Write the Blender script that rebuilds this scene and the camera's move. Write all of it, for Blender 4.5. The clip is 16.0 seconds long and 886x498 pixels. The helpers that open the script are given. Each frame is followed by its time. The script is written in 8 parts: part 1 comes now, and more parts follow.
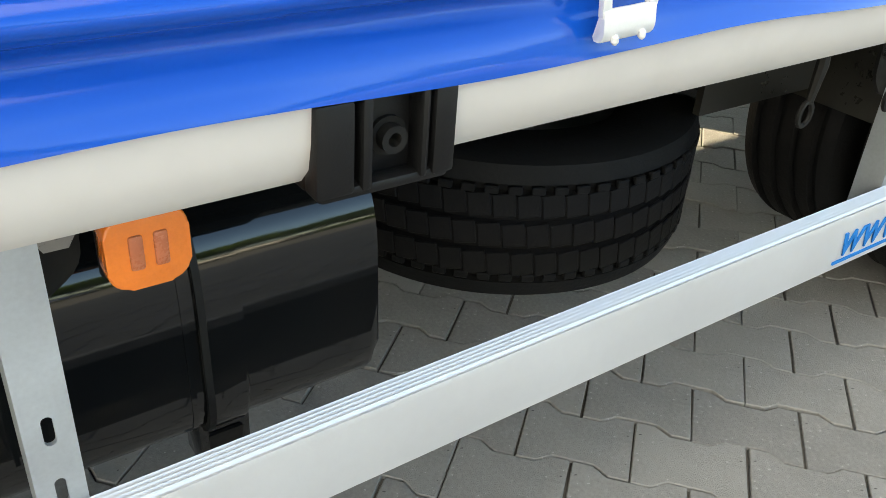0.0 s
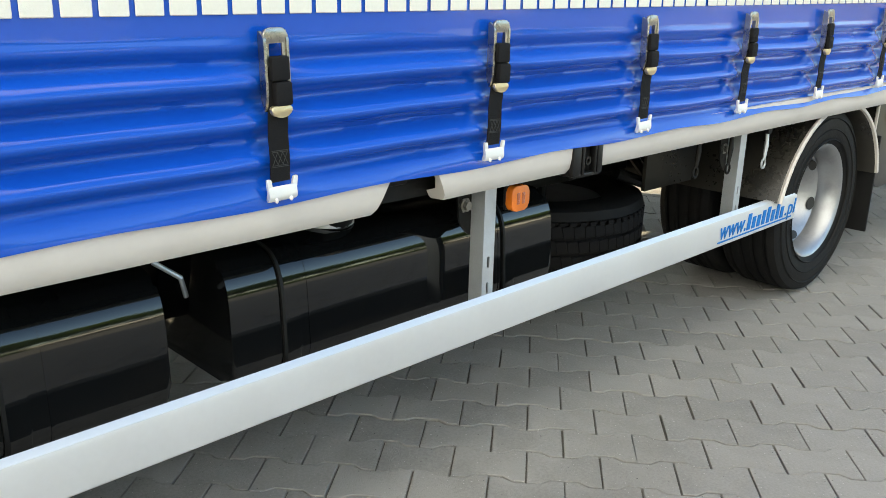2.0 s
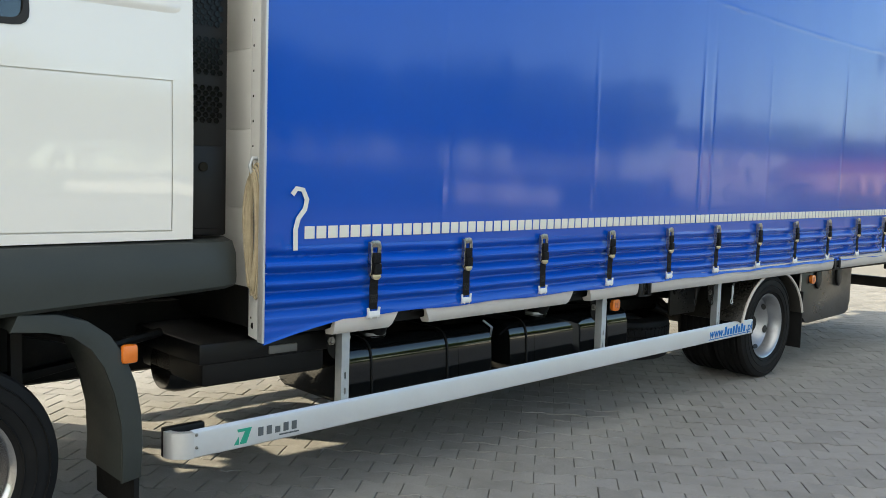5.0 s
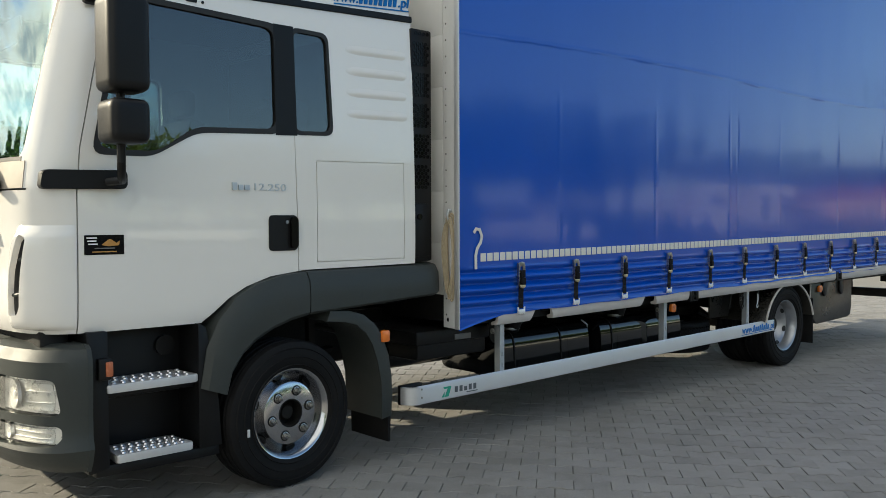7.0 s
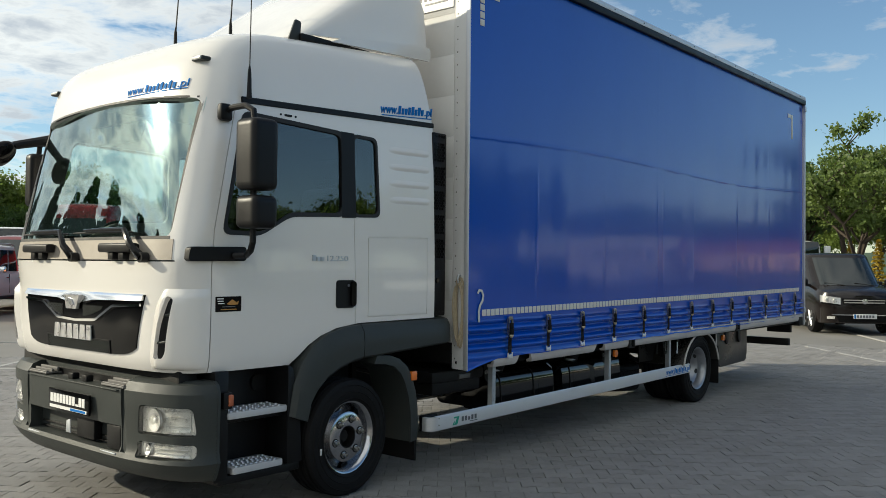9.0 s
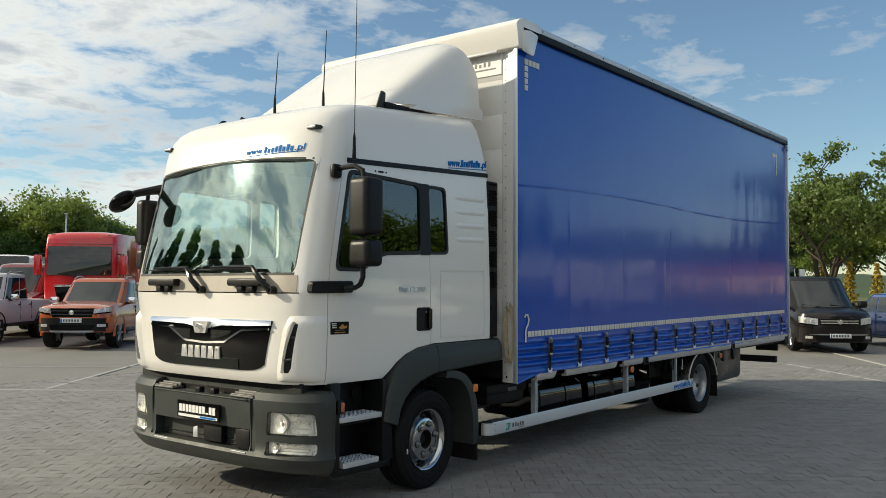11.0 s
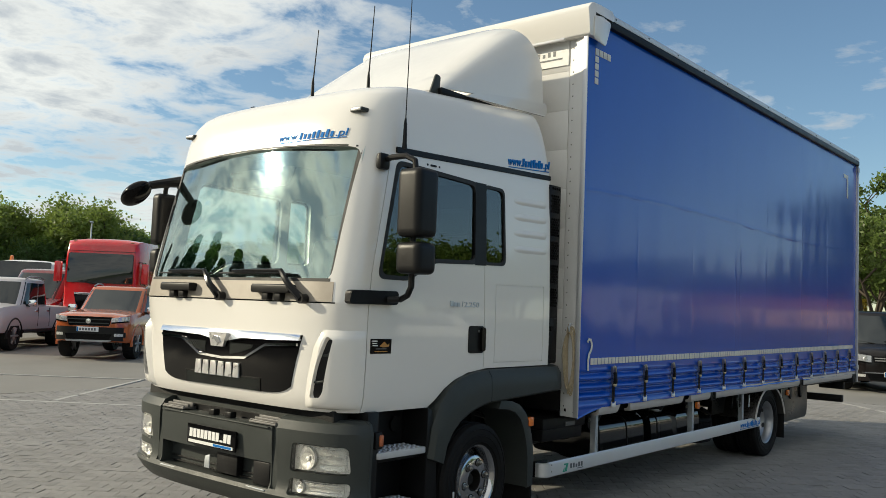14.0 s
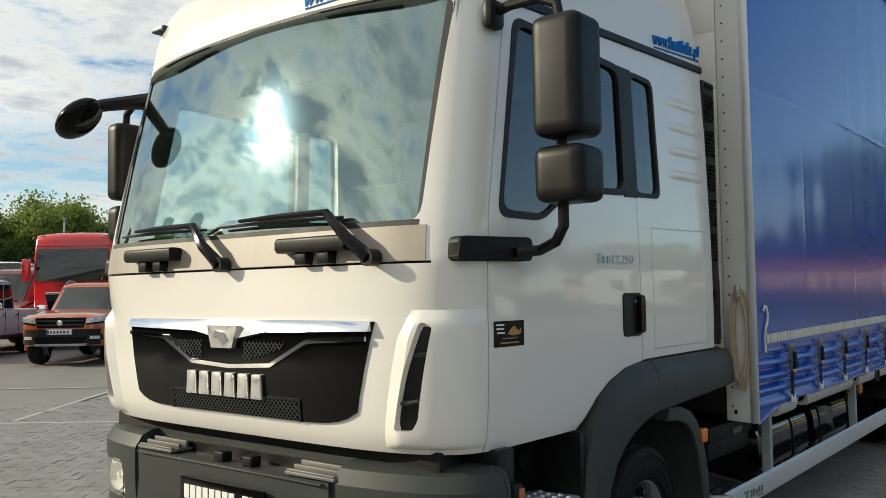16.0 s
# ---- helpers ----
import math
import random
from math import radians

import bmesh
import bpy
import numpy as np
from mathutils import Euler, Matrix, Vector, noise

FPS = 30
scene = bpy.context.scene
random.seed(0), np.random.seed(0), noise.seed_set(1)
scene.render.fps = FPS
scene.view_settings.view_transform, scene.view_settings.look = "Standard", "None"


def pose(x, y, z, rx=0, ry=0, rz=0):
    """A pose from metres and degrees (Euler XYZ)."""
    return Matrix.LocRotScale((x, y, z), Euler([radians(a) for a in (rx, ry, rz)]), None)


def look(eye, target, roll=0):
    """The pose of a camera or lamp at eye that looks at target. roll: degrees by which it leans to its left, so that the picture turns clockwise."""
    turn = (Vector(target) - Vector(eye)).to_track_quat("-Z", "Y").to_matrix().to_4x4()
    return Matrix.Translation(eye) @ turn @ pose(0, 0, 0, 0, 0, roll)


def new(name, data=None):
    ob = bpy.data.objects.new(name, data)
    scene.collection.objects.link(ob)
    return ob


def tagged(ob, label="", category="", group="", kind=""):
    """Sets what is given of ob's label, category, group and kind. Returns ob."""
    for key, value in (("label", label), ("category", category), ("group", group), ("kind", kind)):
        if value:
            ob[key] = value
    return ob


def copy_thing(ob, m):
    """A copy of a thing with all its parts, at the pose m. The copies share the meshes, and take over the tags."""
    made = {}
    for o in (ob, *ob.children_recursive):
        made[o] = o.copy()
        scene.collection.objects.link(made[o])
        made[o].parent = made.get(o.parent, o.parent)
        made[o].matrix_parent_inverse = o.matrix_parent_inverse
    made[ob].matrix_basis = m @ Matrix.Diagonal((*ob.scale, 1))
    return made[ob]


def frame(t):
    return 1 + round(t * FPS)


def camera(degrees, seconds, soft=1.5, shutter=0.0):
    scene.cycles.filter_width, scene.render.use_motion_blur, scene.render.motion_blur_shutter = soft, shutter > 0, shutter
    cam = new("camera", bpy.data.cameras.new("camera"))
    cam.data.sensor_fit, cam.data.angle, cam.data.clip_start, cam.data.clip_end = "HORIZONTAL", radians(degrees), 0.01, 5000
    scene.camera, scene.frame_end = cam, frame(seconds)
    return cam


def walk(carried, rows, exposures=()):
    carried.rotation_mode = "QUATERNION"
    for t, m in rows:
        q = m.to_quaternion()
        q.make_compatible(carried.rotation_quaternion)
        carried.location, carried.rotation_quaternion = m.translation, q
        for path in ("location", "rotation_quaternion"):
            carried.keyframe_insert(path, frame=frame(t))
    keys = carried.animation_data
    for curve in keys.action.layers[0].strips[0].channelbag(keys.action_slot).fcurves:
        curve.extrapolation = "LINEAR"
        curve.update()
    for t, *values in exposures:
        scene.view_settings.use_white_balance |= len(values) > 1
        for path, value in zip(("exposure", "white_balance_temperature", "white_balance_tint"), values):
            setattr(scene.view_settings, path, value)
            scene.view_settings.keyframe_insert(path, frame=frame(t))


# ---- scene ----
cam = camera(54.4, 16.0, soft=0.75)
PATH = [
    (0, (2.26, -0.519, 1.067), (3.287, 0.856, 0.039), 4.2),
    (0.5, (1.928, -0.706, 1.121), (3.09, 0.622, 0.18), 2.6),
    (1, (1.532, -0.868, 1.156), (2.749, 0.469, 0.3), 2.9),
    (1.5, (1.192, -1.117, 1.202), (2.464, 0.247, 0.48), 2.6),
    (2, (0.739, -1.352, 1.232), (2.073, 0.017, 0.644), 1.4),
    (2.5, (0.337, -1.603, 1.265), (1.717, -0.239, 0.779), 0.9),
    (3, (-0.127, -1.889, 1.277), (1.301, -0.542, 0.897), 0.9),
    (3.2, (-0.352, -1.965, 1.299), (1.097, -0.628, 0.966), 0.9),
    (5.3, (-2.074, -3.083, 1.432), (-0.724, -1.615, 1.276), 2.0),
    (5.5, (-2.245, -3.164, 1.44), (-0.899, -1.694, 1.283), 2.1),
    (6, (-2.68, -3.396, 1.461), (-1.349, -1.908, 1.341), 1.6),
    (6.5, (-3.114, -3.64, 1.456), (-1.776, -2.156, 1.382), 0.5),
    (7, (-3.646, -3.804, 1.43), (-2.3, -2.325, 1.359), -0.2),
    (7.5, (-4.045, -3.998, 1.437), (-2.686, -2.533, 1.348), 0.2),
    (8, (-4.485, -3.999, 1.422), (-3.073, -2.585, 1.358), 0.4),
    (8.5, (-4.888, -4.083, 1.517), (-3.437, -2.708, 1.487), 1.0),
    (9, (-5.218, -4.13, 1.562), (-3.693, -2.836, 1.598), 0.6),
    (9.5, (-5.582, -4.002, 1.587), (-4.004, -2.776, 1.67), 0.4),
    (10, (-5.904, -4.056, 1.597), (-4.338, -2.816, 1.687), 0.4),
    (10.2, (-6.053, -4.144, 1.601), (-4.498, -2.89, 1.696), 0.2),
    (12.3, (-6.89, -4.396, 1.615), (-5.318, -3.162, 1.691), 0.45),
    (12.5, (-6.829, -4.388, 1.622), (-5.262, -3.146, 1.692), 0.3),
    (13, (-6.71, -4.285, 1.595), (-5.149, -3.036, 1.656), 1.0),
    (13.5, (-6.335, -3.961, 1.594), (-4.796, -2.688, 1.691), 1.9),
    (14, (-5.955, -3.545, 1.551), (-4.431, -2.258, 1.692), 2.3),
    (14.5, (-5.693, -3.099, 1.533), (-4.151, -1.836, 1.7), 2.0),
    (15, (-5.427, -2.587, 1.523), (-3.872, -1.343, 1.709), 1.3),
    (15.5, (-5.038, -2.112, 1.486), (-3.48, -0.868, 1.659), 0.2),
    (16, (-4.651, -1.599, 1.459), (-3.099, -0.342, 1.562), -0.8),
]
walk(cam, [(t, look(eye, target, roll)) for t, eye, target, roll in PATH],
     [(0, 2.68, 7500, 3), (1, 2.76, 7500, 3), (2, 2.48, 7400, 3), (3, 2.3, 7300, 3), (5.5, 1.53, 6700, 3), (7, 0.95, 6500, 3), (8, 0.58, 5950, 3), (10, 0.28, 6450, 3), (16, 0.28, 6450, 3)])

# ---- light ----
SUN_EL, SUN_AZ = 24.0, 126.5          # degrees; azimuth counter-clockwise from +x
sun_way = Vector((math.cos(radians(SUN_EL)) * math.cos(radians(SUN_AZ)), math.cos(radians(SUN_EL)) * math.sin(radians(SUN_AZ)), math.sin(radians(SUN_EL))))
sun_data = bpy.data.lights.new("sun", "SUN")
sun_data.energy, sun_data.angle, sun_data.color = 4.0, radians(0.6), (1.0, 0.86, 0.66)
sun = new("sun", sun_data)
sun.matrix_world = look(sun_way * 60, (0, 0, 0))

world = bpy.data.worlds.new("sky")
scene.world = world
world.use_nodes = True
wt = world.node_tree
wt.nodes.clear()


def wnode(kind, **inputs):
    n = wt.nodes.new(kind)
    for k, v in inputs.items():
        n.inputs[k.replace("_", " ")].default_value = v
    return n


w_out, w_bg = wnode("ShaderNodeOutputWorld"), wnode("ShaderNodeBackground", Strength=0.103)
w_sky = wnode("ShaderNodeTexSky")
w_sky.sky_type, w_sky.sun_disc = "NISHITA", False
w_sky.sun_elevation, w_sky.sun_rotation = radians(SUN_EL), radians(90 - SUN_AZ)
w_sky.altitude, w_sky.air_density, w_sky.dust_density, w_sky.ozone_density = 100, 1.0, 0.2, 2.2
# broken cloud sheet, seen in perspective: the direction divided by its height
w_co = wnode("ShaderNodeTexCoord")
w_sep = wnode("ShaderNodeSeparateXYZ")
w_up = wt.nodes.new("ShaderNodeMath")
w_up.operation = "MAXIMUM"
w_up.inputs[1].default_value = 0.0
w_add = wt.nodes.new("ShaderNodeMath")
w_add.operation = "ADD"
w_add.inputs[1].default_value = 0.12
w_div = wt.nodes.new("ShaderNodeVectorMath")
w_div.operation = "DIVIDE"
w_cmb = wnode("ShaderNodeCombineXYZ")
w_map = wnode("ShaderNodeMapping")
w_map.inputs["Location"].default_value = (3.1, 0.4, 0.0)
w_n1 = wnode("ShaderNodeTexNoise", Scale=4.6, Detail=13.0, Roughness=0.60, Distortion=0.25)
w_n2 = wnode("ShaderNodeTexNoise", Scale=0.55, Detail=2.0, Roughness=0.5)
w_mul = wt.nodes.new("ShaderNodeMath")
w_mul.operation = "MULTIPLY_ADD"
w_mul.inputs[1].default_value = 1.0     # noise at full weight
w_ramp = wnode("ShaderNodeValToRGB")
w_ramp.color_ramp.elements[0].position, w_ramp.color_ramp.elements[0].color = 0.78, (0, 0, 0, 1)
w_ramp.color_ramp.elements[1].position, w_ramp.color_ramp.elements[1].color = 1.04, (0.92, 0.92, 0.92, 1)
w_tone = wnode("ShaderNodeValToRGB")
w_tone.color_ramp.elements[0].position, w_tone.color_ramp.elements[0].color = 0.42, (8.4, 8.1, 7.7, 1)
w_tone.color_ramp.elements[1].position, w_tone.color_ramp.elements[1].color = 0.66, (4.7, 4.8, 5.1, 1)
w_mix = wt.nodes.new("ShaderNodeMix")
w_mix.data_type = "RGBA"
L = wt.links.new
L(w_co.outputs["Generated"], w_sep.inputs[0])
L(w_sep.outputs["Z"], w_up.inputs[0])
L(w_up.outputs[0], w_add.inputs[0])
for k in "XYZ":
    L(w_add.outputs[0], w_cmb.inputs[k])
L(w_co.outputs["Generated"], w_div.inputs[0])
L(w_cmb.outputs[0], w_div.inputs[1])
L(w_div.outputs[0], w_map.inputs[0])
L(w_map.outputs[0], w_n1.inputs["Vector"])
L(w_map.outputs[0], w_n2.inputs["Vector"])
L(w_n1.outputs[0], w_mul.inputs[0])
w_dot = wt.nodes.new("ShaderNodeVectorMath")
w_dot.operation = "DOT_PRODUCT"
w_dot.inputs[1].default_value = (-0.58, 0.44, 0.0)
w_sum = wt.nodes.new("ShaderNodeMath")
w_sum.operation = "ADD"
L(w_co.outputs["Generated"], w_dot.inputs[0])
w_cap = wt.nodes.new("ShaderNodeMath")
w_cap.operation = "MINIMUM"
w_cap.inputs[1].default_value = 0.0
L(w_dot.outputs["Value"], w_cap.inputs[0])
L(w_cap.outputs[0], w_sum.inputs[0])
L(w_n2.outputs[0], w_sum.inputs[1])
L(w_sum.outputs[0], w_mul.inputs[2])
L(w_mul.outputs[0], w_ramp.inputs[0])
L(w_n1.outputs[0], w_tone.inputs[0])
L(w_ramp.outputs[0], w_mix.inputs["Factor"])
L(w_sky.outputs[0], w_mix.inputs["A"])
# thin cloud is brightest close round the sun
w_near = wt.nodes.new("ShaderNodeVectorMath")
w_near.operation = "DOT_PRODUCT"
w_near.inputs[1].default_value = sun_way
w_pos = wt.nodes.new("ShaderNodeMath")
w_pos.operation = "MAXIMUM"
w_pos.inputs[1].default_value = 0.0
w_pow = wt.nodes.new("ShaderNodeMath")
w_pow.operation = "POWER"
w_pow.inputs[1].default_value = 900.0
w_glow = wt.nodes.new("ShaderNodeMath")
w_glow.operation = "MULTIPLY_ADD"
w_glow.inputs[1].default_value, w_glow.inputs[2].default_value = 9.0, 1.0
w_lit = wt.nodes.new("ShaderNodeVectorMath")
w_lit.operation = "SCALE"
L(w_co.outputs["Generated"], w_near.inputs[0])
L(w_near.outputs["Value"], w_pos.inputs[0])
L(w_pos.outputs[0], w_pow.inputs[0])
L(w_pow.outputs[0], w_glow.inputs[0])
w_rim = wnode("ShaderNodeValToRGB")
w_rim.color_ramp.elements[0].position, w_rim.color_ramp.elements[0].color = 0.43, (12.5, 11.4, 9.6, 1)
w_rim.color_ramp.elements[1].position, w_rim.color_ramp.elements[1].color = 0.60, (3.5, 3.9, 4.2, 1)
w_side = wt.nodes.new("ShaderNodeMath")
w_side.operation = "POWER"
w_side.inputs[1].default_value = 13.0
w_thick = wt.nodes.new("ShaderNodeMix")
w_thick.data_type = "RGBA"
L(w_n1.outputs[0], w_rim.inputs[0])
L(w_pos.outputs[0], w_side.inputs[0])
L(w_side.outputs[0], w_thick.inputs["Factor"])
L(w_tone.outputs[0], w_thick.inputs["A"])
L(w_rim.outputs[0], w_thick.inputs["B"])
L(w_thick.outputs["Result"], w_lit.inputs[0])
L(w_glow.outputs[0], w_lit.inputs["Scale"])
L(w_lit.outputs[0], w_mix.inputs["B"])
L(w_mix.outputs["Result"], w_bg.inputs["Color"])
L(w_bg.outputs[0], w_out.inputs["Surface"])


# ---- materials ----
def mat(name, color, rough=0.5, metal=0.0, vary=0.12, scale=6.0, bump=0.0, bump_scale=60.0, coat=0.0, coat_rough=0.06, spec=0.5, dirt=None, glass=0.0, ior=1.5, emit=0.0, per_object=0.0, rough_vary=0.08, fine=0.5):
    """A surface: base colour varied at two scales, gloss that varies with it, fine relief, and dust or stains on top."""
    m = bpy.data.materials.new(name)
    m.use_nodes = True
    t = m.node_tree
    p = t.nodes["Principled BSDF"]
    p.inputs["Base Color"].default_value = (*color, 1)
    p.inputs["Roughness"].default_value, p.inputs["Metallic"].default_value = rough, metal
    p.inputs["Coat Weight"].default_value, p.inputs["Coat Roughness"].default_value = coat, coat_rough
    p.inputs["Specular IOR Level"].default_value, p.inputs["IOR"].default_value = spec, ior
    p.inputs["Transmission Weight"].default_value = glass
    if emit:
        p.inputs["Emission Color"].default_value, p.inputs["Emission Strength"].default_value = (*color, 1), emit
    co = t.nodes.new("ShaderNodeTexCoord")
    if vary or per_object:
        big, small = t.nodes.new("ShaderNodeTexNoise"), t.nodes.new("ShaderNodeTexNoise")
        big.inputs["Scale"].default_value, big.inputs["Detail"].default_value = scale, 4
        small.inputs["Scale"].default_value, small.inputs["Detail"].default_value = scale * 14, 3
        t.links.new(co.outputs["Object"], big.inputs["Vector"])
        t.links.new(co.outputs["Object"], small.inputs["Vector"])
        add = t.nodes.new("ShaderNodeMath")
        add.operation = "MULTIPLY_ADD"
        add.inputs[1].default_value = fine
        t.links.new(small.outputs[0], add.inputs[0])
        t.links.new(big.outputs[0], add.inputs[2])
        last = add
        if per_object:
            info = t.nodes.new("ShaderNodeObjectInfo")
            geo = t.nodes.new("ShaderNodeNewGeometry")
            both = t.nodes.new("ShaderNodeMath")
            both.operation = "ADD"
            t.links.new(info.outputs["Random"], both.inputs[0])
            t.links.new(geo.outputs["Random Per Island"], both.inputs[1])
            fr = t.nodes.new("ShaderNodeMath")
            fr.operation = "FRACT"
            t.links.new(both.outputs[0], fr.inputs[0])
            own = t.nodes.new("ShaderNodeMath")
            own.operation = "MULTIPLY_ADD"
            own.inputs[1].default_value = per_object
            t.links.new(fr.outputs[0], own.inputs[0])
            t.links.new(add.outputs[0], own.inputs[2])
            last = own
        rng = t.nodes.new("ShaderNodeMapRange")
        rng.inputs["From Min"].default_value, rng.inputs["From Max"].default_value = 0.35, 1.1 + per_object
        rng.inputs["To Min"].default_value, rng.inputs["To Max"].default_value = 1 - vary, 1 + vary
        t.links.new(last.outputs[0], rng.inputs["Value"])
        mul = t.nodes.new("ShaderNodeMix")
        mul.data_type, mul.blend_type = "RGBA", "MULTIPLY"
        mul.inputs["Factor"].default_value = 1
        mul.inputs["A"].default_value = (*color, 1)
        t.links.new(rng.outputs[0], mul.inputs["B"])
        result = mul.outputs["Result"]
        if dirt:
            stain = t.nodes.new("ShaderNodeTexNoise")
            stain.inputs["Scale"].default_value, stain.inputs["Detail"].default_value = dirt[2], 7
            stain.inputs["Roughness"].default_value = 0.65
            t.links.new(co.outputs["Object"], stain.inputs["Vector"])
            cut = t.nodes.new("ShaderNodeMapRange")
            cut.inputs["From Min"].default_value, cut.inputs["From Max"].default_value = 0.5, 0.75
            cut.inputs["To Max"].default_value = dirt[1]
            t.links.new(stain.outputs[0], cut.inputs["Value"])
            over = t.nodes.new("ShaderNodeMix")
            over.data_type = "RGBA"
            over.inputs["B"].default_value = (*dirt[0], 1)
            t.links.new(cut.outputs[0], over.inputs["Factor"])
            t.links.new(result, over.inputs["A"])
            result = over.outputs["Result"]
        t.links.new(result, p.inputs["Base Color"])
        if rough_vary:
            rr = t.nodes.new("ShaderNodeMapRange")
            rr.inputs["From Min"].default_value, rr.inputs["From Max"].default_value = 0.4, 1.0
            rr.inputs["To Min"].default_value, rr.inputs["To Max"].default_value = max(rough - rough_vary, 0.01), rough + rough_vary
            t.links.new(add.outputs[0], rr.inputs["Value"])
            t.links.new(rr.outputs[0], p.inputs["Roughness"])
    if bump:
        bn, bp = t.nodes.new("ShaderNodeTexNoise"), t.nodes.new("ShaderNodeBump")
        bn.inputs["Scale"].default_value, bn.inputs["Detail"].default_value = bump_scale, 4
        bp.inputs["Strength"].default_value, bp.inputs["Distance"].default_value = bump, 0.01
        t.links.new(co.outputs["Object"], bn.inputs["Vector"])
        t.links.new(bn.outputs[0], bp.inputs["Height"])
        t.links.new(bp.outputs[0], p.inputs["Normal"])
    return m


def leafy(name, color, **kw):
    """Leaves: a matt surface that also lets light through."""
    m = mat(name, color, **kw)
    t = m.node_tree
    p, out = t.nodes["Principled BSDF"], t.nodes["Material Output"]
    tr, mix = t.nodes.new("ShaderNodeBsdfTranslucent"), t.nodes.new("ShaderNodeMixShader")
    mix.inputs[0].default_value = 0.48
    base = p.inputs["Base Color"].links[0].from_socket
    t.links.new(base, tr.inputs["Color"])
    t.links.new(p.outputs[0], mix.inputs[1])
    t.links.new(tr.outputs[0], mix.inputs[2])
    t.links.new(mix.outputs[0], out.inputs["Surface"])
    return m


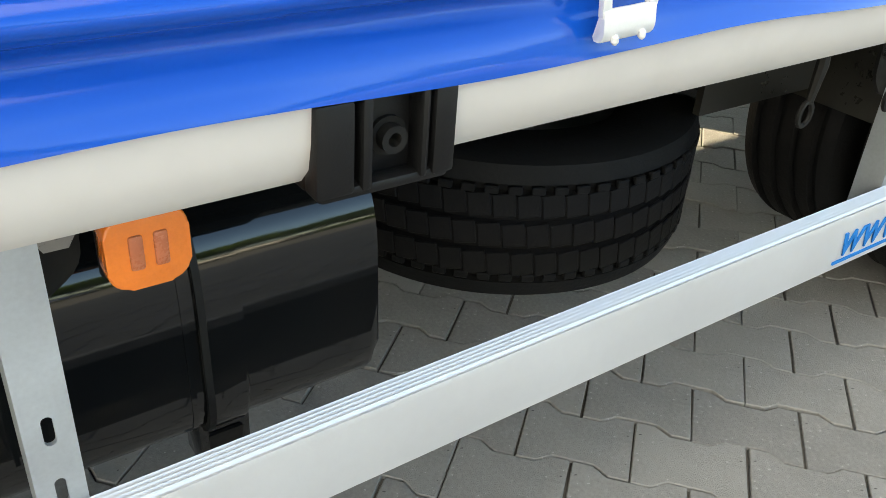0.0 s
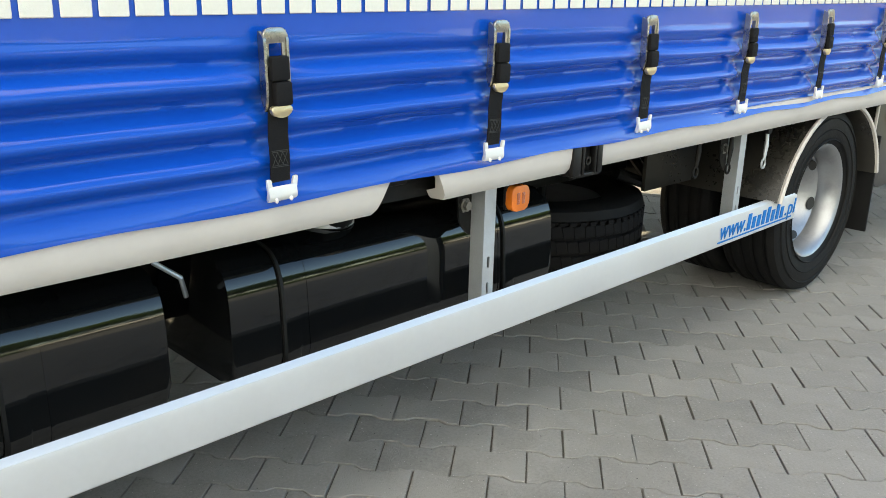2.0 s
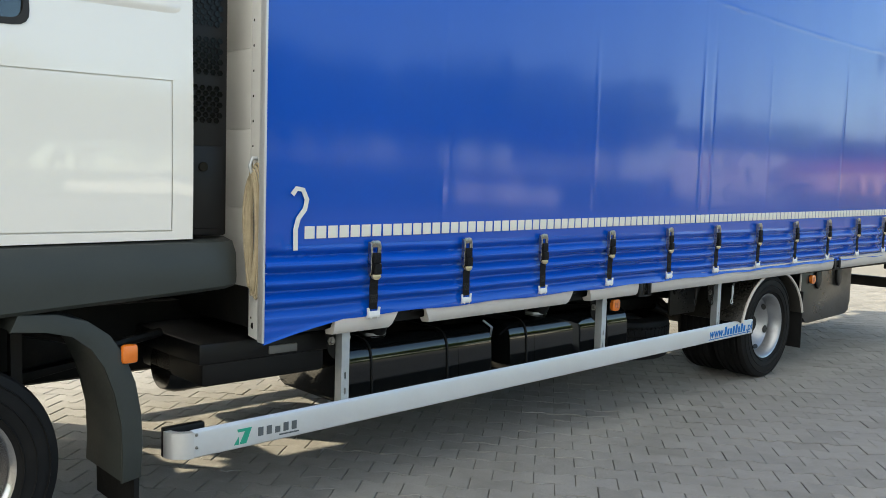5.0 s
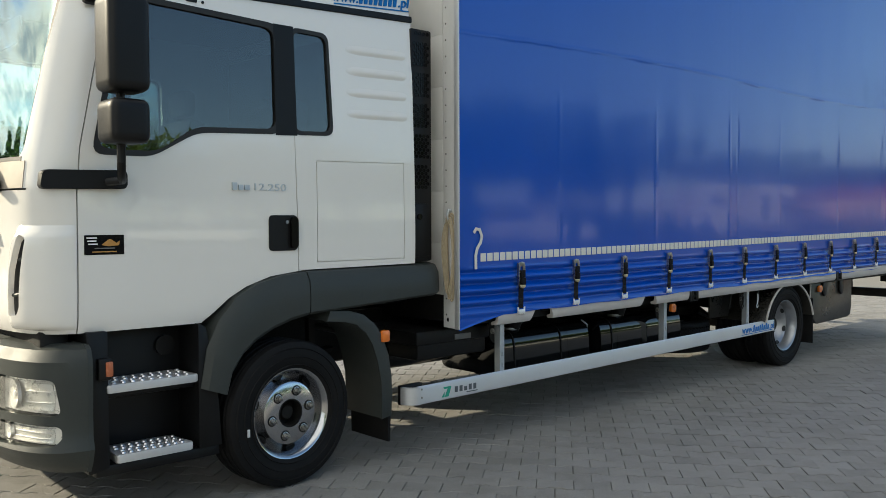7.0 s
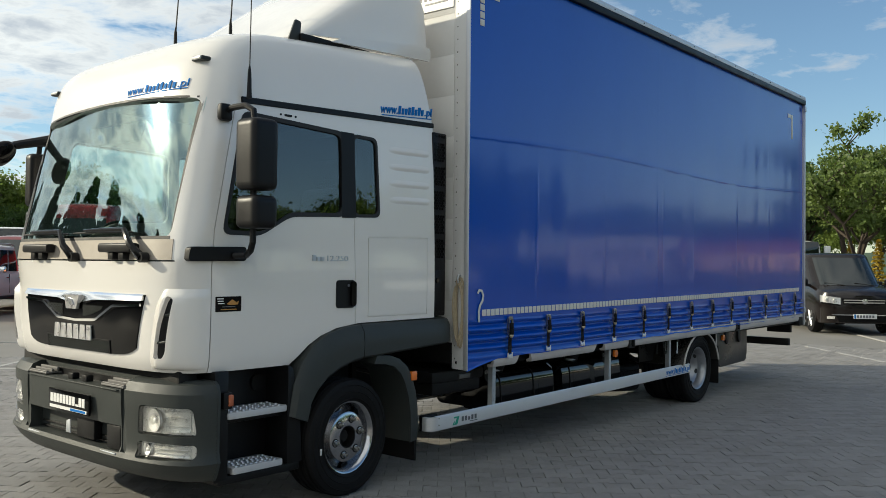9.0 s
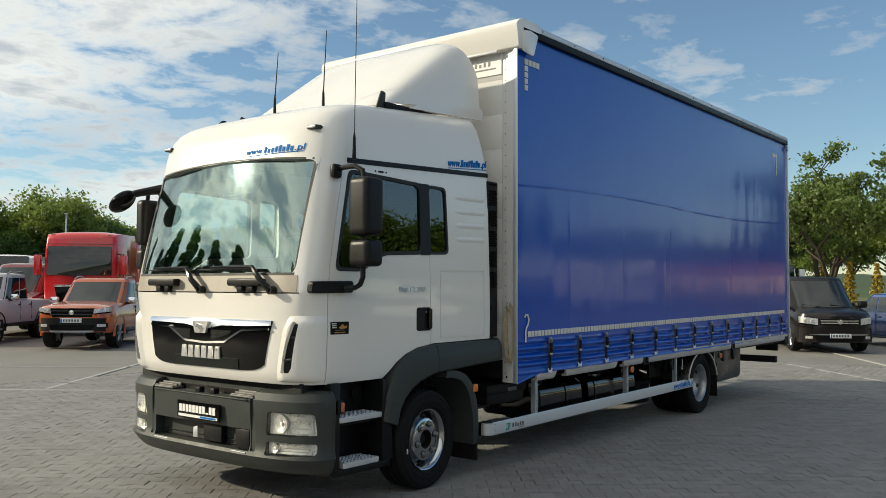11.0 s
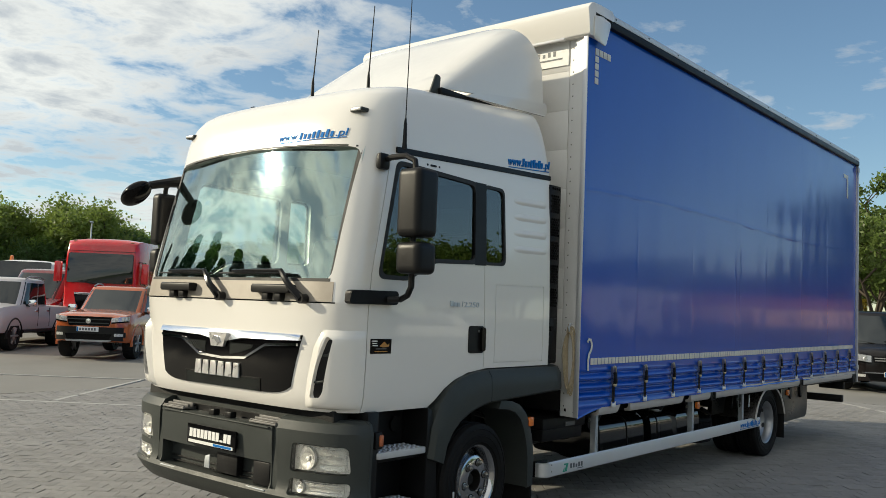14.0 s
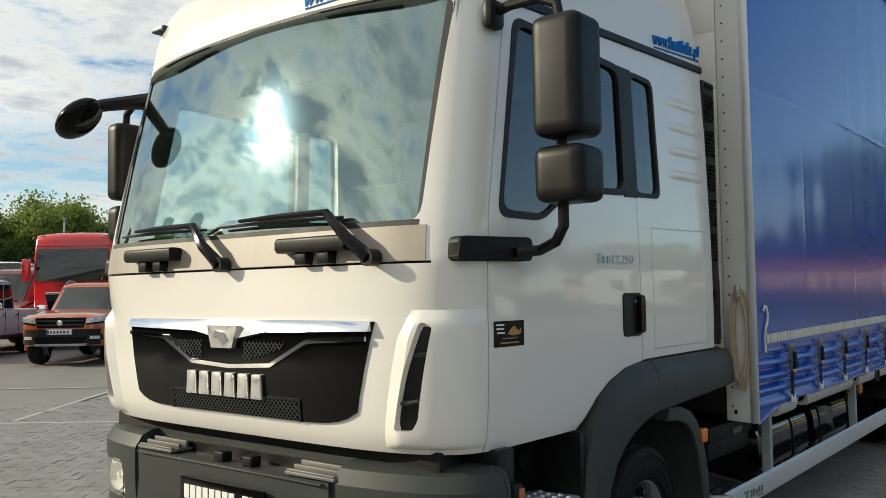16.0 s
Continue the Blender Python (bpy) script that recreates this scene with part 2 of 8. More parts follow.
M = {
    "white": mat("white_paint", (0.76, 0.735, 0.695), 0.22, coat=0.8, coat_rough=0.03, vary=0.012, scale=1.5, rough_vary=0.04),
    "panel": mat("white_panel", (0.72, 0.71, 0.69), 0.4, vary=0.04, scale=1.5, dirt=((0.45, 0.42, 0.37), 0.2, 1.6)),
    "curtain": mat("blue_curtain", (0.001, 0.070, 0.45), 0.22, vary=0.07, scale=1.2, bump=0.0, bump_scale=900, coat=0.45, coat_rough=0.08, rough_vary=0.06, fine=0.25, spec=0.2),
    "sill": mat("cream_aluminium", (0.53, 0.495, 0.465), 0.42, vary=0.05, scale=3, rough_vary=0.06, dirt=((0.34, 0.3, 0.25), 0.25, 4)),
    "alu": mat("anodised_aluminium", (0.62, 0.62, 0.63), 0.42, metal=0.55, vary=0.05, scale=5, bump=0.03, bump_scale=300),
    "alu_bright": mat("bright_aluminium", (0.75, 0.75, 0.76), 0.3, metal=0.9, vary=0.08, scale=20),
    "galv": mat("galvanised_steel", (0.50, 0.53, 0.56), 0.45, metal=0.7, vary=0.16, scale=14, bump=0.03),
    "chrome": mat("chrome", (0.82, 0.82, 0.82), 0.08, metal=1.0, vary=0.03, scale=5, rough_vary=0.03),
    "rim": mat("silver_wheel_paint", (0.34, 0.35, 0.37), 0.36, metal=0.8, vary=0.10, scale=9, dirt=((0.12, 0.10, 0.08), 0.3, 12)),
    "rubber": mat("tyre_rubber", (0.009, 0.009, 0.0095), 0.6, spec=0.12, vary=0.25, scale=8, bump=0.12, bump_scale=120, dirt=((0.022, 0.020, 0.018), 0.4, 5)),
    "tank": mat("black_gloss_paint", (0.004, 0.0045, 0.005), 0.06, coat=0.4, spec=0.3, vary=0.2, scale=4, bump=0.012, bump_scale=14, rough_vary=0.03),
    "chassis": mat("black_chassis_paint", (0.007, 0.007, 0.007), 0.55, spec=0.2, vary=0.3, scale=6, bump=0.1, dirt=((0.03, 0.026, 0.021), 0.5, 5)),
    "olive": mat("dusty_black_steel", (0.015, 0.014, 0.012), 0.3, vary=0.25, scale=4, dirt=((0.06, 0.053, 0.04), 0.4, 3)),
    "plastic": mat("dark_grey_plastic", (0.036, 0.041, 0.039), 0.46, spec=0.28, vary=0.12, scale=5, bump=0.10, bump_scale=500, dirt=((0.045, 0.044, 0.040), 0.25, 3)),
    "plastic_black": mat("black_plastic", (0.006, 0.006, 0.0065), 0.42, spec=0.25, vary=0.15, scale=6, bump=0.06, bump_scale=400),
    "gloss_black": mat("piano_black", (0.004, 0.004, 0.0045), 0.12, spec=0.15, vary=0.1, scale=4, rough_vary=0.03),
    "beige": mat("grey_beige_cowl", (0.34, 0.30, 0.25), 0.42, vary=0.06, scale=3, dirt=((0.2, 0.17, 0.14), 0.3, 5)),
    "seal": mat("black_rubber_seal", (0.012, 0.012, 0.012), 0.6, vary=0.2, scale=8),
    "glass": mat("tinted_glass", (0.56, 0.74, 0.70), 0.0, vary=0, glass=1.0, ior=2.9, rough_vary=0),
    # same glass twice: near darkened for the dim cab, far paled for daylight
    "glass_shaded": mat("dark_tinted_glass", (0.07, 0.115, 0.125), 0.0, vary=0, glass=1.0, ior=1.75, rough_vary=0),
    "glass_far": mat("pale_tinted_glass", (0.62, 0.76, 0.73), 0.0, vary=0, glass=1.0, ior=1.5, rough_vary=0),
    "lens": mat("headlamp_lens", (0.93, 0.94, 0.93), 0.02, vary=0, glass=1.0, ior=1.45, rough_vary=0),
    "orange": mat("orange_marker_lens", (0.72, 0.175, 0.02), 0.18, vary=0.12, scale=30, bump=0.1, bump_scale=150, coat=0.6),
    "orange_dark": mat("faded_orange_lens", (0.42, 0.12, 0.05), 0.25, vary=0.12, scale=30, bump=0.1, bump_scale=150, coat=0.3),
    "web": mat("black_webbing", (0.007, 0.007, 0.008), 0.75, spec=0.2, vary=0.2, scale=30, bump=0.4, bump_scale=700),
    "steel": mat("zinc_buckle_steel", (0.32, 0.31, 0.29), 0.28, metal=1.0, vary=0.12, scale=40),
    "hook": mat("pale_hook_steel", (0.70, 0.70, 0.70), 0.4, metal=0.35, vary=0.07, scale=40),
    "wheel_polish": mat("polished_wheel", (0.49, 0.49, 0.50), 0.15, metal=1.0, vary=0.08, scale=9, rough_vary=0.05),
    "lamp_bowl": mat("pale_lamp_reflector", (0.60, 0.60, 0.58), 0.28, metal=0.45, vary=0.05, scale=20),
    "step_grey": mat("dull_ribbed_metal", (0.16, 0.155, 0.15), 0.5, metal=0.3, vary=0.15, scale=20),
    "brass": mat("yellowed_buckle_steel", (0.62, 0.52, 0.33), 0.35, metal=0.8, vary=0.1, scale=40),
    "tape": mat("reflective_tape", (0.68, 0.67, 0.61), 0.4, vary=0.06, scale=10, bump=0.12, bump_scale=500, dirt=((0.45, 0.43, 0.36), 0.3, 12)),
    "rope": mat("beige_rope", (0.40, 0.33, 0.22), 0.85, vary=0.2, scale=40, bump=0.4, bump_scale=400),
    "blue_ink": mat("blue_vinyl_lettering", (0.010, 0.15, 0.46), 0.7, spec=0.15, vary=0.05, scale=10),
    "green_ink": mat("green_vinyl", (0.02, 0.30, 0.20), 0.35, vary=0.05, scale=10),
    "grey_ink": mat("dark_grey_vinyl", (0.09, 0.10, 0.11), 0.4, vary=0.05, scale=10),
    "pale_ink": mat("white_vinyl", (0.75, 0.75, 0.73), 0.4, vary=0.05, scale=10),
    "gold_ink": mat("amber_print", (0.45, 0.22, 0.05), 0.4, vary=0.2, scale=60),
    "interior": mat("grey_cab_trim", (0.028, 0.030, 0.029), 0.7, vary=0.1, scale=5, bump=0.1),
    "interior_pale": mat("pale_cab_lining", (0.075, 0.08, 0.078), 0.75, vary=0.06, scale=4, bump=0.08),
    "seat": mat("dark_seat_cloth", (0.02, 0.022, 0.026), 0.9, vary=0.2, scale=12, bump=0.3, bump_scale=250),
}

# teal put into the windscreen's mirroring, for light coming through the cab
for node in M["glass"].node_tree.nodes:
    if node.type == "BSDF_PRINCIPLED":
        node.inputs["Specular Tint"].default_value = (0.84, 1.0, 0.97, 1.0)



# ---- helpers of this scene ----
def shaded(me, angle=35):
    me.shade_smooth()
    me.set_sharp_from_angle(angle=radians(angle))
    return me


def mesh_of(name, bm, material, angle=35):
    bmesh.ops.recalc_face_normals(bm, faces=bm.faces)
    me = bpy.data.meshes.new(name)
    bm.to_mesh(me)
    bm.free()
    me.materials.append(material)
    return shaded(me, angle)


def part(name, bm, material, parent, label="", angle=35):
    me = mesh_of(name, bm, material, angle)
    ob = new(name, me)
    ob.parent = parent
    return tagged(ob, label) if label else ob


def share(name, me, parent, m=None):
    ob = new(name, me)
    ob.parent = parent
    if m is not None:
        ob.matrix_basis = m
    return ob


def thing(name, m, label, category, group="", kind=""):
    ob = new(name)
    ob.empty_display_size = 0.3
    ob.matrix_basis = m
    return tagged(ob, label, category, group, kind)


def box(x0, x1, y0, y1, z0, z1, bevel=0.0, seg=2, bm=None):
    bm = bm or bmesh.new()
    made = bmesh.ops.create_cube(bm, size=1, matrix=Matrix.LocRotScale(((x0 + x1) / 2, (y0 + y1) / 2, (z0 + z1) / 2), None, (abs(x1 - x0), abs(y1 - y0), abs(z1 - z0))))
    if bevel:
        vs = set(made["verts"])
        es = [e for e in bm.edges if e.verts[0] in vs and e.verts[1] in vs]
        bmesh.ops.bevel(bm, geom=es, offset=bevel, segments=seg, profile=0.5, affect="EDGES", clamp_overlap=True)
    return bm


def prism(outline, a0, a1, axis="y", bevel=0.0, bm=None, seg=2):
    """A closed outline, extruded along an axis. The outline is (x, z) for y, (y, z) for x and (x, y) for z."""
    bm = bm or bmesh.new()

    def at(p, a):
        return {"y": (p[0], a, p[1]), "x": (a, p[0], p[1]), "z": (p[0], p[1], a)}[axis]

    lo, hi = [bm.verts.new(at(p, a0)) for p in outline], [bm.verts.new(at(p, a1)) for p in outline]
    fs = [bm.faces.new(lo), bm.faces.new(list(reversed(hi)))]
    n = len(outline)
    for i in range(n):
        fs.append(bm.faces.new((lo[i], hi[i], hi[(i + 1) % n], lo[(i + 1) % n])))
    if bevel:
        es = set(fs[0].edges) | set(fs[1].edges)
        bmesh.ops.bevel(bm, geom=list(es), offset=bevel, segments=seg, profile=0.5, affect="EDGES", clamp_overlap=True)
    return bm


def rounded(x0, x1, z0, z1, r, seg=5):
    """A rectangle with round corners."""
    pts = []
    for cx, cz, a in ((x1 - r, z1 - r, 0), (x0 + r, z1 - r, 90), (x0 + r, z0 + r, 180), (x1 - r, z0 + r, 270)):
        pts += [(cx + r * math.cos(radians(a + 90 * k / seg)), cz + r * math.sin(radians(a + 90 * k / seg))) for k in range(seg + 1)]
    return pts


def soft_poly(pts, r, seg=4):
    """A polygon with its corners rounded by about r."""
    out = []
    n = len(pts)
    for i in range(n):
        p, a, b = Vector(pts[i]), Vector(pts[i - 1]), Vector(pts[(i + 1) % n])
        ra, rb = min(r, (a - p).length * 0.45), min(r, (b - p).length * 0.45)
        s, e = p + (a - p).normalized() * ra, p + (b - p).normalized() * rb
        for k in range(seg + 1):
            u = k / seg
            out.append(tuple((1 - u) ** 2 * s + 2 * u * (1 - u) * p + u * u * e))
    return out


def tube(points, radius, sides=8, bm=None, cap=True):
    """A round bar along points; radius may be one for each point."""
    bm = bm or bmesh.new()
    pts = [Vector(p) for p in points]
    rs = radius if isinstance(radius, (list, tuple)) else [radius] * len(pts)
    rings, side = [], None
    for i, p in enumerate(pts):
        d = (pts[min(i + 1, len(pts) - 1)] - pts[max(i - 1, 0)]).normalized()
        if side is None:
            side = d.orthogonal().normalized()
        side = (side - d * side.dot(d)).normalized()
        up = d.cross(side)
        rings.append([bm.verts.new(p + rs[i] * (math.cos(2 * math.pi * k / sides) * side + math.sin(2 * math.pi * k / sides) * up)) for k in range(sides)])
    for a, b in zip(rings, rings[1:]):
        for k in range(sides):
            bm.faces.new((a[k], a[(k + 1) % sides], b[(k + 1) % sides], b[k]))
    if cap:
        bm.faces.new(list(reversed(rings[0])))
        bm.faces.new(rings[-1])
    return bm


def lathe(profile, centre, axis="y", steps=48, bm=None):
    """A closed profile of (radius, along), turned about an axis through centre."""
    bm = bm or bmesh.new()
    c = Vector(centre)
    rings = []
    for k in range(steps):
        a = 2 * math.pi * k / steps
        u, v = math.cos(a), math.sin(a)
        rings.append([bm.verts.new(c + (Vector((r * u, h, r * v)) if axis == "y" else Vector((h, r * u, r * v)) if axis == "x" else Vector((r * u, r * v, h)))) for r, h in profile])
    n = len(profile)
    for k in range(steps):
        a, b = rings[k], rings[(k + 1) % steps]
        for i in range(n):
            bm.faces.new((a[i], a[(i + 1) % n], b[(i + 1) % n], b[i]))
    return bm


def grid_solid(fn, us, vs, depth):
    """A curved plate: fn(u, v) gives the outer face, fn(u, v, depth) the inner one."""
    bm = bmesh.new()
    faces = []
    for d in (0.0, depth):
        rows = [[bm.verts.new(fn(u, v, d)) for u in us] for v in vs]
        faces.append(rows)
    nu, nv = len(us), len(vs)
    for rows, flip in zip(faces, (False, True)):
        for j in range(nv - 1):
            for i in range(nu - 1):
                q = (rows[j][i], rows[j][i + 1], rows[j + 1][i + 1], rows[j + 1][i])
                bm.faces.new(tuple(reversed(q)) if flip else q)
    a, b = faces
    rim = [(0, i) for i in range(nu)] + [(j, nu - 1) for j in range(1, nv)] + [(nv - 1, i) for i in range(nu - 2, -1, -1)] + [(j, 0) for j in range(nv - 2, 0, -1)]
    for (j, i), (j2, i2) in zip(rim, rim[1:] + rim[:1]):
        bm.faces.new((a[j][i], a[j2][i2], b[j2][i2], b[j][i]))
    return bm


def cut(ob, cutters):
    """Takes the closed meshes of cutters away from the object's mesh."""
    for bm in cutters:
        bmesh.ops.recalc_face_normals(bm, faces=bm.faces)
        me = bpy.data.meshes.new("tool")
        bm.to_mesh(me)
        bm.free()
        tool = new("tool", me)
        mod = ob.modifiers.new("cut", "BOOLEAN")
        mod.operation, mod.object, mod.solver = "DIFFERENCE", tool, "EXACT"
        bpy.context.view_layer.update()
        got = bpy.data.meshes.new_from_object(ob.evaluated_get(bpy.context.evaluated_depsgraph_get()))
        old = ob.data
        ob.modifiers.clear()
        ob.data = got
        got.name = ob.name
        bpy.data.meshes.remove(old)
        bpy.data.objects.remove(tool)
        bpy.data.meshes.remove(me)
    shaded(ob.data, 30)
    return ob


def linspace(a, b, n):
    return [a + (b - a) * i / (n - 1) for i in range(n)]


def bars(name, n, place, h, parent, material, label="", rhythm=0, slant=0.25, fill=0.74, rise=0.012, tops=None):
    """A row of n bars in place of lettering. place(u, w, d) gives the point at u along and w up the row."""
    rng = random.Random(rhythm)
    bm = bmesh.new()
    for k in range(n):
        tall = tops[k] if tops else 1.0 if rng.random() < 0.35 else 0.72
        u0, u1 = k / n, (k + fill) / n
        q = []
        for d in (0.0, rise):
            q.append([bm.verts.new(place(u + slant * w * h, w * h, d)) for u, w in ((u0, 0), (u1, 0), (u1, tall), (u0, tall))])
        a, b = q
        bm.faces.new(a)
        bm.faces.new(list(reversed(b)))
        for i in range(4):
            bm.faces.new((a[i], b[i], b[(i + 1) % 4], a[(i + 1) % 4]))
    return tagged(part(name, bm, material, parent), label or "plain bars", "", "", "stuff")


# ---- the truck ----
YC = 1.25                       # the truck's middle; its near side lies at y = 0
truck = thing("truck", pose(0, 0, 0), "white cab-over truck with a blue curtain-sided body, parked on paving", "truck")

CAB_Z = [0.915, 0.95, 1.0, 1.1, 1.2, 1.3, 1.4, 1.5, 1.57, 1.7, 1.85, 2.0, 2.15, 2.3, 2.42, 2.54, 2.62, 2.7, 2.785, 2.86, 2.92, 2.965, 3.0, 3.02, 3.032]
CAB_F = [-2.475, -2.495, -2.51, -2.52, -2.525, -2.525, -2.52, -2.51, -2.505, -2.486, -2.462, -2.438, -2.414, -2.39, -2.37, -2.35, -2.335, -2.322, -2.30, -2.268, -2.222, -2.16, -2.06, -1.91, -1.62]
CAB_W = [1.09, 1.10, 1.105, 1.11, 1.112, 1.114, 1.114, 1.113, 1.112, 1.11, 1.105, 1.10, 1.095, 1.09, 1.085, 1.08, 1.078, 1.072, 1.063, 1.048, 1.028, 1.0, 0.955, 0.89, 0.78]
CORNER = 0.45


def cab_n(z):
    """How square the cab's corner is in plan: round below, squarer at the windscreen's foot."""
    return float(np.interp(z, [1.40, 1.58, 1.75, 2.5], [4.4, 6.0, 6.0, 4.0]))


def cab_f(z):
    return float(np.interp(z, CAB_Z, CAB_F))


def cab_w(z):
    return float(np.interp(z, CAB_Z, CAB_W))


def cab_x(y, z):
    """The front of the cab at (y, z)."""
    v = min(abs(y - YC) / cab_w(z), 0.999)
    n_ = cab_n(z)
    return cab_f(z) + CORNER * (1 - (1 - v**n_) ** (1 / n_))


def side_half(x, z):
    """The cab's half width at (x, z), rounded off towards the front."""
    k = min(max((cab_f(z) + CORNER - x) / CORNER, 0.0), 0.999)
    n_ = cab_n(z)
    return cab_w(z) * (1 - k**n_) ** (1 / n_)


def cab_ring(z, inset=0.0):
    """The cab's outline in plan at a height, from its rear round the front to its rear."""
    f, w, r = cab_f(z) + inset, cab_w(z) - inset, -0.285 - inset - 0.30 * max(0, z - 2.6)
    half = [(x, w) for x in linspace(r, f + CORNER, 26)[:-1]]
    for k in range(19):
        a = radians(90 * (1 - k / 18))
        half.append((f + CORNER * (1 - math.cos(a) ** (2 / cab_n(z))), w * math.sin(a) ** (2 / cab_n(z))))
    ring = [(x, YC - v) for x, v in half] + [(x, YC + v) for x, v in reversed(half[:-1])]
    lift = max(0, z - 2.62) * 0.20
    return [(x, y, z + lift * (x + 2.0)) for x, y in ring]


def cab_solid(levels, inset):
    bm = bmesh.new()
    rings = [[bm.verts.new(p) for p in cab_ring(z, inset)] for z in levels]
    n = len(rings[0])
    for a, b in zip(rings, rings[1:]):
        for i in range(n):
            bm.faces.new((a[i], a[(i + 1) % n], b[(i + 1) % n], b[i]))
    bm.faces.new(rings[0])
    bm.faces.new(list(reversed(rings[-1])))
    bmesh.ops.recalc_face_normals(bm, faces=bm.faces)
    return bm


fine_z = sorted(set([round(z, 3) for z in CAB_Z] + [round(0.95 + 0.05 * k, 3) for k in range(34)]))
cab = part("cab_shell", cab_solid(fine_z, 0.0), M["white"], truck, "white painted cab with a high roof")

DOOR_WINDOW = [(-2.185, 1.735), (-1.90, 1.735), (-1.68, 1.865), (-1.215, 1.885), (-1.215, 2.445), (-2.03, 2.475)]
REAR_WINDOW = [(-1.125, 1.885), (-0.875, 1.895), (-0.895, 2.44), (-1.125, 2.445)]
ARCH = [(-1.70, 0.7), (-1.66, 0.92), (-1.60, 0.965), (-1.52, 1.03), (-1.42, 1.085), (-1.28, 1.13), (-1.07, 1.155), (0.2, 1.165), (0.2, 0.7)]
WS = [(0.285, 1.70), (2.215, 1.70), (2.225, 2.54), (1.75, 2.575), (YC, 2.585), (0.75, 2.575), (0.275, 2.54)]


def slot_line(points, y0, y1, wide=0.006):
    """Thin closed strips along a line in the side view, to cut a panel gap."""
    out = []
    for a, b in zip(points, points[1:]):
        a, b = Vector(a), Vector(b)
        d = (b - a).normalized()
        s = Vector((-d.y, d.x)) * wide / 2
        a2, b2 = a - d * wide / 2, b + d * wide / 2
        out.append(prism([tuple(a2 - s), tuple(b2 - s), tuple(b2 + s), tuple(a2 + s)], y0, y1))
    return out


tools = [cab_solid([0.98] + [z for z in fine_z if 1.0 < z < 2.78] + [2.78], 0.055)]
tools.append(prism(ARCH, -0.5, 3.0))
tools.append(prism(soft_poly(DOOR_WINDOW, 0.06), -0.5, 3.0))
tools.append(prism(soft_poly(REAR_WINDOW, 0.05), -0.5, 3.0))
tools.append(prism(soft_poly(WS, 0.07), -3.2, -1.9, "x"))
for y0, y1 in ((-0.2, YC - cab_w(1.5) + 0.012), (2 * YC - (YC - cab_w(1.5) + 0.012), 2.8)):
    tools += slot_line([(-2.262, 0.80), (-2.262, 1.55), (-2.245, 1.75), (-2.09, 2.50)], y0, y1 + (0.06 if y1 < 1 else 0))
    tools += slot_line([(-1.105, 1.10), (-1.135, 2.50)], y0, y1)
    tools += slot_line([(-0.985, 1.195), (-0.985, 1.745), (-0.37, 1.755), (-0.37, 1.195), (-0.985, 1.195)], y0, y1, 0.005)
# gap between the front flap and the cab's lower edge, and under the cowl
for y0, y1 in ((0.24, 2.26),):
    tools.append(box(-2.8, -2.30, y0, y1, 1.562, 1.570))
cut(cab, tools)


def front(y, z, d=0.0):
    """A point on the cab's front; d metres into the cab."""
    return Vector((cab_x(y, z) + d, y, z))


def front_plate(name, outline, off, depth, material, parent, label="", nu=17, nv=5):
    """A plate on the cab's front; outline(u, v) gives (y, z)."""
    def fn(u, v, d):
        y, z = outline(u, v)
        return front(y, z, d - off)
    return part(name, grid_solid(fn, linspace(0, 1, nu), linspace(0, 1, nv), depth), material, parent, label)


def quad(y00, y10, z0, y01, y11, z1):
    return lambda u, v: ((y00 + (y10 - y00) * u) * (1 - v) + (y01 + (y11 - y01) * u) * v, z0 + (z1 - z0) * v)


# glazing
def clear(ob):
    ob.visible_shadow = False
    return ob


ws_out = lambda u, v: (0.262 + (2.238 - 0.262) * u , 1.685 + (2.548 + 0.045 * math.sin(math.pi * u) - 1.685) * v)


def screen_pt(u, v, d):
    """The glass is nearly flat across, with rounded ends, a little behind the shell."""
    y, z = ws_out(u, v)
    q = abs(y - YC) / 0.988
    rise = (z - 1.70) / 0.85
    return (-2.477 + 0.150 * rise - 0.006 * math.sin(math.pi * rise) + d + (0.034 + 0.05 * rise) * q**2 + 0.012 * q**8, y, z)


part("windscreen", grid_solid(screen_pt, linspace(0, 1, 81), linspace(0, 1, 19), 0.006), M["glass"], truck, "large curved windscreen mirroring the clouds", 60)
front_plate("windscreen_seal", quad(0.29, 2.21, 1.685, 0.29, 2.21, 1.712), 0.002, 0.02, M["seal"], truck, nu=25, nv=3)
for u0, u1 in ((0.006, 0.022), (0.978, 0.994)):
    part("windscreen_seal", grid_solid(lambda u, v, d: screen_pt(u0 + (u1 - u0) * u, v, d - 0.004), linspace(0, 1, 3), linspace(0, 1, 15), 0.003), M["seal"], truck)
front_plate("windscreen_seal", lambda u, v: (0.30 + 1.90 * u, 2.540 + 0.045 * math.sin(math.pi * (0.02 + 0.96 * u)) + 0.012 * v), 0.001, 0.02, M["seal"], truck, nu=25, nv=3)


def side_y(z, far=False):
    return YC + cab_w(z) if far else YC - cab_w(z)


def side_plate(name, pts, off, depth, material, parent, label="", far=False, bevel=0.0):
    """A plate on the cab's side from an outline (x, z); off metres proud."""
    bm = prism(pts, 0.0, 1.0, bevel=0.0)
    for v in bm.verts:
        outer = v.co.y < 0.5
        y = (side_half(v.co.x, v.co.z) + off - (0 if outer else depth))
        v.co.y = YC + y if far else YC - y
    if bevel:
        bmesh.ops.bevel(bm, geom=[e for e in bm.edges if not e.is_boundary], offset=bevel, segments=2, affect="EDGES", clamp_overlap=True)
    return part(name, bm, material, parent, label)


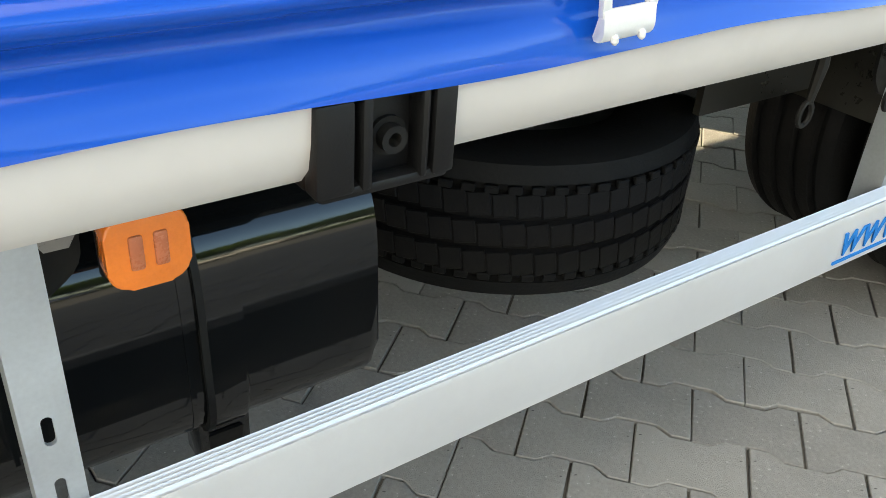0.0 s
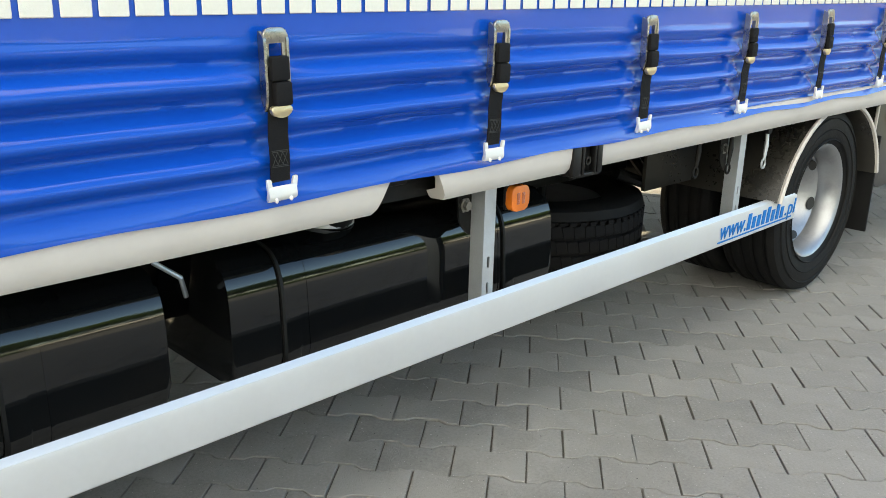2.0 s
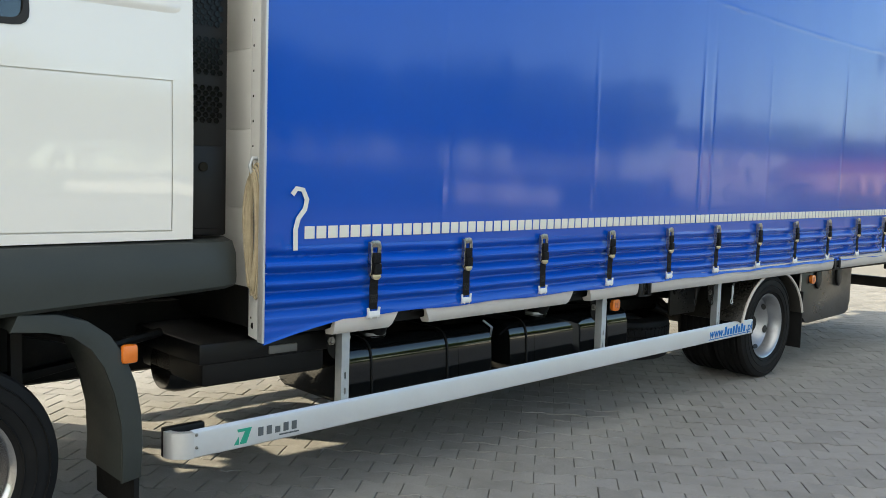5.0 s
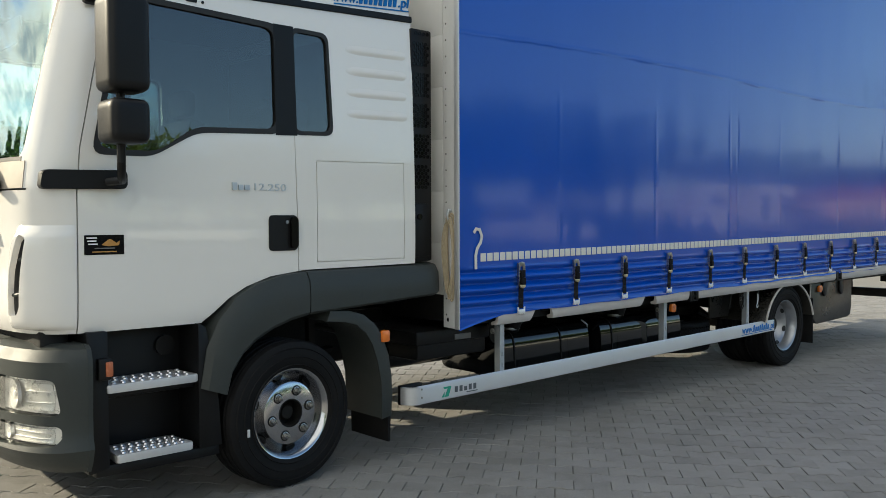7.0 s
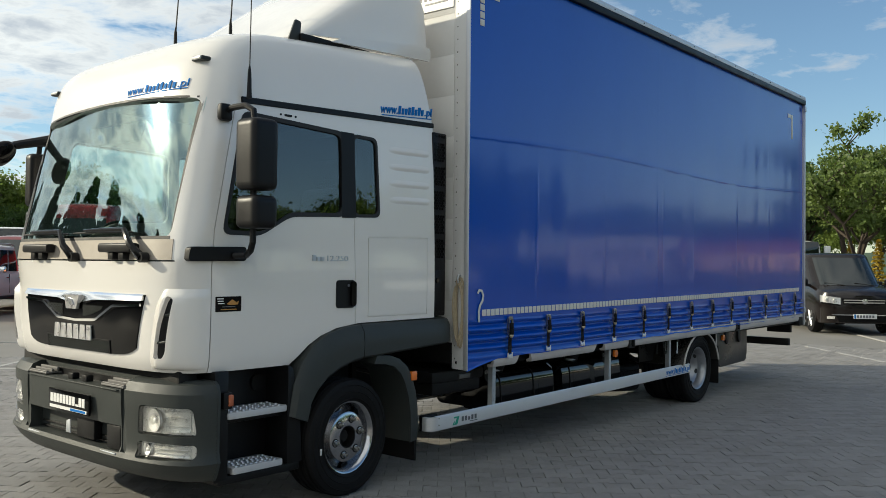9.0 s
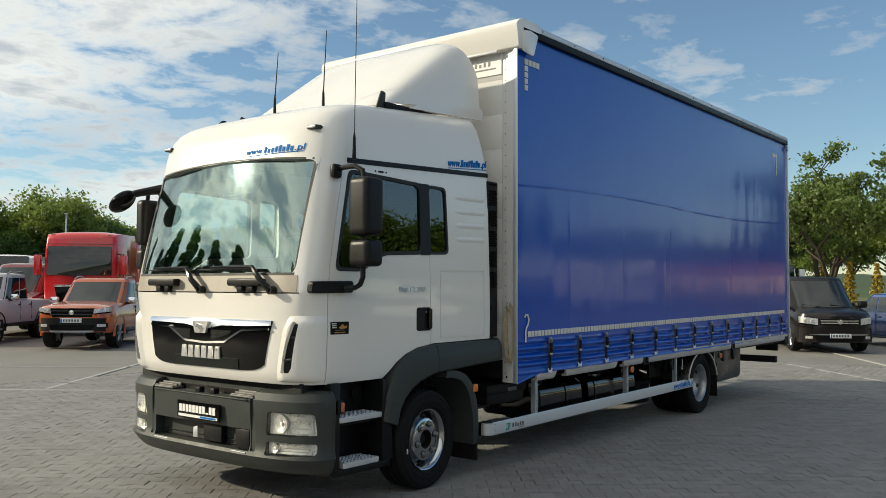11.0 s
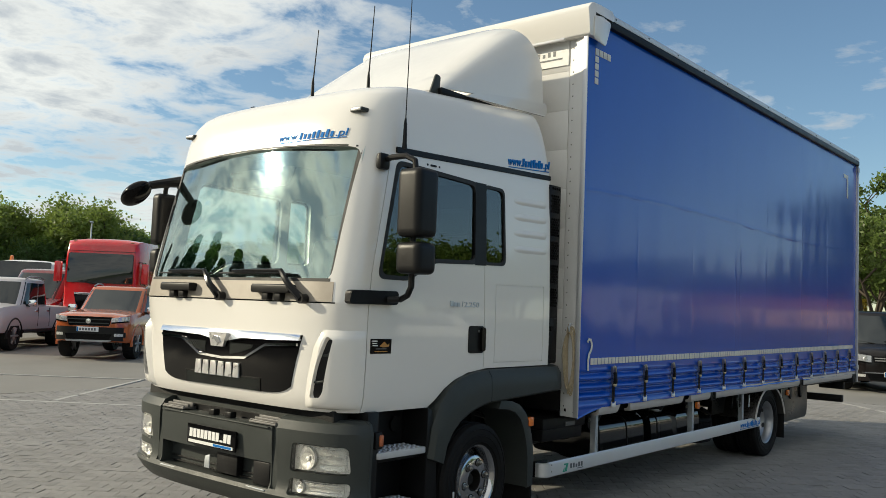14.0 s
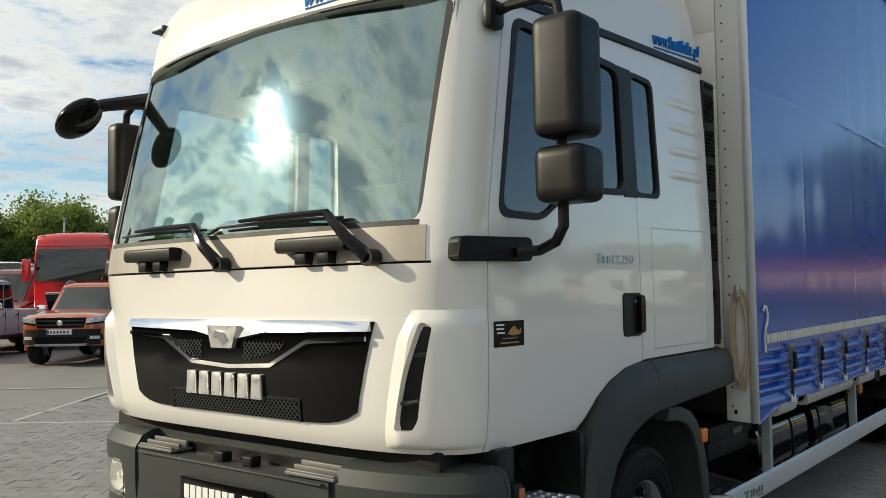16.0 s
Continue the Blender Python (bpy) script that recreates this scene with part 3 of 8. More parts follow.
def ring_plate(name, outer, inner, off, depth, material, parent, label="", far=False):
    """A frame between two outlines with as many points."""
    bm = bmesh.new()
    rows = []
    for pts, d in ((outer, off), (inner, off), (inner, off - depth), (outer, off - depth)):
        rows.append([bm.verts.new((x, YC + (side_half(x, z) + d) if far else YC - (side_half(x, z) + d), z)) for x, z in pts])
    n = len(outer)
    for a, b in zip(rows, rows[1:] + rows[:1]):
        for i in range(n):
            bm.faces.new((a[i], a[(i + 1) % n], b[(i + 1) % n], b[i]))
    return part(name, bm, material, parent, label)


def grown(pts, d):
    c = Vector((sum(p[0] for p in pts) / len(pts), sum(p[1] for p in pts) / len(pts)))
    out = []
    for p in pts:
        v = Vector(p) - c
        out.append((c.x + v.x * (1 + d / max(abs(v.x), 0.15)), c.y + v.y * (1 + d / max(abs(v.y), 0.15))))
    return out


for far in (False, True):
    a, b = soft_poly(DOOR_WINDOW, 0.06), soft_poly(REAR_WINDOW, 0.05)
    pane_mat = M["glass_far"] if far else M["glass_shaded"]
    clear(side_plate("door_window", grown(a, 0.004), -0.012, 0.005, pane_mat, truck, "tinted door window, cab light and shade in its colour", far))
    clear(side_plate("quarter_window", grown(b, 0.004), -0.010, 0.005, pane_mat, truck, "small tinted side window, cab light and shade in its colour", far))
    ring_plate("window_seal", grown(a, 0.010), grown(a, -0.018), 0.003, 0.02, M["seal"], truck, "", far)
    ring_plate("window_seal", grown(b, 0.008), grown(b, -0.014), 0.003, 0.02, M["seal"], truck, "", far)
    side_plate("window_pillar", [(-1.235, 1.87), (-1.105, 1.875), (-1.112, 2.455), (-1.235, 2.455)], 0.0035, 0.03, M["plastic_black"], truck, "black pillar between the windows", far)
    side_plate("roof_trim_strip", [(-2.05, 2.528), (-0.28, 2.598), (-0.28, 2.635), (-2.05, 2.568)], 0.010, 0.02, M["plastic_black"], truck, "black trim strip under the high roof", far, 0.004)
    # door handle: a recessed tray with a grip
    side_plate("door_handle", soft_poly([(-1.29, 1.262), (-1.115, 1.262), (-1.115, 1.45), (-1.29, 1.45)], 0.025), 0.006, 0.02, M["plastic_black"], truck, "black recessed door handle", far, 0.003)
    side_plate("handle_grip", soft_poly([(-1.165, 1.275), (-1.122, 1.275), (-1.122, 1.44), (-1.165, 1.44)], 0.015), 0.026, 0.018, M["gloss_black"], truck, "", far, 0.004)
    side_plate("lock_cylinder", rounded(-1.19, -1.172, 1.405, 1.423, 0.008, 3), 0.010, 0.008, M["rim"], truck, "", far)
    # raised ribs behind the side window
    for z in (2.02, 2.14, 2.26, 2.38):
        def rib_pt(u, v, d):
            zz = z + 0.075 * (v - 0.5) + 0.01 * u
            out = 0.009 * math.sin(math.pi * v) ** 2 * min(1.0, u / 0.25, (1 - u) / 0.1) - 0.002
            w_ = cab_w(zz) + out - d
            return (-0.80 + 0.48 * u, YC + w_ if far else YC - w_, zz)
        part("cab_rib", grid_solid(rib_pt, linspace(0, 1, 13), linspace(0, 1, 11), 0.01), M["white"], truck, "", 60)
    side_plate("step_light", rounded(-1.72, -1.66, 2.492, 2.506, 0.006, 3), 0.004, 0.006, M["plastic_black"], truck, "", far)
    for x in (-1.75, -1.63):
        side_plate("step_light", rounded(x - 0.007, x + 0.007, 2.492, 2.506, 0.006, 3), 0.004, 0.006, M["plastic_black"], truck, "", far)
    # dark bracket round the door's front edge that carries the mirror arm
    side_plate("mirror_base", soft_poly([(-2.415, 1.565), (-2.05, 1.57), (-2.05, 1.655), (-2.405, 1.65)], 0.02), 0.045, 0.07, M["plastic_black"], truck, "black block that carries the mirror arm", far, 0.012)
    # black louvred strip up the rear edge
    strip = part("rear_edge_duct", box(-0.295, -0.13, *((side_y(1.8) + 0.015, side_y(1.8) + 0.12) if not far else (side_y(1.8, True) - 0.12, side_y(1.8, True) - 0.015)), 1.17, 2.57, 0.012), M["plastic_black"], truck, "black perforated strip behind the cab")
    if not far:
        cell = mesh_of("duct_cell", lathe([(0.001, 0), (0.011, 0), (0.012, -0.004), (0.009, -0.004), (0.008, -0.001), (0.001, -0.001)], (0, 0, 0), steps=6), M["gloss_black"])
        for j in range(46):
            for i in range(4):
                z = 1.62 + j * 0.0205
                if j % 9 not in (7, 8):
                    share("duct_cell", cell, strip, Matrix.Translation((-0.270 + 0.030 * i + (0.014 if j % 2 else 0), side_y(1.8) + 0.0145, z)))
        part("duct_plate", box(-0.28, -0.15, side_y(1.8) + 0.008, side_y(1.8) + 0.016, 1.20, 1.52, 0.003), M["plastic_black"], strip)
        part("duct_bolt", lathe([(0.001, 0), (0.018, 0), (0.018, -0.012), (0.001, -0.012)], (-0.24, side_y(1.8) + 0.008, 1.44), steps=16), M["gloss_black"], strip)

# writing on the side: a model number whose make is left as bars
def lettering(name, text, size, m, material, parent, depth=0.002, label=""):
    cu = bpy.data.curves.new(name, "FONT")
    cu.body, cu.size, cu.extrude = text, size, depth
    ob = new(name, cu)
    bpy.context.view_layer.update()
    me = bpy.data.meshes.new_from_object(ob.evaluated_get(bpy.context.evaluated_depsgraph_get()))
    bpy.data.objects.remove(ob)
    bpy.data.curves.remove(cu)
    me.materials.clear()
    me.materials.append(material)
    made = new(name, me)
    made.parent, made.matrix_basis = parent, m
    return tagged(made, label) if label else made


def web_address(name, place, h, parent, label):
    """A web address: its ends are lettered, the owner's name between them is left as bars."""
    for text, u0, u1, low in (("www.", 0.0, 0.325, 0.0), (".pl", 0.865, 1.0, -0.30)):
        ob = lettering(name, text, 1.0, Matrix(), M["blue_ink"], parent, 0.5, label)
        vs = ob.data.vertices
        x0, x1 = min(v.co.x for v in vs), max(v.co.x for v in vs)
        z0 = min(v.co.y for v in vs)
        z1 = max(v.co.y for v in vs)
        k = (0.72 if text == "www." else 1.30) / (z1 - z0)
        for v in vs:
            w = (v.co.y - z0) * k + low
            v.co = place(u0 + (u1 - u0) * (v.co.x - x0) / (x1 - x0) + 0.25 * w * h, w * h, 0.012 if v.co.z > 0 else 0.0)
    bars(name, 8, lambda u, w, d: place(0.342 + 0.515 * u + 0.12 * w, w, d), h, parent, M["blue_ink"], label, 5, 0.25, 0.60, tops=(1.0, 0.72, 0.72, 0.9, 1.0, 0.72, 1.0, 0.72))


model = lambda x: pose(x, side_y(1.6) - 0.002, 1.578, 90, 0, 0) @ Matrix.Diagonal((1.45, 1, 1, 1))
lettering("model_number", "12.250", 0.052, model(-1.385), M["galv"], truck, 0.003, "chrome model number 12.250")
bars("model_badge", 3, lambda u, w, d: (-1.50 + 0.105 * u, side_y(1.6) - d, 1.578 + w), 0.037, truck, M["galv"], "chrome badge", 3, 0.0)
sign = side_plate("door_sticker", rounded(-2.235, -2.055, 1.27, 1.36, 0.004, 2), 0.002, 0.003, M["gloss_black"], truck, "small black sticker with an amber print")
side_plate("sticker_print", soft_poly([(-2.16, 1.315), (-2.12, 1.343), (-2.09, 1.322), (-2.075, 1.335), (-2.08, 1.312), (-2.13, 1.308)], 0.006), 0.004, 0.003, M["gold_ink"], sign)
for k, (x, w) in enumerate(((-2.225, 0.045), (-2.222, 0.04), (-2.218, 0.042))):
    side_plate("sticker_print", [(x, 1.344 - 0.014 * k), (x + w, 1.344 - 0.014 * k), (x + w, 1.350 - 0.014 * k), (x, 1.350 - 0.014 * k)], 0.004, 0.003, M["pale_ink"], sign)
side_plate("sticker_print", [(-2.19, 1.297), (-2.10, 1.297), (-2.10, 1.302), (-2.19, 1.302)], 0.004, 0.003, M["step_grey"], sign)
side_plate("sticker_print", [(-2.20, 1.281), (-2.09, 1.281), (-2.09, 1.286), (-2.20, 1.286)], 0.004, 0.003, M["gold_ink"], sign)


web_address("roof_web_lettering", lambda u, w, d: (-0.855 + 0.55 * u, side_y(2.66) - d + 0.004, 2.637 + 0.045 * u + w), 0.062, truck, "blue web address on the roof side")
part("lettering_underline", prism([(-0.84, 2.622), (-0.30, 2.660), (-0.30, 2.667), (-0.84, 2.629)], side_y(2.66) - 0.006, side_y(2.66) + 0.01), M["blue_ink"], truck)
web_address("roof_web_lettering", lambda u, w, d: front(0.985 - 0.60 * u, 2.618 + w, -d * 0.25 - 0.002), 0.050, truck, "blue web address above the windscreen")
front_plate("lettering_underline", quad(0.97, 0.385, 2.607, 0.97, 0.385, 2.612), 0.005, 0.008, M["blue_ink"], truck, nu=9, nv=2)

# front: beige cowl under the windscreen
front_plate("cowl", quad(0.255, 2.245, 1.572, 0.262, 2.238, 1.692), 0.004, 0.03, M["beige"], truck, "grey-beige cowl under the windscreen", 31, 4)


def wiper(y_base, y_knee, y_tip, z_base):
    arm = part("wiper", lathe([(0.001, 0), (0.03, 0), (0.03, -0.05), (0.001, -0.05)], front(y_base, z_base, -0.01), "x", 16), M["plastic_black"], truck, "black windscreen wiper")
    knee = front(y_knee, 1.755, -0.05)
    path = [front(y_base, z_base, -0.045), front(y_base * 0.6 + y_knee * 0.4, z_base * 0.55 + 1.755 * 0.45, -0.075), knee]
    part("wiper_arm", tube(path, [0.026, 0.021, 0.016], 8), M["gloss_black"], arm)
    part("wiper_arm", tube([knee, front(y_knee * 0.6 + y_tip * 0.4, 1.757, -0.05), front(y_knee * 0.25 + y_tip * 0.75, 1.755, -0.04)], [0.013, 0.011, 0.007], 8), M["gloss_black"], arm)
    part("wiper_blade", tube([front(y_knee - 0.06, 1.735, -0.022), front(y_knee * 0.5 + y_tip * 0.5, 1.742, -0.024), front(y_tip, 1.738, -0.020)], [0.006, 0.009, 0.005], 6), M["seal"], arm)


wiper(0.44, 0.66, 1.33, 1.585)
wiper(1.25, 1.46, 2.06, 1.585)


def grab(y0, y1):
    h = part("grab_rail", prism(soft_poly([(0, 0), (0.075, 0.0), (0.075, 0.045), (0.05, 0.055), (0.0, 0.055)], 0.012), y0, y1, "y", 0.008), M["plastic_black"], truck, "black step rail on the cowl")
    x = cab_x((y0 + y1) / 2, 1.63)
    h.location = (x - 0.065, 0, 1.615)
    for y in (y0 + 0.12, y1 - 0.12):
        part("rail_foot", box(0.015, 0.085, y - 0.03, y + 0.03, -0.045, 0.004, 0.006), M["plastic_black"], h)


grab(0.54, 0.90)
grab(1.58, 1.93)

# front: black grille panel with chrome wing
GT = 1.365
grille = front_plate("grille", lambda u, v: ((0.535 + 1.34 * u) * (1 - v) + (0.452 + 1.486 * u) * v, (1.0 + (0.05 * (2 * u - 1) ** 10)) * (1 - v) + GT * v), 0.008, 0.03, M["gloss_black"], truck, "glossy black grille panel", 33, 9)


def wing(u, v):
    """Chrome bar along the grille's top that dips into a wide V at its middle."""
    y = 0.460 + 1.47 * u
    s = abs(2 * u - 1)
    dip = 0.036 + 0.026 * max(0.0, min(1.0, (0.30 - s) / 0.24)) + 0.014 * (1 - s)
    return y, GT + 0.004 - dip * (1 - v)


def wing_low(u, v):
    y = 0.475 + 1.44 * u
    s = abs(2 * u - 1)
    low = 1.315 - 0.035 * (1 - s) - 0.085 * max(0.0, min(1.0, (0.62 - s) / 0.28))
    return y, low + 0.016 * (v - 1)


def wing_pt(u, v, d):
    y, z = wing(u, v)
    return front(y, z, d - 0.010 - 0.018 * (1 - v) ** 0.8)


part("chrome_wing", grid_solid(wing_pt, linspace(0, 1, 65), linspace(0, 1, 7), 0.02), M["chrome"], grille, "chrome wing along the grille")
front_plate("chrome_wing", wing_low, 0.022, 0.016, M["chrome"], grille, "thin chrome strip", 65, 3)
front_plate("emblem", quad(1.155, 1.285, 1.258, 1.125, 1.315, 1.345), 0.038, 0.02, M["alu_bright"], grille, "chrome shield emblem", 7, 5)
part("emblem_relief", prism(soft_poly([(1.175, 1.285), (1.205, 1.32), (1.25, 1.328), (1.27, 1.30), (1.24, 1.305), (1.215, 1.28)], 0.006), cab_x(YC, 1.3) - 0.046, cab_x(YC, 1.3) - 0.033, "x"), M["rim"], grille)
# maker's name, left as plain chrome bars
for k in range(6):
    y0 = 1.000 + 0.083 * k
    part("name_bar", prism([(y0, 1.066), (y0 + 0.066, 1.066), (y0 + 0.060, 1.160), (y0 + 0.006, 1.160)], cab_x(YC, 1.12) - 0.024, cab_x(YC, 1.12) - 0.008, "x", 0.006), M["alu_bright"], grille, "plain chrome bar on the grille")


def honeycomb(name, y0, y1, z0, z1, cell, parent, keep=lambda y, z: True):
    """Crossing diagonal bars in front of a dark hollow."""
    bm = bmesh.new()
    h = z1 - z0
    n = int((y1 - y0 + h) / cell)
    for sgn in (1, -1):
        for k in range(n + 1):
            y = y0 - h / 2 + k * cell
            a, b = (y, z0), (y + h, z1)
            if sgn < 0:
                a, b = (y, z1), (y + h, z0)
            pts = []
            for i in range(9):
                q = (a[0] + (b[0] - a[0]) * i / 8, a[1] + (b[1] - a[1]) * i / 8)
                if y0 <= q[0] <= y1 and keep(*q):
                    pts.append(front(q[0], q[1], -0.012))
            if len(pts) > 1:
                tube([pts[0], pts[-1]], 0.0022, 4, bm)
    return tagged(part(name, bm, M["plastic"], parent), "dark mesh insert", "", "", "stuff")


honeycomb("mesh_insert", 0.812, 1.594, 1.0, 1.075, 0.022, grille)
front_plate("mesh_frame", quad(0.80, 1.606, 1.073, 0.80, 1.606, 1.081), 0.014, 0.012, M["plastic_black"], grille, nu=17, nv=2)
for y in (0.806, 1.598):
    front_plate("mesh_frame", quad(y - 0.005, y + 0.005, 0.998, y - 0.005, y + 0.005, 1.08), 0.014, 0.012, M["plastic_black"], grille, nu=2, nv=3)
honeycomb("mesh_insert", 0.87, 1.63, 1.215, 1.285, 0.022, grille, lambda y, z: 0.13 < abs(y - YC) < 0.13 + (z - 1.20) * 4.0 and z > 1.20)

# corner panels with their slots
def corner_pt(far):
    def fn(u, v, d):
        z = 0.935 + (1.405 - 0.935) * v
        n_ = cab_n(z)
        v0 = (0.905 - 0.095 * (1 - v) + 0.03 * max(0, v - 0.8) / 0.2) / cab_w(z)          # inner edge, as a share of the half width
        a0 = math.asin(min(v0 ** (n_ / 2), 0.999))
        a1 = math.acos((1 - (-2.262 - cab_f(z)) / CORNER) ** (n_ / 2))                    # outer edge, at the door's gap
        a = a0 + (a1 - a0) * u
        out = (0.030 * min(1, u / 0.12) * min(1, (1 - v) / 0.10) * min(1, (v + 0.02) / 0.05)) * (1 - 0.75 * u ** 3) - d
        f, w = cab_f(z) - out, cab_w(z) + out * 0.55
        x = min(f + (CORNER + out * 0.5) * (1 - math.cos(a) ** (2 / n_)), -2.270)
        y = w * math.sin(a) ** (2 / n_)
        return (x, YC + y if far else YC - y, z)
    return fn


for far in (False, True):
    us = [0, 0.02, 0.04, 0.06, 0.09, 0.12] + linspace(0.16, 1.0, 22)
    cp = part("corner_panel", grid_solid(corner_pt(far), us, [0, 0.02, 0.05] + linspace(0.1, 0.88, 14) + [0.91, 0.94, 0.97, 1.0], 0.035), M["white"], truck, "white corner panel with an air slot")
    s = (lambda y: 2 * YC - y) if far else (lambda y: y)
    slot = [(s(y), z) for y, z in soft_poly([(0.268, 1.368), (0.230, 1.35), (0.283, 1.04), (0.305, 1.003), (0.376, 1.0), (0.332, 1.17)], 0.014)]
    cut(cp, [prism(slot, -3.0, -2.28, "x")])
    part("slot_backing", grid_solid(lambda u, v, d: corner_pt(far)(u, v, d + 0.024), linspace(0.05, 0.85, 9), linspace(0.08, 0.95, 9), 0.004), M["plastic_black"], cp)
    for z in (1.255, 1.095):
        y = 0.275 if z > 1.2 else 0.325
        c = front(s(y), z, -0.006)
        part("slot_fin", tube([c + Vector((0.01, -0.034 if not far else 0.034, 0.006)), c + Vector((-0.004, 0.0, 0)), c + Vector((-0.006, 0.036 if not far else -0.036, -0.004))], [0.007, 0.009, 0.007], 8), M["plastic"], cp)

# roof: marker lamps, aerials, wind deflector
for y in (0.342, 2.136):
    p = front(y, 2.775, 0)
    lampo = part("roof_marker_lamp", box(p.x - 0.03, p.x + 0.04, y - 0.055, y + 0.055, 2.772, 2.80, 0.01), M["plastic"], truck, "small roof marker lamp")
    part("lamp_lens", box(p.x - 0.034, p.x - 0.024, y - 0.045, y + 0.045, 2.777, 2.795, 0.004), M["lamp_bowl"], lampo)


def aerial(base, height, lean, thick):
    b = Vector(base)
    a = part("aerial", tube([b, b + Vector((0, 0, 0.05)), b + Vector((0, 0, 0.16)), b + Vector((0, 0, 0.2))], [0.017, 0.014, 0.011, 0.005], 10), M["plastic_black"], truck, "thin black whip aerial")
    part("aerial_rod", tube([b + Vector((0, 0, 0.15)), b + Vector((lean * 0.5, 0, 0.15 + height * 0.5)), b + Vector((lean, 0, 0.15 + height))], [thick, thick * 0.8, thick * 0.6], 6), M["plastic_black"], a)


aerial((-1.80, 1.29, 3.03), 0.42, 0.03, 0.006)
aerial((-1.62, 0.89, 3.06), 0.55, 0.03, 0.006)
aerial((-2.03, 0.12, 2.55), 1.5, 0.02, 0.004)
part("roof_fin", prism([(-1.95, 3.0), (-1.83, 3.0), (-1.85, 3.07), (-1.88, 3.07)], 1.88, 1.91), M["plastic_black"], truck, "small dark roof fin")


def deflector_pt(u, v, d):
    """u runs round the hood from the near edge to the far one, v from its nose to its rear."""
    s = 2 * u - 1
    x = -1.54 + 0.16 * s * s * (1 - v) + 1.06 * v
    top = 3.085 + 0.80 * v ** 0.95 - 0.03 * max(0.0, v - 0.93) / 0.07 - d
    half = 0.89 + 0.06 * v - d
    a = radians(90 * s)
    y = half * math.copysign(abs(math.sin(a)) ** 0.34, s)
    base = 3.115 + 0.12 * v
    z = base + (top - base) * abs(math.cos(a)) ** 0.30
    return (x + 0.26 * v * abs(s) ** 3, YC + y, z)


defl = part("wind_deflector", grid_solid(deflector_pt, linspace(0.0, 1.0, 41), [0, 0.02, 0.05, 0.1, 0.16, 0.24, 0.33, 0.43, 0.54, 0.66, 0.78, 0.9, 1.0], 0.02), M["white"], truck, "white moulded roof wind deflector")
for y0, y1 in ((0.285, 0.305), (2.195, 2.215)):
    part("deflector_flap", prism(soft_poly([(-1.22, 3.09), (-0.19, 3.14), (-0.19, 3.24), (-0.30, 3.25), (-1.1, 3.14)], 0.02), y0, y1, "y", 0.004), M["white"], defl, "white side flap")
for y in (0.36, 2.14):
    part("deflector_bracket", prism(soft_poly([(-1.54, 3.05), (-1.44, 3.05), (-1.43, 3.19), (-1.48, 3.20)], 0.01), y, y + 0.012, "y", 0.003), M["plastic"], defl, "dark bracket")
    part("deflector_rail", box(-1.45, -0.45, y - 0.03, y + 0.03, 3.06, 3.11, 0.01), M["plastic_black"], defl)

# mirrors
def mirror_head(name, x0, x1, y0, y1, z0, z1, parent, label):
    bm = box(x0, x1, y0, y1, z0, z1)
    bmesh.ops.bevel(bm, geom=list(bm.edges), offset=0.045, segments=4, profile=0.6, affect="EDGES", clamp_overlap=True)
    ob = part(name, bm, M["plastic_black"], parent, label)
    part("mirror_glass", box(x1 - 0.012, x1 + 0.003, y0 + 0.04, y1 - 0.04, z0 + 0.04, z1 - 0.04, 0.01), M["chrome"], ob)
    return ob


for far in (False, True):
    s = (lambda y: 2 * YC - y) if far else (lambda y: y)
    arm = part("mirror_arm", tube([(-2.14, s(0.10), 1.60), (-2.10, s(0.03), 1.605), (-2.14, s(-0.06), 1.63), (-2.155, s(-0.10), 1.68), (-2.155, s(-0.10), 1.80), (-2.155, s(-0.10), 2.38), (-2.155, s(-0.09), 2.44), (-2.16, s(-0.02), 2.475), (-2.16, s(0.10), 2.475), (-2.16, s(0.17), 2.46)], 0.019, 10), M["plastic_black"], truck, "black tubular mirror arm")
    part("arm_bracket", box(-2.215, -2.125, *sorted((s(0.14), s(0.19))), 2.40, 2.505, 0.02), M["plastic_black"], arm)
    mirror_head("mirror_housing", -2.245, -2.06, *sorted((s(-0.215), s(-0.03)) if not far else (s(-0.15), s(-0.03))), 1.975, 2.385, arm, "large dark mirror housing")
    mirror_head("wide_mirror_housing", -2.24, -2.065, *sorted((s(-0.22), s(-0.03)) if not far else (s(-0.15), s(-0.03))), 1.755, 1.945, arm, "small dark mirror housing")
# front mirror on a thick arm at the far corner
farm = part("front_mirror_arm", tube([(-2.20, 2.31, 2.46), (-2.30, 2.32, 2.44), (-2.42, 2.33, 2.41), (-2.52, 2.34, 2.38)], [0.045, 0.036, 0.032, 0.03], 10), M["plastic_black"], truck, "thick black arm of the front mirror")
bm = bmesh.new()
bmesh.ops.create_uvsphere(bm, u_segments=20, v_segments=12, radius=1, matrix=Matrix.LocRotScale((-2.54, 2.37, 2.33), Euler((radians(-35), radians(0), radians(15))), (0.10, 0.135, 0.065)))
part("front_mirror", bm, M["gloss_black"], farm, "rounded black front mirror")

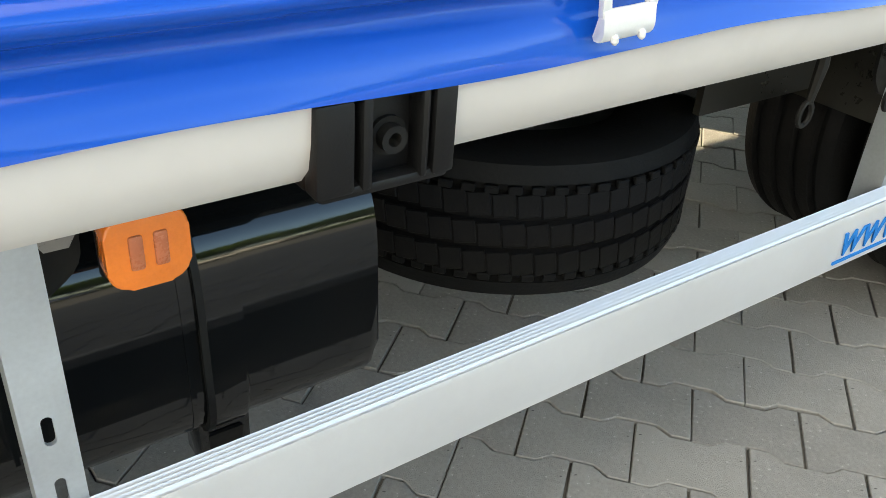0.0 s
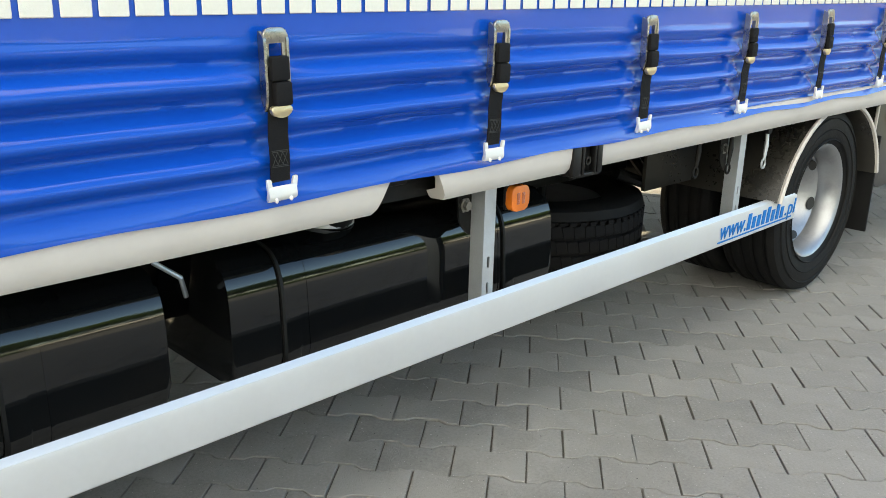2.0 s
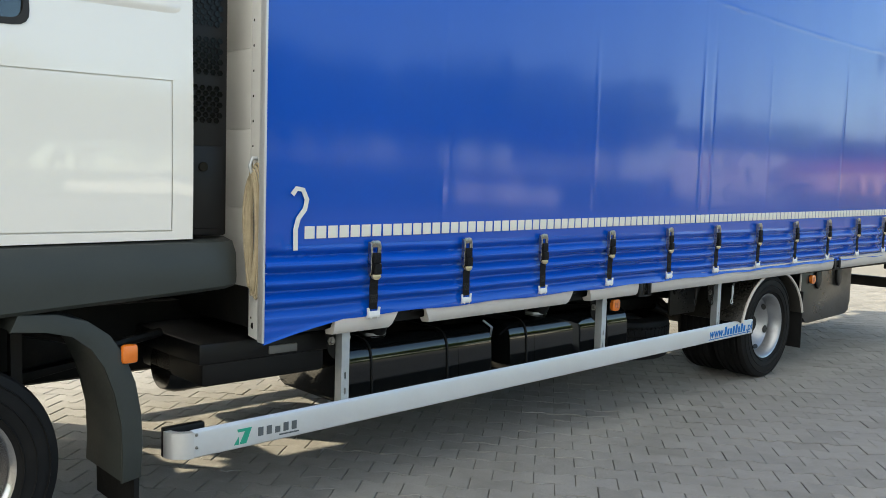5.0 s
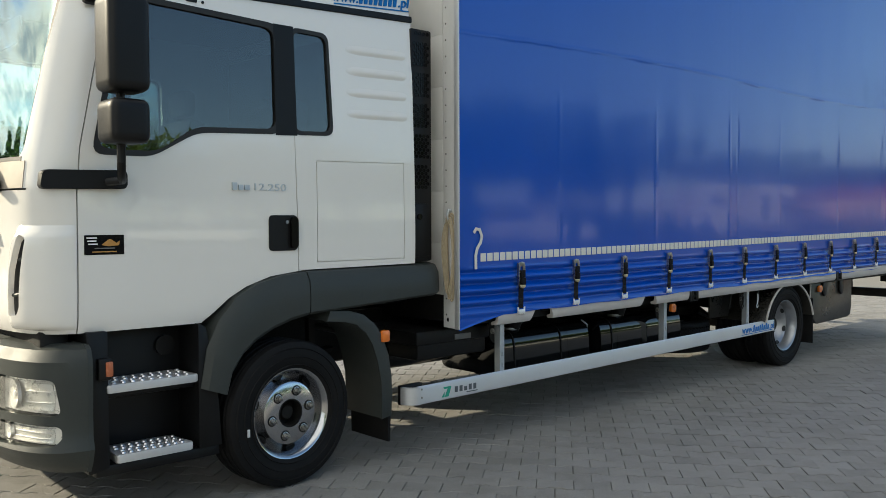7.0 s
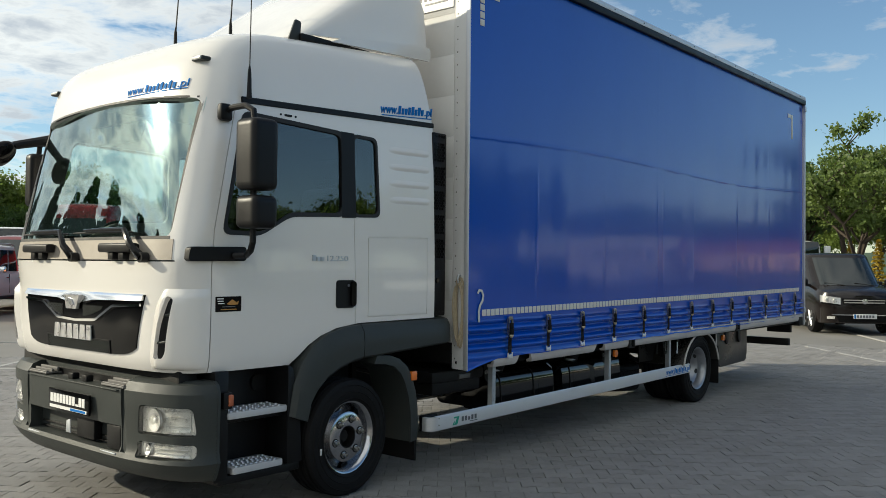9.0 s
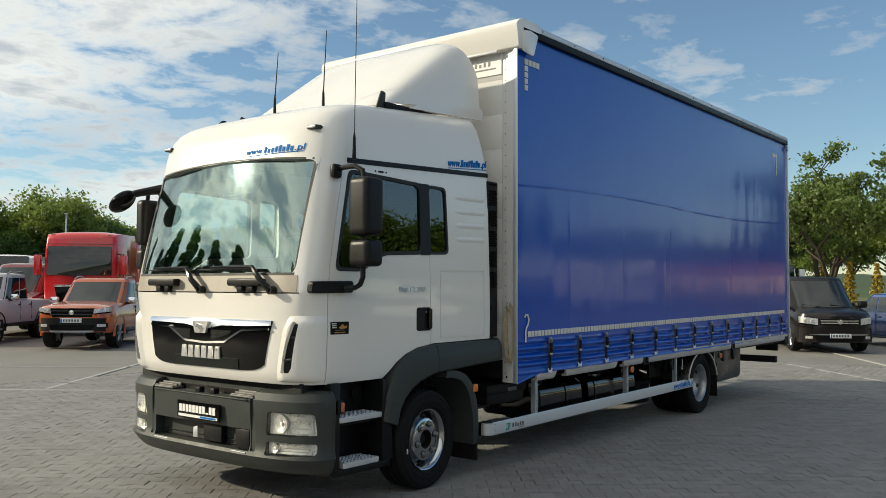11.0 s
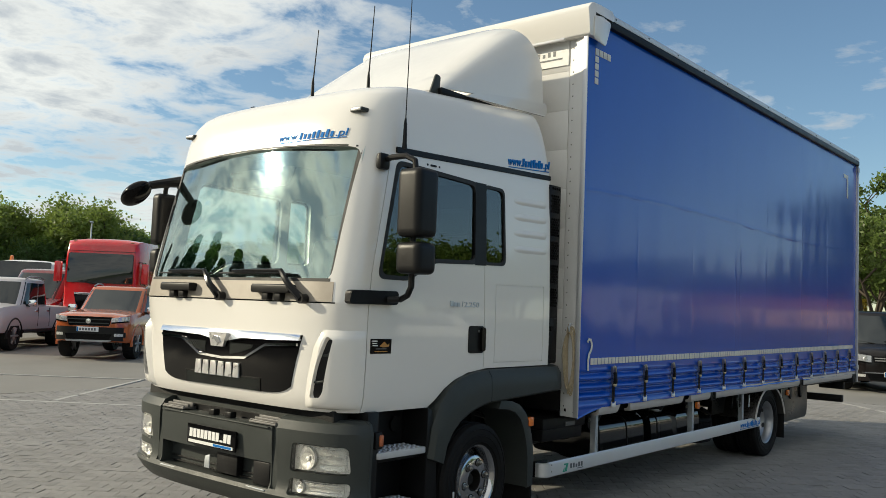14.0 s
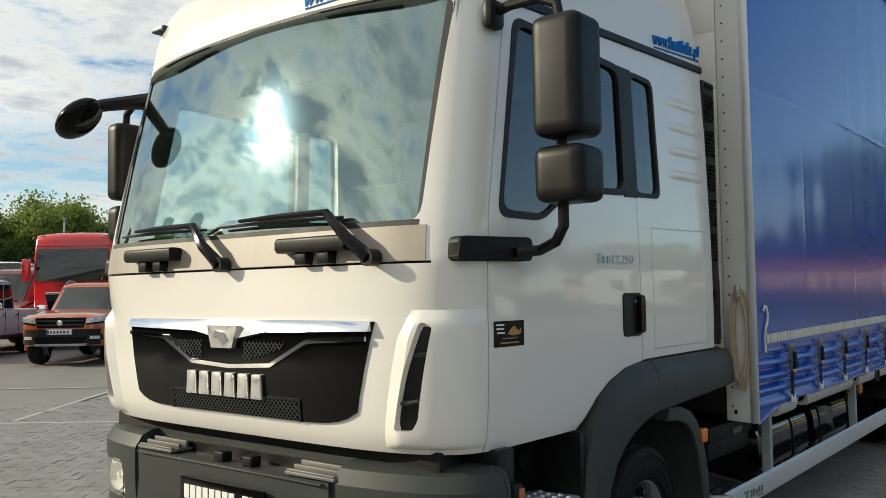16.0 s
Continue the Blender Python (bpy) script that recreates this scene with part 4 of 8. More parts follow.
# cab inside
part("dashboard", box(-2.34, -1.95, 0.22, 2.28, 1.38, 1.685, 0.06), M["interior"], truck, "grey dashboard")
part("cab_floor", box(-2.30, -0.32, 0.22, 2.28, 1.0, 1.04), M["interior"], truck)
part("engine_cover", box(-1.95, -0.6, 0.95, 1.55, 1.04, 1.30, 0.05), M["interior"], truck)
part("rear_lining", box(-0.345, -0.31, 0.20, 2.30, 1.05, 2.74, 0.01), M["interior_pale"], truck, "pale cab lining")
part("head_lining", box(-2.12, -0.36, 0.30, 2.20, 2.72, 2.76, 0.01), M["interior_pale"], truck)
part("sun_visor", prism(soft_poly([(0.95, 2.34), (1.55, 2.34), (1.62, 2.47), (0.88, 2.47)], 0.04), -2.26, -2.245, "x", 0.004), M["interior"], truck, "grey sun visor")
for y in (0.62, 1.88):
    s_ = part("cab_seat", box(-1.55, -1.05, y - 0.25, y + 0.25, 1.38, 1.52, 0.05), M["seat"], truck, "dark cloth cab seat")
    bm = box(-1.10, -0.96, y - 0.25, y + 0.25, 1.5, 2.12, 0.05)
    bmesh.ops.rotate(bm, verts=bm.verts, cent=(-1.05, y, 1.5), matrix=Matrix.Rotation(radians(10), 3, "Y"))
    part("backrest", bm, M["seat"], s_)
    part("headrest", box(-0.98, -0.88, y - 0.14, y + 0.14, 2.13, 2.32, 0.04), M["seat"], s_)
    part("seat_base", box(-1.5, -1.1, y - 0.18, y + 0.18, 1.04, 1.39, 0.02), M["interior"], s_)
wheel_bm = bmesh.new()
rim_pts = [(0.23 * math.cos(2 * math.pi * k / 28), 0.23 * math.sin(2 * math.pi * k / 28), 0) for k in range(29)]
tube(rim_pts, 0.016, 8, wheel_bm, cap=False)
for k in range(4):
    a = radians(45 + 90 * k)
    tube([(0, 0, -0.03), (0.22 * math.cos(a), 0.22 * math.sin(a), 0)], 0.014, 6, wheel_bm)
bmesh.ops.transform(wheel_bm, verts=wheel_bm.verts, matrix=pose(-1.90, 0.62, 1.72, 0, -35, 0))
part("steering_wheel", wheel_bm, M["interior"], truck, "dark steering wheel")
part("steering_column", tube([(-1.90, 0.62, 1.70), (-2.05, 0.62, 1.5)], 0.045, 8), M["interior"], truck)


# ---- bumper, steps, wheels ----
def bump_ring(z, inset=0.0, end=-2.225):
    k = float(np.interp(z, [0.29, 0.33, 0.40, 0.46, 0.55, 0.72, 0.80, 0.85, 0.87], [0.07, 0.03, -0.012, 0.012, 0.012, 0.0, 0.0, 0.03, 0.08]))
    f, w = -2.545 + k + inset, 1.165 - k * 0.6 - inset
    half = [(end, w)]
    for i in range(21):
        a = radians(90 * (1 - i / 20))
        half.append((min(f + 0.40 * (1 - math.cos(a) ** (2 / 3.4)), end - 0.001 * (21 - i)), w * math.sin(a) ** (2 / 3.4)))
    ring = [(x, YC - v) for x, v in half] + [(x, YC + v) for x, v in reversed(half[:-1])]
    return [(x, y, z) for x, y in ring]


bm = bmesh.new()
rings = [[bm.verts.new(p) for p in bump_ring(z)] for z in (0.29, 0.31, 0.335, 0.36, 0.40, 0.43, 0.46, 0.5, 0.55, 0.6, 0.65, 0.7, 0.75, 0.8, 0.83, 0.85, 0.865, 0.87)]
n = len(rings[0])
for a, b in zip(rings, rings[1:]):
    for i in range(n):
        bm.faces.new((a[i], a[(i + 1) % n], b[(i + 1) % n], b[i]))
bm.faces.new(rings[0])
bm.faces.new(list(reversed(rings[-1])))
bumper = part("bumper", bm, M["plastic"], truck, "dark grey plastic bumper with lamp recesses")
tools = [box(-2.9, -2.44, 0.66, 1.84, 0.425, 0.58, 0.0), box(-2.9, -2.41, 0.625, 1.875, 0.80, 0.95, 0.0)]
tools.append(prism([(0.60, 0.43), (0.62, 0.82), (0.65, 0.82), (0.65, 0.43)], -2.9, -2.515, "x"))
tools.append(prism([(1.90, 0.43), (1.88, 0.82), (1.85, 0.82), (1.85, 0.43)], -2.9, -2.515, "x"))
for s in ((lambda y: y), (lambda y: 2 * YC - y)):
    tools.append(prism([(s(y), z) for y, z in soft_poly([(0.135, 0.56), (0.505, 0.555), (0.48, 0.728), (0.14, 0.722)], 0.03)], -2.9, -2.34, "x"))
    tools.append(prism([(s(y), z) for y, z in soft_poly([(0.135, 0.425), (0.51, 0.415), (0.50, 0.515), (0.135, 0.515)], 0.03)], -2.9, -2.34, "x"))
cut(bumper, tools)
part("bumper_centre", box(-2.43, -2.40, 0.64, 1.86, 0.40, 0.84), M["plastic_black"], bumper, "black panel in the bumper's middle")
for k in range(2):
    part("intake_slat", box(-2.455, -2.435, 0.68, 1.82, 0.435 + 0.030 * k, 0.443 + 0.030 * k, 0.002), M["plastic_black"], bumper)
part("tow_cover", box(-2.50, -2.45, 1.02, 1.24, 0.44, 0.575, 0.008), M["plastic_black"], bumper)
part("tow_tag", prism([(1.285, 0.455), (1.345, 0.455), (1.34, 0.53), (1.29, 0.545)], -2.52, -2.512, "x", 0.002), M["galv"], bumper, "small pale metal tag")
part("intake_block", box(-2.52, -2.45, 0.67, 0.83, 0.43, 0.575, 0.008), M["plastic_black"], bumper)
plate = part("number_plate", box(-2.572, -2.556, 0.955, 1.48, 0.605, 0.735, 0.004), M["gloss_black"], bumper, "black plate with pale bars and a blue foot")
bars("plate_bars", 11, lambda u, w, d: (-2.573 - d * 0.3, 1.445 - 0.455 * u, 0.652 + w), 0.055, plate, M["pale_ink"], "pale bars", 9, 0.0, 0.78, tops=(1, 1, 1, 1, 1, 1, 1, 1, 0.22, 1, 1))
part("plate_strip", box(-2.576, -2.571, 0.975, 1.455, 0.615, 0.634), M["pale_ink"], plate)
part("plate_strip", box(-2.577, -2.572, 0.99, 1.18, 0.617, 0.632), M["blue_ink"], plate)
for y0, y1 in ((0.62, 0.88), (1.60, 1.85)):
    st = part("bumper_step", box(-2.535, -2.41, y0, y1, 0.805, 0.818, 0.003), M["step_grey"], bumper, "ridged dull metal step on the bumper")
    for k in range(3):
        part("step_ridge", box(-2.530 + 0.036 * k, -2.514 + 0.036 * k, y0 + 0.005, y1 - 0.005, 0.818, 0.826 + 0.010 * k, 0.003), M["step_grey"], st)
for y in (1.12, 1.30):
    part("bumper_catch", box(-2.52, -2.47, y - 0.03, y + 0.03, 0.80, 0.84, 0.006), M["plastic_black"], bumper)
part("bumper_trim", box(-2.552, -2.53, 0.67, 1.83, 0.788, 0.796, 0.003), M["plastic"], bumper)
# pale strip paints in the highlight along the bumper's lower lip
part("bumper_trim", box(-2.548, -2.52, 0.68, 1.82, 0.408, 0.418, 0.003), M["galv"], bumper, "thin pale strip for the lip's highlight")
part("front_crossbeam", box(-2.40, -2.27, 0.25, 2.25, 0.50, 0.93, 0.02), M["chassis"], truck)

# head lamps: a reflector bowl, a bulb shield and a clear cover
for far in (False, True):
    s = (lambda y: 2 * YC - y) if far else (lambda y: y)
    for z0, z1, nm in ((0.568, 0.716, "headlamp"), (0.430, 0.508, "fog_lamp")):
        y0, y1 = 0.145, 0.485 if nm == "headlamp" else 0.495

        def lampf(u, v, d, back=0.0):
            y = y0 + (y1 - y0) * u
            w_ = (YC - y) / 1.165
            return Vector((-2.545 + 0.40 * (1 - (1 - min(w_, 0.99) ** 3.4) ** (1 / 3.4)) + 0.006 + d + back, s(y), z0 + (z1 - z0) * v))
        lamp = part(nm, grid_solid(lambda u, v, d: lampf(u, v, d, 0.030), linspace(0, 1, 9), linspace(0, 1, 5), 0.01), M["lamp_bowl"], truck, "clear head lamp unit" if nm == "headlamp" else "clear fog lamp unit")
        ob = part("lamp_cover", grid_solid(lampf, linspace(0, 1, 11), linspace(0, 1, 5), 0.004), M["lens"], lamp, "clear cover")
        ob.visible_shadow = False
        y_mid = 0.70 if nm == "headlamp" else 0.82
        c = lampf(y_mid, 0.5, 0, 0.026)
        r = (z1 - z0) * 0.42
        part("reflector", lathe([(0.012, 0.004), (r * 0.5, 0.001), (r, -0.010), (r + 0.004, -0.010), (r + 0.004, 0.006), (0.012, 0.006)], c, "x", 28), M["alu_bright"], lamp)
        part("bulb", lathe([(0.001, 0.0), (0.014, 0.0), (0.013, -0.008), (0.001, -0.010)], c, "x", 12), M["hook"], lamp)
        u1 = 0.46 if nm == "headlamp" else 0.68
        part("reflector", grid_solid(lambda u, v, d: lampf(0.06 + (u1 - 0.06) * u, 0.10 + 0.80 * v, d, 0.020 + 0.008 * math.sin(math.pi * v)), linspace(0, 1, 7), linspace(0, 1, 7), 0.004), M["lamp_bowl"], lamp)
        for v_ in (0.33, 0.66):
            part("lamp_ridge", tube([lampf(0.08, v_, 0, 0.022), lampf(0.27, v_, 0, 0.020), lampf(u1 - 0.03, v_, 0, 0.020)], 0.003, 6), M["alu_bright"], lamp)

# step well on each side
for far in (False, True):
    s = (lambda y: 2 * YC - y) if far else (lambda y: y)
    Y = lambda a, b: sorted((s(a), s(b)))
    # grey plastic here drawn black to carry the shade under the cab
    well = part("step_well", box(-2.235, -1.62, *Y(0.34, 0.55), 0.26, 0.93, 0.01), M["plastic_black"], truck, "dark entry step housing")
    part("step_cheek", prism(soft_poly([(-2.235, 0.27), (-2.14, 0.29), (-2.14, 0.92), (-2.235, 0.92)], 0.01), *Y(0.13, 0.36), "y", 0.004), M["plastic_black"], well)
    part("step_cheek", prism(soft_poly([(-1.70, 0.30), (-1.58, 0.30), (-1.60, 0.58), (-1.66, 0.90), (-1.70, 0.92)], 0.01), *Y(0.12, 0.36), "y", 0.004), M["plastic_black"], well)
    part("step_sill", box(-2.20, -1.58, *Y(0.14, 0.42), 0.245, 0.30, 0.012), M["plastic_black"], well)
    part("step_panel", box(-2.16, -1.66, *Y(0.17, 0.36), 0.60, 0.635, 0.01), M["plastic_black"], well)
    part("washer_cap", lathe([(0.001, 0), (0.05, 0), (0.05, 0.03), (0.001, 0.03)], (-1.78, s(0.32), 0.80), "y", 20), M["plastic_black"], well)
    for x0, x1, z in ((-2.15, -1.70, 0.655), (-2.11, -1.73, 0.325)):
        tread = part("step_tread", prism(soft_poly([(x0, s(0.12)), (x1, s(0.12)), (x1 - 0.03, s(0.33)), (x0 + 0.02, s(0.33))], 0.015), z - 0.022, z + 0.016, "z", 0.006), M["alu"], well, "aluminium tread with raised studs")
        stud = mesh_of("tread_stud", lathe([(0.001, 0), (0.014, 0), (0.010, 0.007), (0.001, 0.008)], (0, 0, 0), "z", 8), M["alu_bright"])
        for i in range(9):
            for j in range(4):
                if not far:
                    share("tread_stud", stud, tread, Matrix.Translation((x0 + 0.04 + (x1 - x0 - 0.09) * i / 8 + 0.012 * (j % 2), s(0.15 + 0.045 * j), z + 0.016)))
    ml = part("marker_lamp", box(-2.195, -2.135, *Y(0.095, 0.135), 0.70, 0.80, 0.008), M["plastic_black"], truck, "small orange marker lamp on a dark base")
    part("lamp_lens", box(-2.165, -2.13, *Y(0.088, 0.13), 0.715, 0.785, 0.008), M["orange_dark"], ml)

# front wheel arch and the panel behind it
ARCH_OUT = [(-1.70, 0.60), (-1.665, 0.80), (-1.60, 0.935), (-1.50, 1.045), (-1.38, 1.11), (-1.22, 1.148), (-1.075, 1.158)]
ARCH_IN = [(-1.56, 0.55), (-1.53, 0.66), (-1.47, 0.745), (-1.39, 0.81), (-1.29, 0.86), (-1.18, 0.895), (-1.075, 0.915)]
for far in (False, True):
    s = (lambda y: 2 * YC - y) if far else (lambda y: y)
    bm = bmesh.new()
    rows = []
    for k in range(25):
        q = k / 24 * 6
        i = min(int(q), 5)
        o = Vector(ARCH_OUT[i]).lerp(Vector(ARCH_OUT[i + 1]), q - i)
        c = Vector(ARCH_IN[i]).lerp(Vector(ARCH_IN[i + 1]), q - i)
        sec = [(o, 0.19), (o.lerp(c, 0.06), 0.115), (o.lerp(c, 0.25), 0.085), (o.lerp(c, 0.6), 0.075), (o.lerp(c, 0.93), 0.078), (c, 0.095), (c, 0.40), (o.lerp(c, 0.5), 0.42), (o, 0.42)]
        rows.append([bm.verts.new((p.x, s(y), p.y)) for p, y in sec])
    for a, b in zip(rows, rows[1:]):
        for i in range(9):
            bm.faces.new((a[i], a[(i + 1) % 9], b[(i + 1) % 9], b[i]))
    bm.faces.new(rows[0])
    bm.faces.new(list(reversed(rows[-1])))
    wing_part = part("wheel_arch", bm, M["plastic"], truck, "dark grey plastic wheel arch")
    bm = bmesh.new()
    rows = []
    for x in linspace(-1.068, -0.10, 15):
        e = max(0, (x + 0.19) / 0.09)
        ztop, zlow = 1.158 + 0.004 * (x + 1.07), 0.915 + 0.055 * (x + 1.068)
        sec = [(ztop, 0.19), (ztop - 0.014, 0.115), (ztop - 0.06, 0.085), (ztop - 0.15, 0.078), (zlow + 0.015, 0.08), (zlow, 0.10), (zlow, 0.36), (ztop, 0.36)]
        rows.append([bm.verts.new((x, s(y + 0.05 * e * e), zz)) for zz, y in sec])
    for a, b in zip(rows, rows[1:]):
        for i in range(8):
            bm.faces.new((a[i], a[(i + 1) % 8], b[(i + 1) % 8], b[i]))
    bm.faces.new(rows[0])
    bm.faces.new(list(reversed(rows[-1])))
    part("arch_extension", bm, M["plastic"], truck, "dark grey panel behind the wheel arch")
    # rear half of the arch with mud flap
    edge_o = [(-0.93, 0.925), (-0.80, 0.915), (-0.70, 0.885), (-0.62, 0.825), (-0.565, 0.745), (-0.525, 0.64), (-0.505, 0.52), (-0.500, 0.40), (-0.505, 0.28)]
    edge_i = [(x - 0.022 - 0.012 * min(k, 4), z - 0.055 + 0.006 * k) for k, (x, z) in enumerate(edge_o)]
    guard = part("mudguard", prism(edge_o + list(reversed(edge_i)), *sorted((s(0.11), s(0.46))), "y", 0.006), M["plastic"], truck, "dark plastic rear half of the wheel arch")
    lip_i = [(x - 0.026 - 0.012 * min(k, 4), z - 0.06 + 0.006 * k) for k, (x, z) in enumerate(edge_o)]
    part("mudguard_lip", prism(edge_o + list(reversed(lip_i)), *sorted((s(0.098), s(0.112))), "y", 0.004), M["plastic"], guard)
    part("mud_flap", prism([(-0.508, 0.40), (-0.515, 0.13), (-0.530, 0.13), (-0.535, 0.40)], *sorted((s(0.10), s(0.46))), "y"), M["rubber"], guard)
    part("splash_shield", box(-0.86, -0.82, *sorted((s(0.42), s(0.46))), 0.2, 0.9), M["plastic_black"], guard)
    ml = part("marker_lamp", box(-0.58, -0.52, *sorted((s(0.085), s(0.12))), 0.715, 0.785, 0.012), M["orange"], truck, "orange marker lamp")


def tyre_profile(r, half, bead):
    """Cross-section of a tyre: tread with grooves, round shoulders, bulged sides."""
    pts = [(bead, -half * 0.80), (bead + 0.03, -half * 0.97), (r * 0.82, -half * 1.0), (r * 0.93, -half * 0.97), (r * 0.975, -half * 0.90), (r - 0.004, -half * 0.80)]
    for k in range(4):
        c = (-0.60 + 0.40 * k) * half
        pts += [(r, c - 0.011), (r - 0.013, c - 0.006), (r - 0.013, c + 0.006), (r, c + 0.011)]
    pts += [(r - 0.004, half * 0.80), (r * 0.975, half * 0.90), (r * 0.93, half * 0.97), (r * 0.82, half), (bead + 0.03, half * 0.97), (bead, half * 0.80)]
    return pts


def road_wheel(name, label, dish, front_axle):
    """A wheel about the y axis; its outer side looks to -y. dish: how far the disc lies in from the rim's edge."""
    w = new(name)
    w.parent = truck
    if label:
        w["label"] = label
    R, half, bead = 0.392, 0.128, 0.232
    part("tyre", lathe(tyre_profile(R, half, bead), (0, 0, 0), "y", 72), M["rubber"], w)
    for rr in (0.262, 0.305, 0.35):
        part("tyre_rib", lathe([(rr - 0.003, -half * 0.985), (rr, -half - 0.003), (rr + 0.004, -half * 0.985)], (0, 0, 0), "y", 64), M["rubber"], w)
    h = half * 0.86
    rim = [(0.242, -h - 0.004), (0.246, -h + 0.004), (0.236, -h + 0.012), (0.222, -h + 0.03), (0.214, -h + 0.07), (0.205, 0.0), (0.21, h), (0.24, h), (0.24, h - 0.01), (0.232, h - 0.02), (0.20, -0.01), (0.204, -h + 0.07), (0.212, -h + 0.03), (0.226, -h + 0.008), (0.236, -h - 0.002)]
    part("rim", lathe(rim, (0, 0, 0), "y", 64), M["wheel_polish" if front_axle else "rim"], w, "silver steel rim")
    d = -h + dish
    if front_axle:
        disc = part("wheel_disc", lathe([(0.076, d - 0.05), (0.156, d - 0.05), (0.167, d - 0.044), (0.172, d - 0.02), (0.182, d + 0.015), (0.206, d + 0.035), (0.206, d + 0.045), (0.174, d + 0.026), (0.076, d - 0.034)], (0, 0, 0), "y", 64), M["wheel_polish"], w, "bright wheel disc")
        hub = [(0.076, d - 0.052), (0.076, d + 0.06), (0.001, d + 0.06), (0.001, d - 0.02), (0.034, d - 0.02), (0.040, d - 0.012), (0.044, d + 0.02), (0.068, d + 0.02), (0.070, d - 0.052)]
    else:
        disc = part("wheel_disc", lathe([(0.07, d), (0.13, d), (0.145, d - 0.01), (0.165, d - 0.055), (0.205, d - 0.085), (0.205, d - 0.075), (0.17, d - 0.045), (0.15, d + 0.0), (0.13, d + 0.012), (0.07, d + 0.012)], (0, 0, 0), "y", 64), M["rim"], w, "deep-dished silver wheel disc")
        hub = [(0.072, d), (0.07, d - 0.05), (0.06, d - 0.06), (0.001, d - 0.062), (0.001, d + 0.05), (0.072, d + 0.05)]
    part("hub", lathe(hub, (0, 0, 0), "y", 40), M["chassis"], w, "dark greasy hub")
    nut = mesh_of("wheel_nut", lathe([(0.001, -0.034), (0.013, -0.032), (0.0165, -0.024), (0.0165, -0.006), (0.022, -0.004), (0.022, 0.002), (0.001, 0.002)], (0, 0, 0), "y", 12), M["steel"])
    hole = mesh_of("nut_seat", lathe([(0.022, 0.0), (0.022, -0.004), (0.028, -0.004), (0.028, 0.0)], (0, 0, 0), "y", 20), M["chassis"])
    vent = mesh_of("hand_hole", lathe([(0.001, 0.0), (0.022, 0.0), (0.024, -0.006), (0.001, -0.006)], (0, 0, 0), "y", 18), M["seal"])
    face, NR = (d - 0.05, 0.122) if front_axle else (d, 0.103)
    for k in range(6):
        a = radians(12 + 60 * k)
        share("wheel_nut", nut, w, Matrix.Translation((NR * math.cos(a), face, NR * math.sin(a))))
        share("nut_seat", hole, w, Matrix.Translation((NR * math.cos(a), face + 0.001, NR * math.sin(a))))
        a += radians(30)
        tilt = Matrix.Rotation(-a, 4, "Y") @ Matrix.Translation((0.192 if front_axle else 0.183, d + 0.017 if front_axle else d - 0.072, 0)) @ Matrix.Rotation(radians(40 if front_axle else -37), 4, "Z") @ Matrix.Diagonal((0.75, 1, 1.25, 1))
        share("hand_hole", vent, w, tilt)
    if front_axle:
        part("balance_weight", box(-0.29, -0.275, -half - 0.004, -half + 0.004, -0.075, -0.035, 0.002), M["hook"], w)
    return w


FW, RW = (-1.175, 0.392), (4.345, 0.392)
wf = road_wheel("front_wheel", "front wheel with a bright six-bolt disc", 0.06, True)
wf.matrix_basis = pose(FW[0], 0.235, FW[1], 0, 0, 0) @ Matrix.Rotation(radians(4), 4, "Z")
copy_thing(wf, pose(FW[0], 2 * YC - 0.235, FW[1], 0, 0, 180))
wr = road_wheel("rear_wheel", "rear wheel with a deep-dished silver rim", 0.17, False)
wr.matrix_basis = pose(RW[0], 0.205, RW[1])
copy_thing(wr, pose(RW[0], 0.495, RW[1], 0, 20, 180))
copy_thing(wr, pose(RW[0], 2 * YC - 0.205, RW[1], 0, 0, 180))
copy_thing(wr, pose(RW[0], 2 * YC - 0.495, RW[1], 0, 20, 0))

# spare wheel lying flat under the body, its tread cut across with sipes
sw = new("spare_wheel")
sw.parent = truck
sw["label"] = "spare wheel lying flat under the body"
part("tyre", lathe(tyre_profile(0.395, 0.140, 0.232), (0, 0, 0), "y", 96), M["rubber"], sw)
part("rim", lathe([(0.236, -0.10), (0.205, 0.0), (0.236, 0.10), (0.22, 0.10), (0.08, 0.03), (0.08, 0.01), (0.2, -0.01), (0.22, -0.10)], (0, 0, 0), "y", 48), M["rim"], sw)
sipe = mesh_of("tread_block", box(-0.0192, 0.0192, -0.0215, 0.0215, -0.004, 0.0025, 0.0015, 1), M["rubber"])
for j in range(3):
    for k in range(60):
        a = 2 * math.pi * (k + 0.5 * (j % 2)) / 60
        m = Matrix.Rotation(a, 4, "Y") @ Matrix.Translation((0, (-0.4 + 0.4 * j) * 0.140, 0.395)) @ Matrix.Rotation(radians(8), 4, "Z")
        share("tread_block", sipe, sw, m)
lug = mesh_of("shoulder_lug", box(-0.012, 0.012, -0.007, 0.007, -0.006, 0.004, 0.002, 1), M["rubber"])
for j in (-1, 1):
    for k in range(64):
        share("shoulder_lug", lug, sw, Matrix.Rotation(2 * math.pi * k / 64, 4, "Y") @ Matrix.Translation((0, j * 0.60 * 0.140, 0.3945)))
sw.matrix_basis = pose(3.32, 0.75, 0.350, 90, 0, 0)
part("spare_carrier", box(2.92, 3.72, 0.63, 0.86, 0.52, 0.60, 0.01), M["chassis"], truck, "black spare wheel carrier")
part("carrier_hook", tube([(3.32, 0.75, 0.80), (3.32, 0.75, 0.41)], 0.018, 8), M["chassis"], truck)


